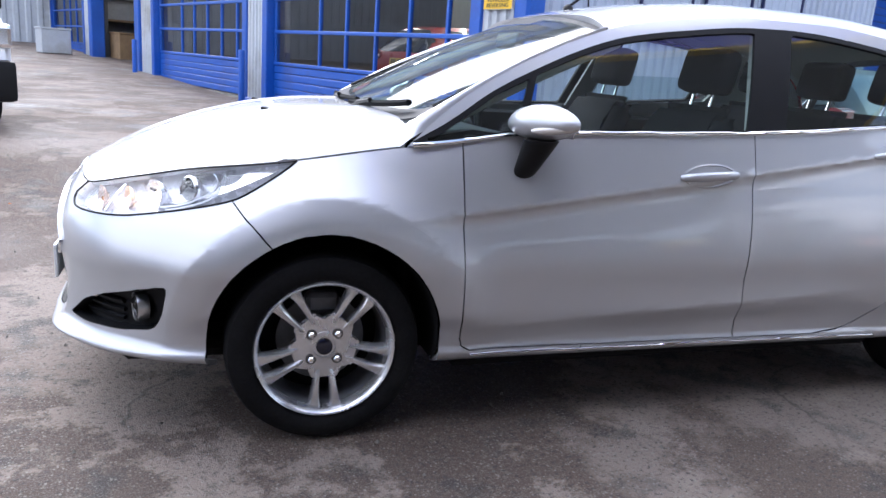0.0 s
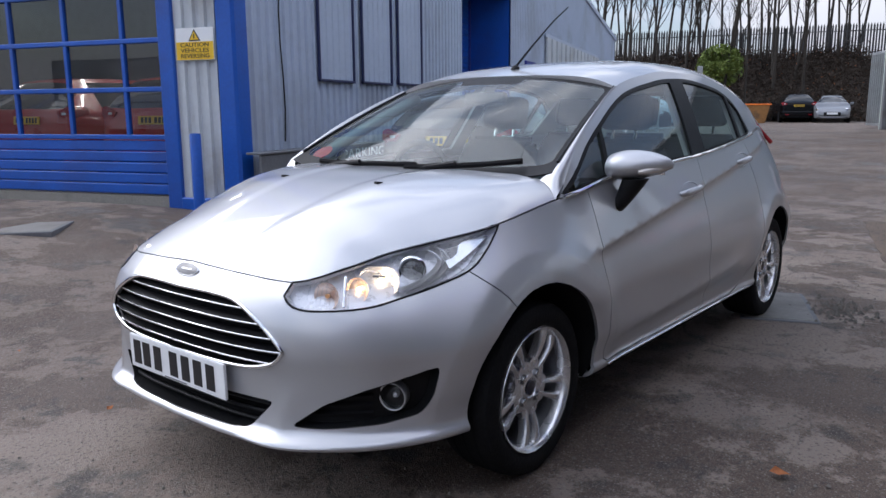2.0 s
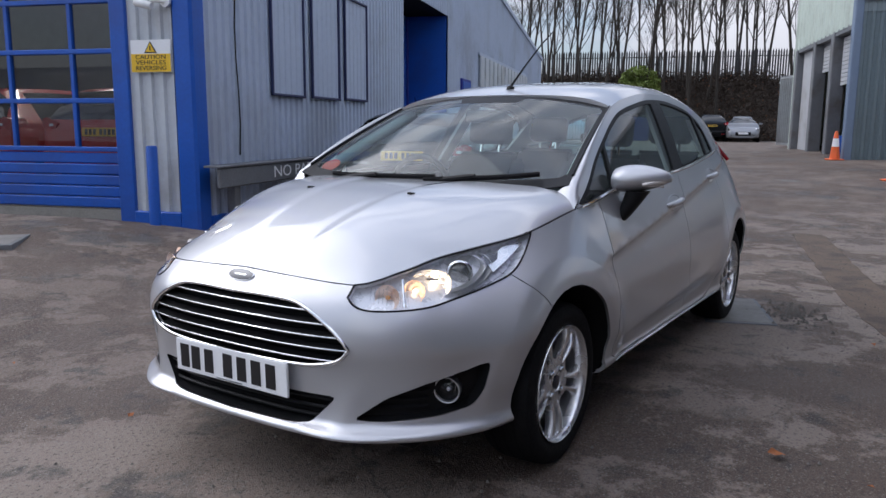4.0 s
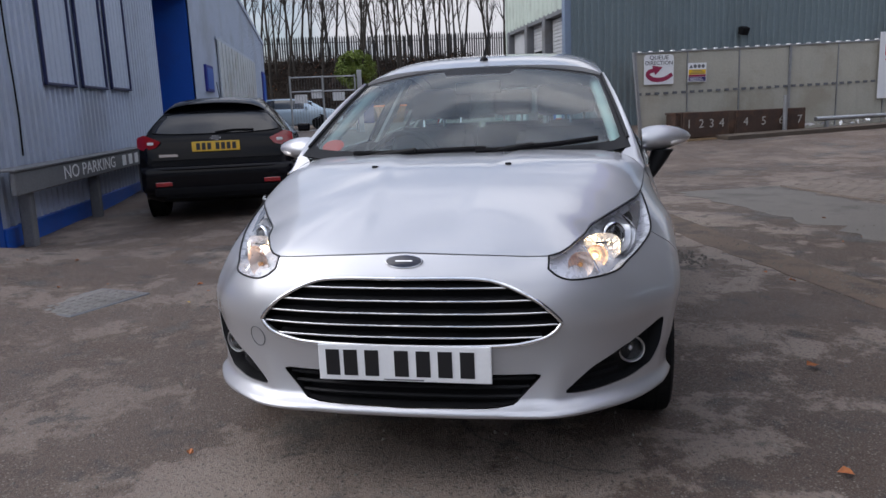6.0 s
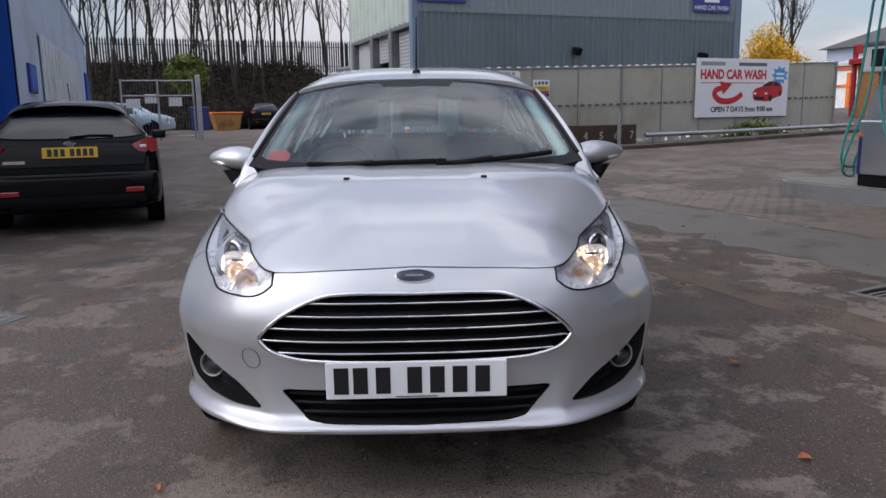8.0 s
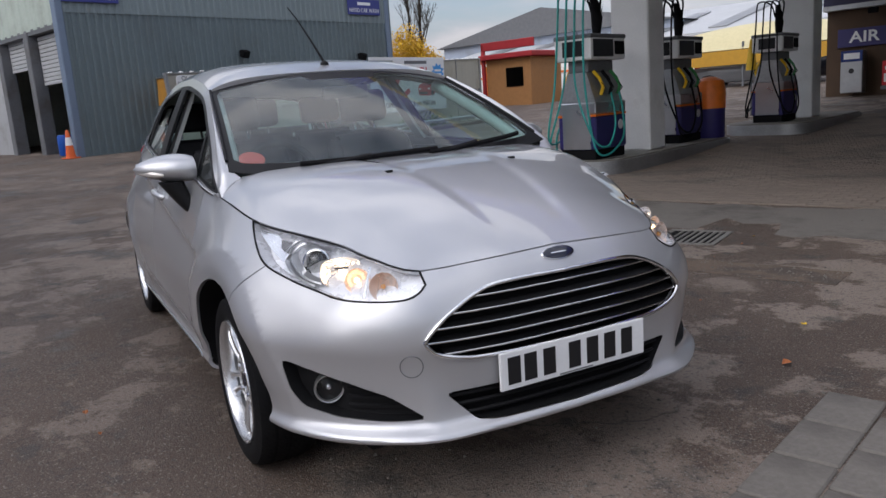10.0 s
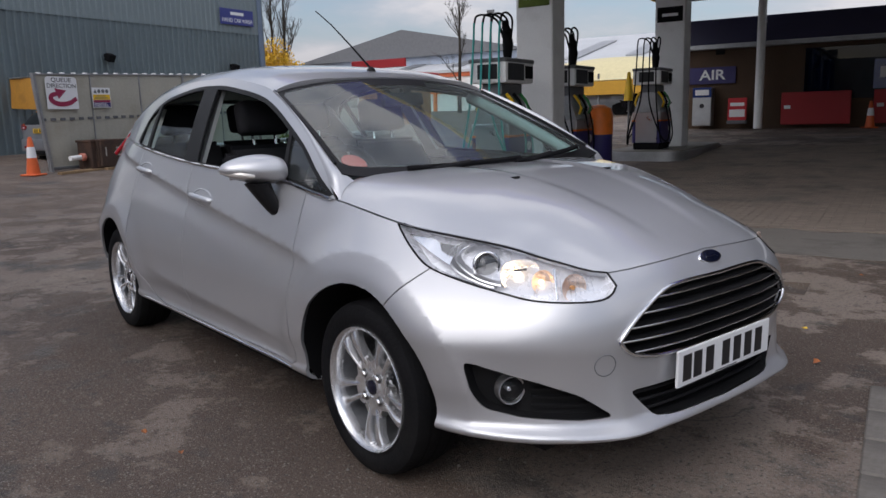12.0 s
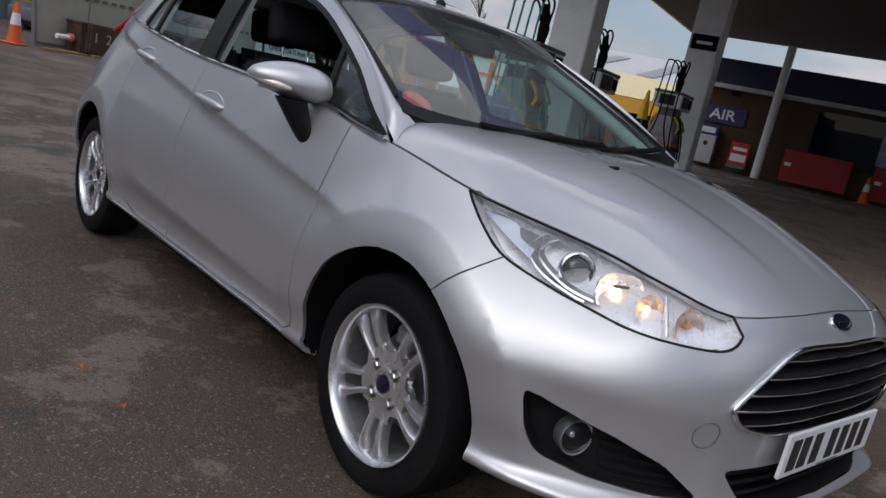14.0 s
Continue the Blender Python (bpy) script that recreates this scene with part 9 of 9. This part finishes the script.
parked_car("pale_blue_hatchback", at_yard(32.5, 4.35, -92), "blue_car", "pale blue small car parked behind the mesh gate", L=3.7, w=0.82, h=1.45)
parked_car("pale_blue_hatchback", at_yard(35.3, 4.1, -88), "blue_car", "pale blue small car parked behind the mesh gate", L=3.7, w=0.82, h=1.45)
parked_car("silver_saloon", at_yard(46.0, -6.9, 175), "grey_car", "silver hatchback facing out at the foot of the bank", h=1.5, L=4.2)
parked_car("dark_estate", at_yard(43.0, -5.0, 4), "black_paint", "dark estate car parked at the foot of the bank", h=1.6, w=0.93)
parked_car("red_hatchback", at_yard(4.55, 6.2, 4, 0.24), "red_car", "red hatchback inside the workshop", L=4.0)
parked_car("red_hatchback", at_yard(4.5, 8.4, -4, 0.24), "red_car", "red hatchback inside the workshop", L=4.0)
parked_car("dark_hatchback", at_yard(8.6, -32.2, 170, 0.9), "black_paint", "dark car parked under the fabric canopy", L=4.1)
parked_car("dark_hatchback", at_yard(12.4, -32.6, 186, 0.9), "grey_car", "grey car parked under the fabric canopy", L=4.1)
parked_car("white_hatchback", at_yard(15.1, -7.5, -92, rise(15.1, -7.5) - 0.12), "grey_car", "dusty silver hatchback beside the wash hall", L=4.0, h=1.40)


def panel_van():
    ob = root("panel_van", at_yard(-2.31, 5.8, 96, 0.2), "pale panel van parked at the yard's edge", "van")
    prof = [(0, 0.42), (0, 0.85), (0.12, 1.02), (0.85, 1.2), (1.35, 1.85), (1.6, 1.98), (4.9, 1.98), (4.95, 0.42)]
    part("body", prism(prof, -0.95, 0.95, "y", 0.06), "white_paint", ob, smooth=40)
    part("bumper", box(-0.08, 0.3, -0.97, 0.97, 0.3, 0.68, 0.06, seg=2), "black", ob, smooth=40)
    part("side_moulding", box(0.3, 4.9, -0.975, 0.975, 0.5, 0.68, 0.01), "black", ob)
    for s in (-1, 1):
        part("headlamp", box(-0.02, 0.3, min(0.6 * s, 0.955 * s), max(0.6 * s, 0.955 * s), 0.78, 1.0, 0.04, seg=2), "chrome", ob)
        part("door_mirror", box(1.05, 1.2, min(0.97 * s, 1.14 * s), max(0.97 * s, 1.14 * s), 1.15, 1.42, 0.03, seg=2), "black", ob)
        part("side_window", box(1.25, 2.1, min(0.94 * s, 0.957 * s), max(0.94 * s, 0.957 * s), 1.25, 1.75), "dark_car_glass", ob)
        for x in (0.85, 3.9):
            part("wheel", lathe([(0, -0.1), (0.3, -0.1), (0.33, -0.07), (0.33, 0.07), (0.3, 0.1), (0.2, 0.08), (0, 0.08)], 28, "y"), "tyre", ob, smooth=40, m=pose(x, 0.87 * s, 0.33))
    part("windscreen", prism([(0.86, 1.24), (1.3, 1.83), (1.3, 1.86), (0.83, 1.24)], -0.8, 0.8, "y"), "dark_car_glass", ob)


panel_van()


def skip_bin():
    ob = root("skip", at_yard(42.0, -2.55, 95), "orange-yellow builder's skip at the foot of the bank", "skip")
    part("body", prism([(-0.6, 0.0), (0.6, 0.0), (0.82, 0.98), (-0.82, 0.98)], -0.75, 0.75, "y", 0.02), material("worn_orange_paint", (0.30, 0.14, 0.04), 0.7, 0, 0.3, 2.0, 30.0, 0.1, stain=(0.08, 0.05, 0.03), stain_amount=0.7), ob)
    part("rim", box(-0.88, 0.88, -0.8, 0.8, 0.96, 1.04, 0.02), "orange", ob)
    ob = root("wheeled_bin", at_yard(37.5, -0.85, 0), "dark blue wheeled waste bin behind the gate", "bin")
    part("body", prism([(-0.5, 0.1), (0.5, 0.1), (0.62, 1.2), (-0.62, 1.2)], -0.45, 0.45, "y", 0.02), "badge_blue", ob)
    part("lid", box(-0.66, 0.66, -0.5, 0.5, 1.2, 1.28, 0.03), "badge_blue", ob)


skip_bin()


def oil_boxes():
    """Rusty crate and an orange-capped pipe end beside the screen."""
    ob = root("rusty_crate", SCREEN @ pose(1.27, -0.35, 0.0), "rusty brown steel crate against the screen", "crate")
    part("body", box(-0.55, 0.2, -0.2, 0.22, 0.03, 0.6, 0.015), "rust", ob)
    part("rim", box(-0.57, 0.22, -0.22, 0.24, 0.58, 0.63, 0.01), "rust", ob)
    ob = root("pipe_end", SCREEN @ pose(0.44, -0.4, 0.22), "white pipe end with a faded pink-orange cap", "pipe")
    part("pipe", tube([(-0.12, 0, 0.06), (0.16, 0, 0.07)], 0.05, 12), "white", ob, smooth=40)
    part("cap", lathe([(0.0, 0.0), (0.075, 0.0), (0.085, 0.02), (0.08, 0.09), (0.07, 0.10), (0, 0.10)], 10, "x"), material("faded_orange_plastic", (0.55, 0.20, 0.14), 0.6, 0, 0.2), ob, smooth=30, m=pose(0.13, 0, 0.07))
    part("bracket", box(0.13, 0.20, -0.03, 0.03, -0.22, 0.06, 0.004), "rust", ob)
    for k, (x0, x1, y0, turn) in enumerate(((-0.12, 1.15, -0.62, 1.5), (0.35, 1.75, -0.47, -2.0), (0.9, 2.1, -0.70, 2.5))):
        ob = root("timber_plank", SCREEN @ pose(x0, y0, -0.015 - 0.004 * k, 0, 0, turn), "weathered timber plank lying before the screen", "plank", "timber planks")
        part("board", box(0, x1 - x0, -0.06, 0.06, 0, 0.06 + 0.01 * k, 0.006), "wood", ob)


oil_boxes()
awning()


# plain unseen walls added behind the camera, closing the yard and brightening the car
closing_row("wall_yard_west", YARD @ pose(-15.0, 26.0, 0, 0, 0, -90) @ pose(0, 0, 0, 0, 0, 180) @ pose(-52, 0, 0), 52, 3.4, "cladding_pale", "unseen pale ribbed wall added to close the yard and brighten the car")
closing_row("wall_yard_north", YARD @ pose(-15.0, 30.0, 0), 18.2, 5.0, "cladding_pale", "unseen pale wall added to close the yard's far end")


# ---- covers, litter and paving ----


def drain_cover(u, v, turn, w, d, bars, label):
    ob = root("drain_cover", YARD @ pose(u, v, rise(u, v), 0, 0, turn), label, "drain cover")
    part("frame", box(-w / 2, w / 2, -d / 2, d / 2, -0.05, 0.008, 0.004), "steel_dark", ob)
    part("plate", box(-w / 2 + 0.025, w / 2 - 0.025, -d / 2 + 0.025, d / 2 - 0.025, 0.0, 0.011, 0.003), "cover_steel", ob)
    if bars:
        n = int(w / 0.075)
        for i in range(n):
            for j in range(int(d / 0.075)):
                x, y = -w / 2 + 0.06 + 0.07 * i, -d / 2 + 0.06 + 0.07 * j
                if x < w / 2 - 0.05 and y < d / 2 - 0.05:
                    part("stud", box(x - 0.022, x + 0.022, y - 0.022, y + 0.022, 0.011, 0.016, 0.002), "cover_steel", ob)


drain_cover(1.0, 2.49, -34, 0.62, 0.46, True, "studded steel drain cover set in the asphalt")
drain_cover(1.15, -1.24, 2, 0.72, 0.42, False, "smooth steel plate cover set in the asphalt")
drain_cover(1.05, 4.6, 30, 0.62, 0.5, False, "pale steel cover in the workshop apron")


def drain_grate(u, v, turn, w, d):
    """A frame with parallel bars over a dark gully."""
    ob = root("drain_grate", YARD @ pose(u, v, rise(u, v), 0, 0, turn), "worn steel drain grate set in the asphalt", "drain grate")
    part("gully", box(-w / 2, w / 2, -d / 2, d / 2, -0.06, 0.004), "matt", ob)
    for x0, x1, y0, y1 in ((-w / 2, w / 2, -d / 2, -d / 2 + 0.04), (-w / 2, w / 2, d / 2 - 0.04, d / 2), (-w / 2, -w / 2 + 0.04, -d / 2 + 0.04, d / 2 - 0.04), (w / 2 - 0.04, w / 2, -d / 2 + 0.04, d / 2 - 0.04)):
        part("frame_bar", box(x0, x1, y0, y1, -0.05, 0.012, 0.002), "cover_steel", ob)
    for i in range(int(w / 0.05) - 2):
        part("bar", box(-w / 2 + 0.06 + 0.05 * i, -w / 2 + 0.082 + 0.05 * i, -d / 2 + 0.04, d / 2 - 0.04, -0.03, 0.011, 0.002), "cover_steel", ob)


drain_grate(-0.60, -3.04, 8, 0.48, 0.55)


def pebbles():
    r = random.Random(77)
    verts, faces = [], []
    for _ in range(4200):
        u, v = r.uniform(-3.4, 3.2), r.uniform(-4.4, 3.6)
        if r.random() < 0.35:
            u = r.uniform(-1.9, 5.2)
            v = -2.19 - 0.34 * max(0.0, u - 1.6) / 3.64 + r.gauss(0, 0.12)
        s = 0.003 + 0.0075 * r.random() ** 4
        if r.random() < 0.03:
            u, v, s = 1.13 + r.gauss(0, 0.16), -1.62 + r.gauss(0, 0.08), r.uniform(0.008, 0.02)
        z = rise(u, v) + 0.004
        k = len(verts)
        a0 = r.uniform(0, 6.3)
        verts += [(u + s * math.cos(a0 + i * 1.57) * r.uniform(0.7, 1.3), v + s * math.sin(a0 + i * 1.57), z) for i in range(4)]
        verts += [(u, v, z + s * r.uniform(0.7, 1.2))]
        faces += [(k + i, k + (i + 1) % 4, k + 4) for i in range(4)]
    me = bpy.data.meshes.new("loose_stones")
    me.from_pydata(verts, [], faces)
    me.materials.append(M["worn_concrete"])
    ob = new("loose_stones", me)
    ob.matrix_basis = YARD
    tagged(ob, "small loose stones scattered over the asphalt", "stones", kind="stuff")


pebbles()


def fallen_leaf(u, v, s, seed, mat="dead_leaf"):
    r = random.Random(seed)
    pts = [(0, 0), (0.35, 0.3), (0.7, 0.22), (1, 0), (0.7, -0.25), (0.35, -0.3)]
    bm = bmesh.new()
    c = [bm.verts.new((x * s, y * s, 0.012 * r.random() * (1 + abs(y) * 3) * s * 20)) for x, y in pts]
    bm.faces.new((c[0], c[1], c[2], c[3]))
    bm.faces.new((c[0], c[3], c[4], c[5]))
    ob = part("fallen_leaf", bm, mat, m=YARD @ pose(u, v, rise(u, v) + 0.008, 0, 0, r.uniform(0, 360)))
    tagged(ob, "curled brown fallen leaf on the asphalt" if mat == "dead_leaf" else "yellow fallen leaf on the asphalt", "leaf", "fallen leaves")


_r = random.Random(5)
_spots = [(-1.23, -1.08, 0.07), (-2.08, -0.62, 0.05), (0.2, -1.9, 0.05), (-1.5, 1.4, 0.04), (-2.0, -1.2, 0.045)] + [(_r.uniform(-3.0, 2.5), _r.choice((_r.uniform(-3.6, -1.3), _r.uniform(1.2, 3.4))), _r.uniform(0.02, 0.045)) for _ in range(30)]
for _i, (_u, _v, _z) in enumerate(_spots):
    fallen_leaf(_u, _v, _z, _i, "yellow_leaf" if _i % 9 == 4 else "dead_leaf")


def sett_patch():
    """A patch of old concrete setts sunk in the asphalt at the yard's edge."""
    ob = root("pavement_setts", YARD, "old pale setts with dark joints at the yard edge", "pavement", kind="structure")
    sett = box(-0.098, 0.098, -0.143, 0.143, -0.05, 0.012, 0.006)
    first = part("sett", sett, "worn_concrete", ob, m=pose(-2.41, -0.28, 0))
    k = 0
    for i in range(6):
        for j in range(8):
            if i == 0 and j == 0:
                continue
            o = new("sett", first.data)
            o.parent = ob
            o.matrix_basis = pose(-2.41 - 0.203 * i, -0.28 + 0.295 * j + (0.14 if i % 2 else 0), 0.003 * noise.noise((i, j, 2)), 1.5 * noise.noise((i, j, 5)), 1.5 * noise.noise((i, j, 8)), 0.8 * noise.noise((i, j, 1)))


sett_patch()


def forecourt():
    """Brick paving before the pumps: the nearest bricks singly, the rest in one mesh."""
    ob = root("pavement_forecourt", YARD, "worn brown brick paving of the petrol forecourt", "pavement", kind="structure")
    u0, u1, v1 = -7.0, 4.9, -4.75
    brick = box(-0.098, 0.098, -0.047, 0.047, -0.03, 0.0, 0.004)
    first = None
    n = 0
    verts, faces = [], []
    row = 0
    v = v1 - 0.05
    while v > -15.5:
        u = u0 + (0.1 if row % 2 else 0.0)
        while u < u1:
            z = rise(u, v) + 0.016 + 0.004 * noise.noise((u * 3, v * 3, 1)) + 0.012 * noise.noise((u * 0.5, v * 0.5, 4))
            if n < 300 and v > -6.15 and -2.6 < u < 1.9:
                if first is None:
                    first = part("brick", brick, "paver", ob, m=pose(u, v, z))
                else:
                    o = new("brick", first.data)
                    o.parent = ob
                    o.matrix_basis = pose(u, v, z, noise.noise((u * 9, v, 0)) * 2, noise.noise((u * 9, v, 3)) * 1.2, noise.noise((u * 7, v * 7, 6)) * 1.2)
                n += 1
            else:
                k = len(verts)
                a, b, c = 0.097, 0.046, 0.004
                verts += [(u - a, v - b, z - 0.03), (u + a, v - b, z - 0.03), (u + a, v + b, z - 0.03), (u - a, v + b, z - 0.03),
                          (u - a + c, v - b + c, z), (u + a - c, v - b + c, z), (u + a - c, v + b - c, z), (u - a + c, v + b - c, z)]
                faces += [(k + 4, k + 5, k + 6, k + 7), (k, k + 1, k + 5, k + 4), (k + 1, k + 2, k + 6, k + 5), (k + 2, k + 3, k + 7, k + 6), (k + 3, k, k + 4, k + 7)]
            u += 0.2
        v -= 0.1
        row += 1
    me = bpy.data.meshes.new("brick_rest")
    me.from_pydata(verts, [], faces)
    me.materials.append(M["paver_rest"])
    o = new("brick_rest", me)
    o.parent = ob
    tagged(o, kind="stuff")


def paver_rest():
    """The paving brick's surface with a tint for each loose piece of the joined mesh."""
    m = M["paver"].copy()
    n, l = m.node_tree.nodes, m.node_tree.links
    info = [x for x in n if x.type == "OBJECT_INFO"][0]
    geo = n.new("ShaderNodeNewGeometry")
    for link in list(info.outputs["Random"].links):
        l.new(geo.outputs["Random Per Island"], link.to_socket)
    n.remove(info)
    return m


M["paver_rest"] = paver_rest()
forecourt()


def beside_screen(r):
    x = r.gauss(8.3, 0.45)
    p = SCREEN @ Vector((x, -0.25 + r.gauss(0, 0.14), 0))
    q = YARD.inverted() @ p
    return (q.x, q.y, rise(q.x, q.y) + abs(r.gauss(0.0, 0.16)))


def litter_place(r):
    q = YARD.inverted() @ (SCREEN @ Vector((r.uniform(4.0, 11.4), -0.45 + r.gauss(0, 0.2), 0)))
    return (q.x, q.y, rise(q.x, q.y) + 0.14)


scatter("weeds", 900, beside_screen, 0.05, "green_leaf", "green weeds growing at the foot of the screen", 31, "weeds", 2.0)
scatter("litter", 60, litter_place, 0.06, "sign_white", "scraps of pale litter along the screen", 32, "litter", 1.4)
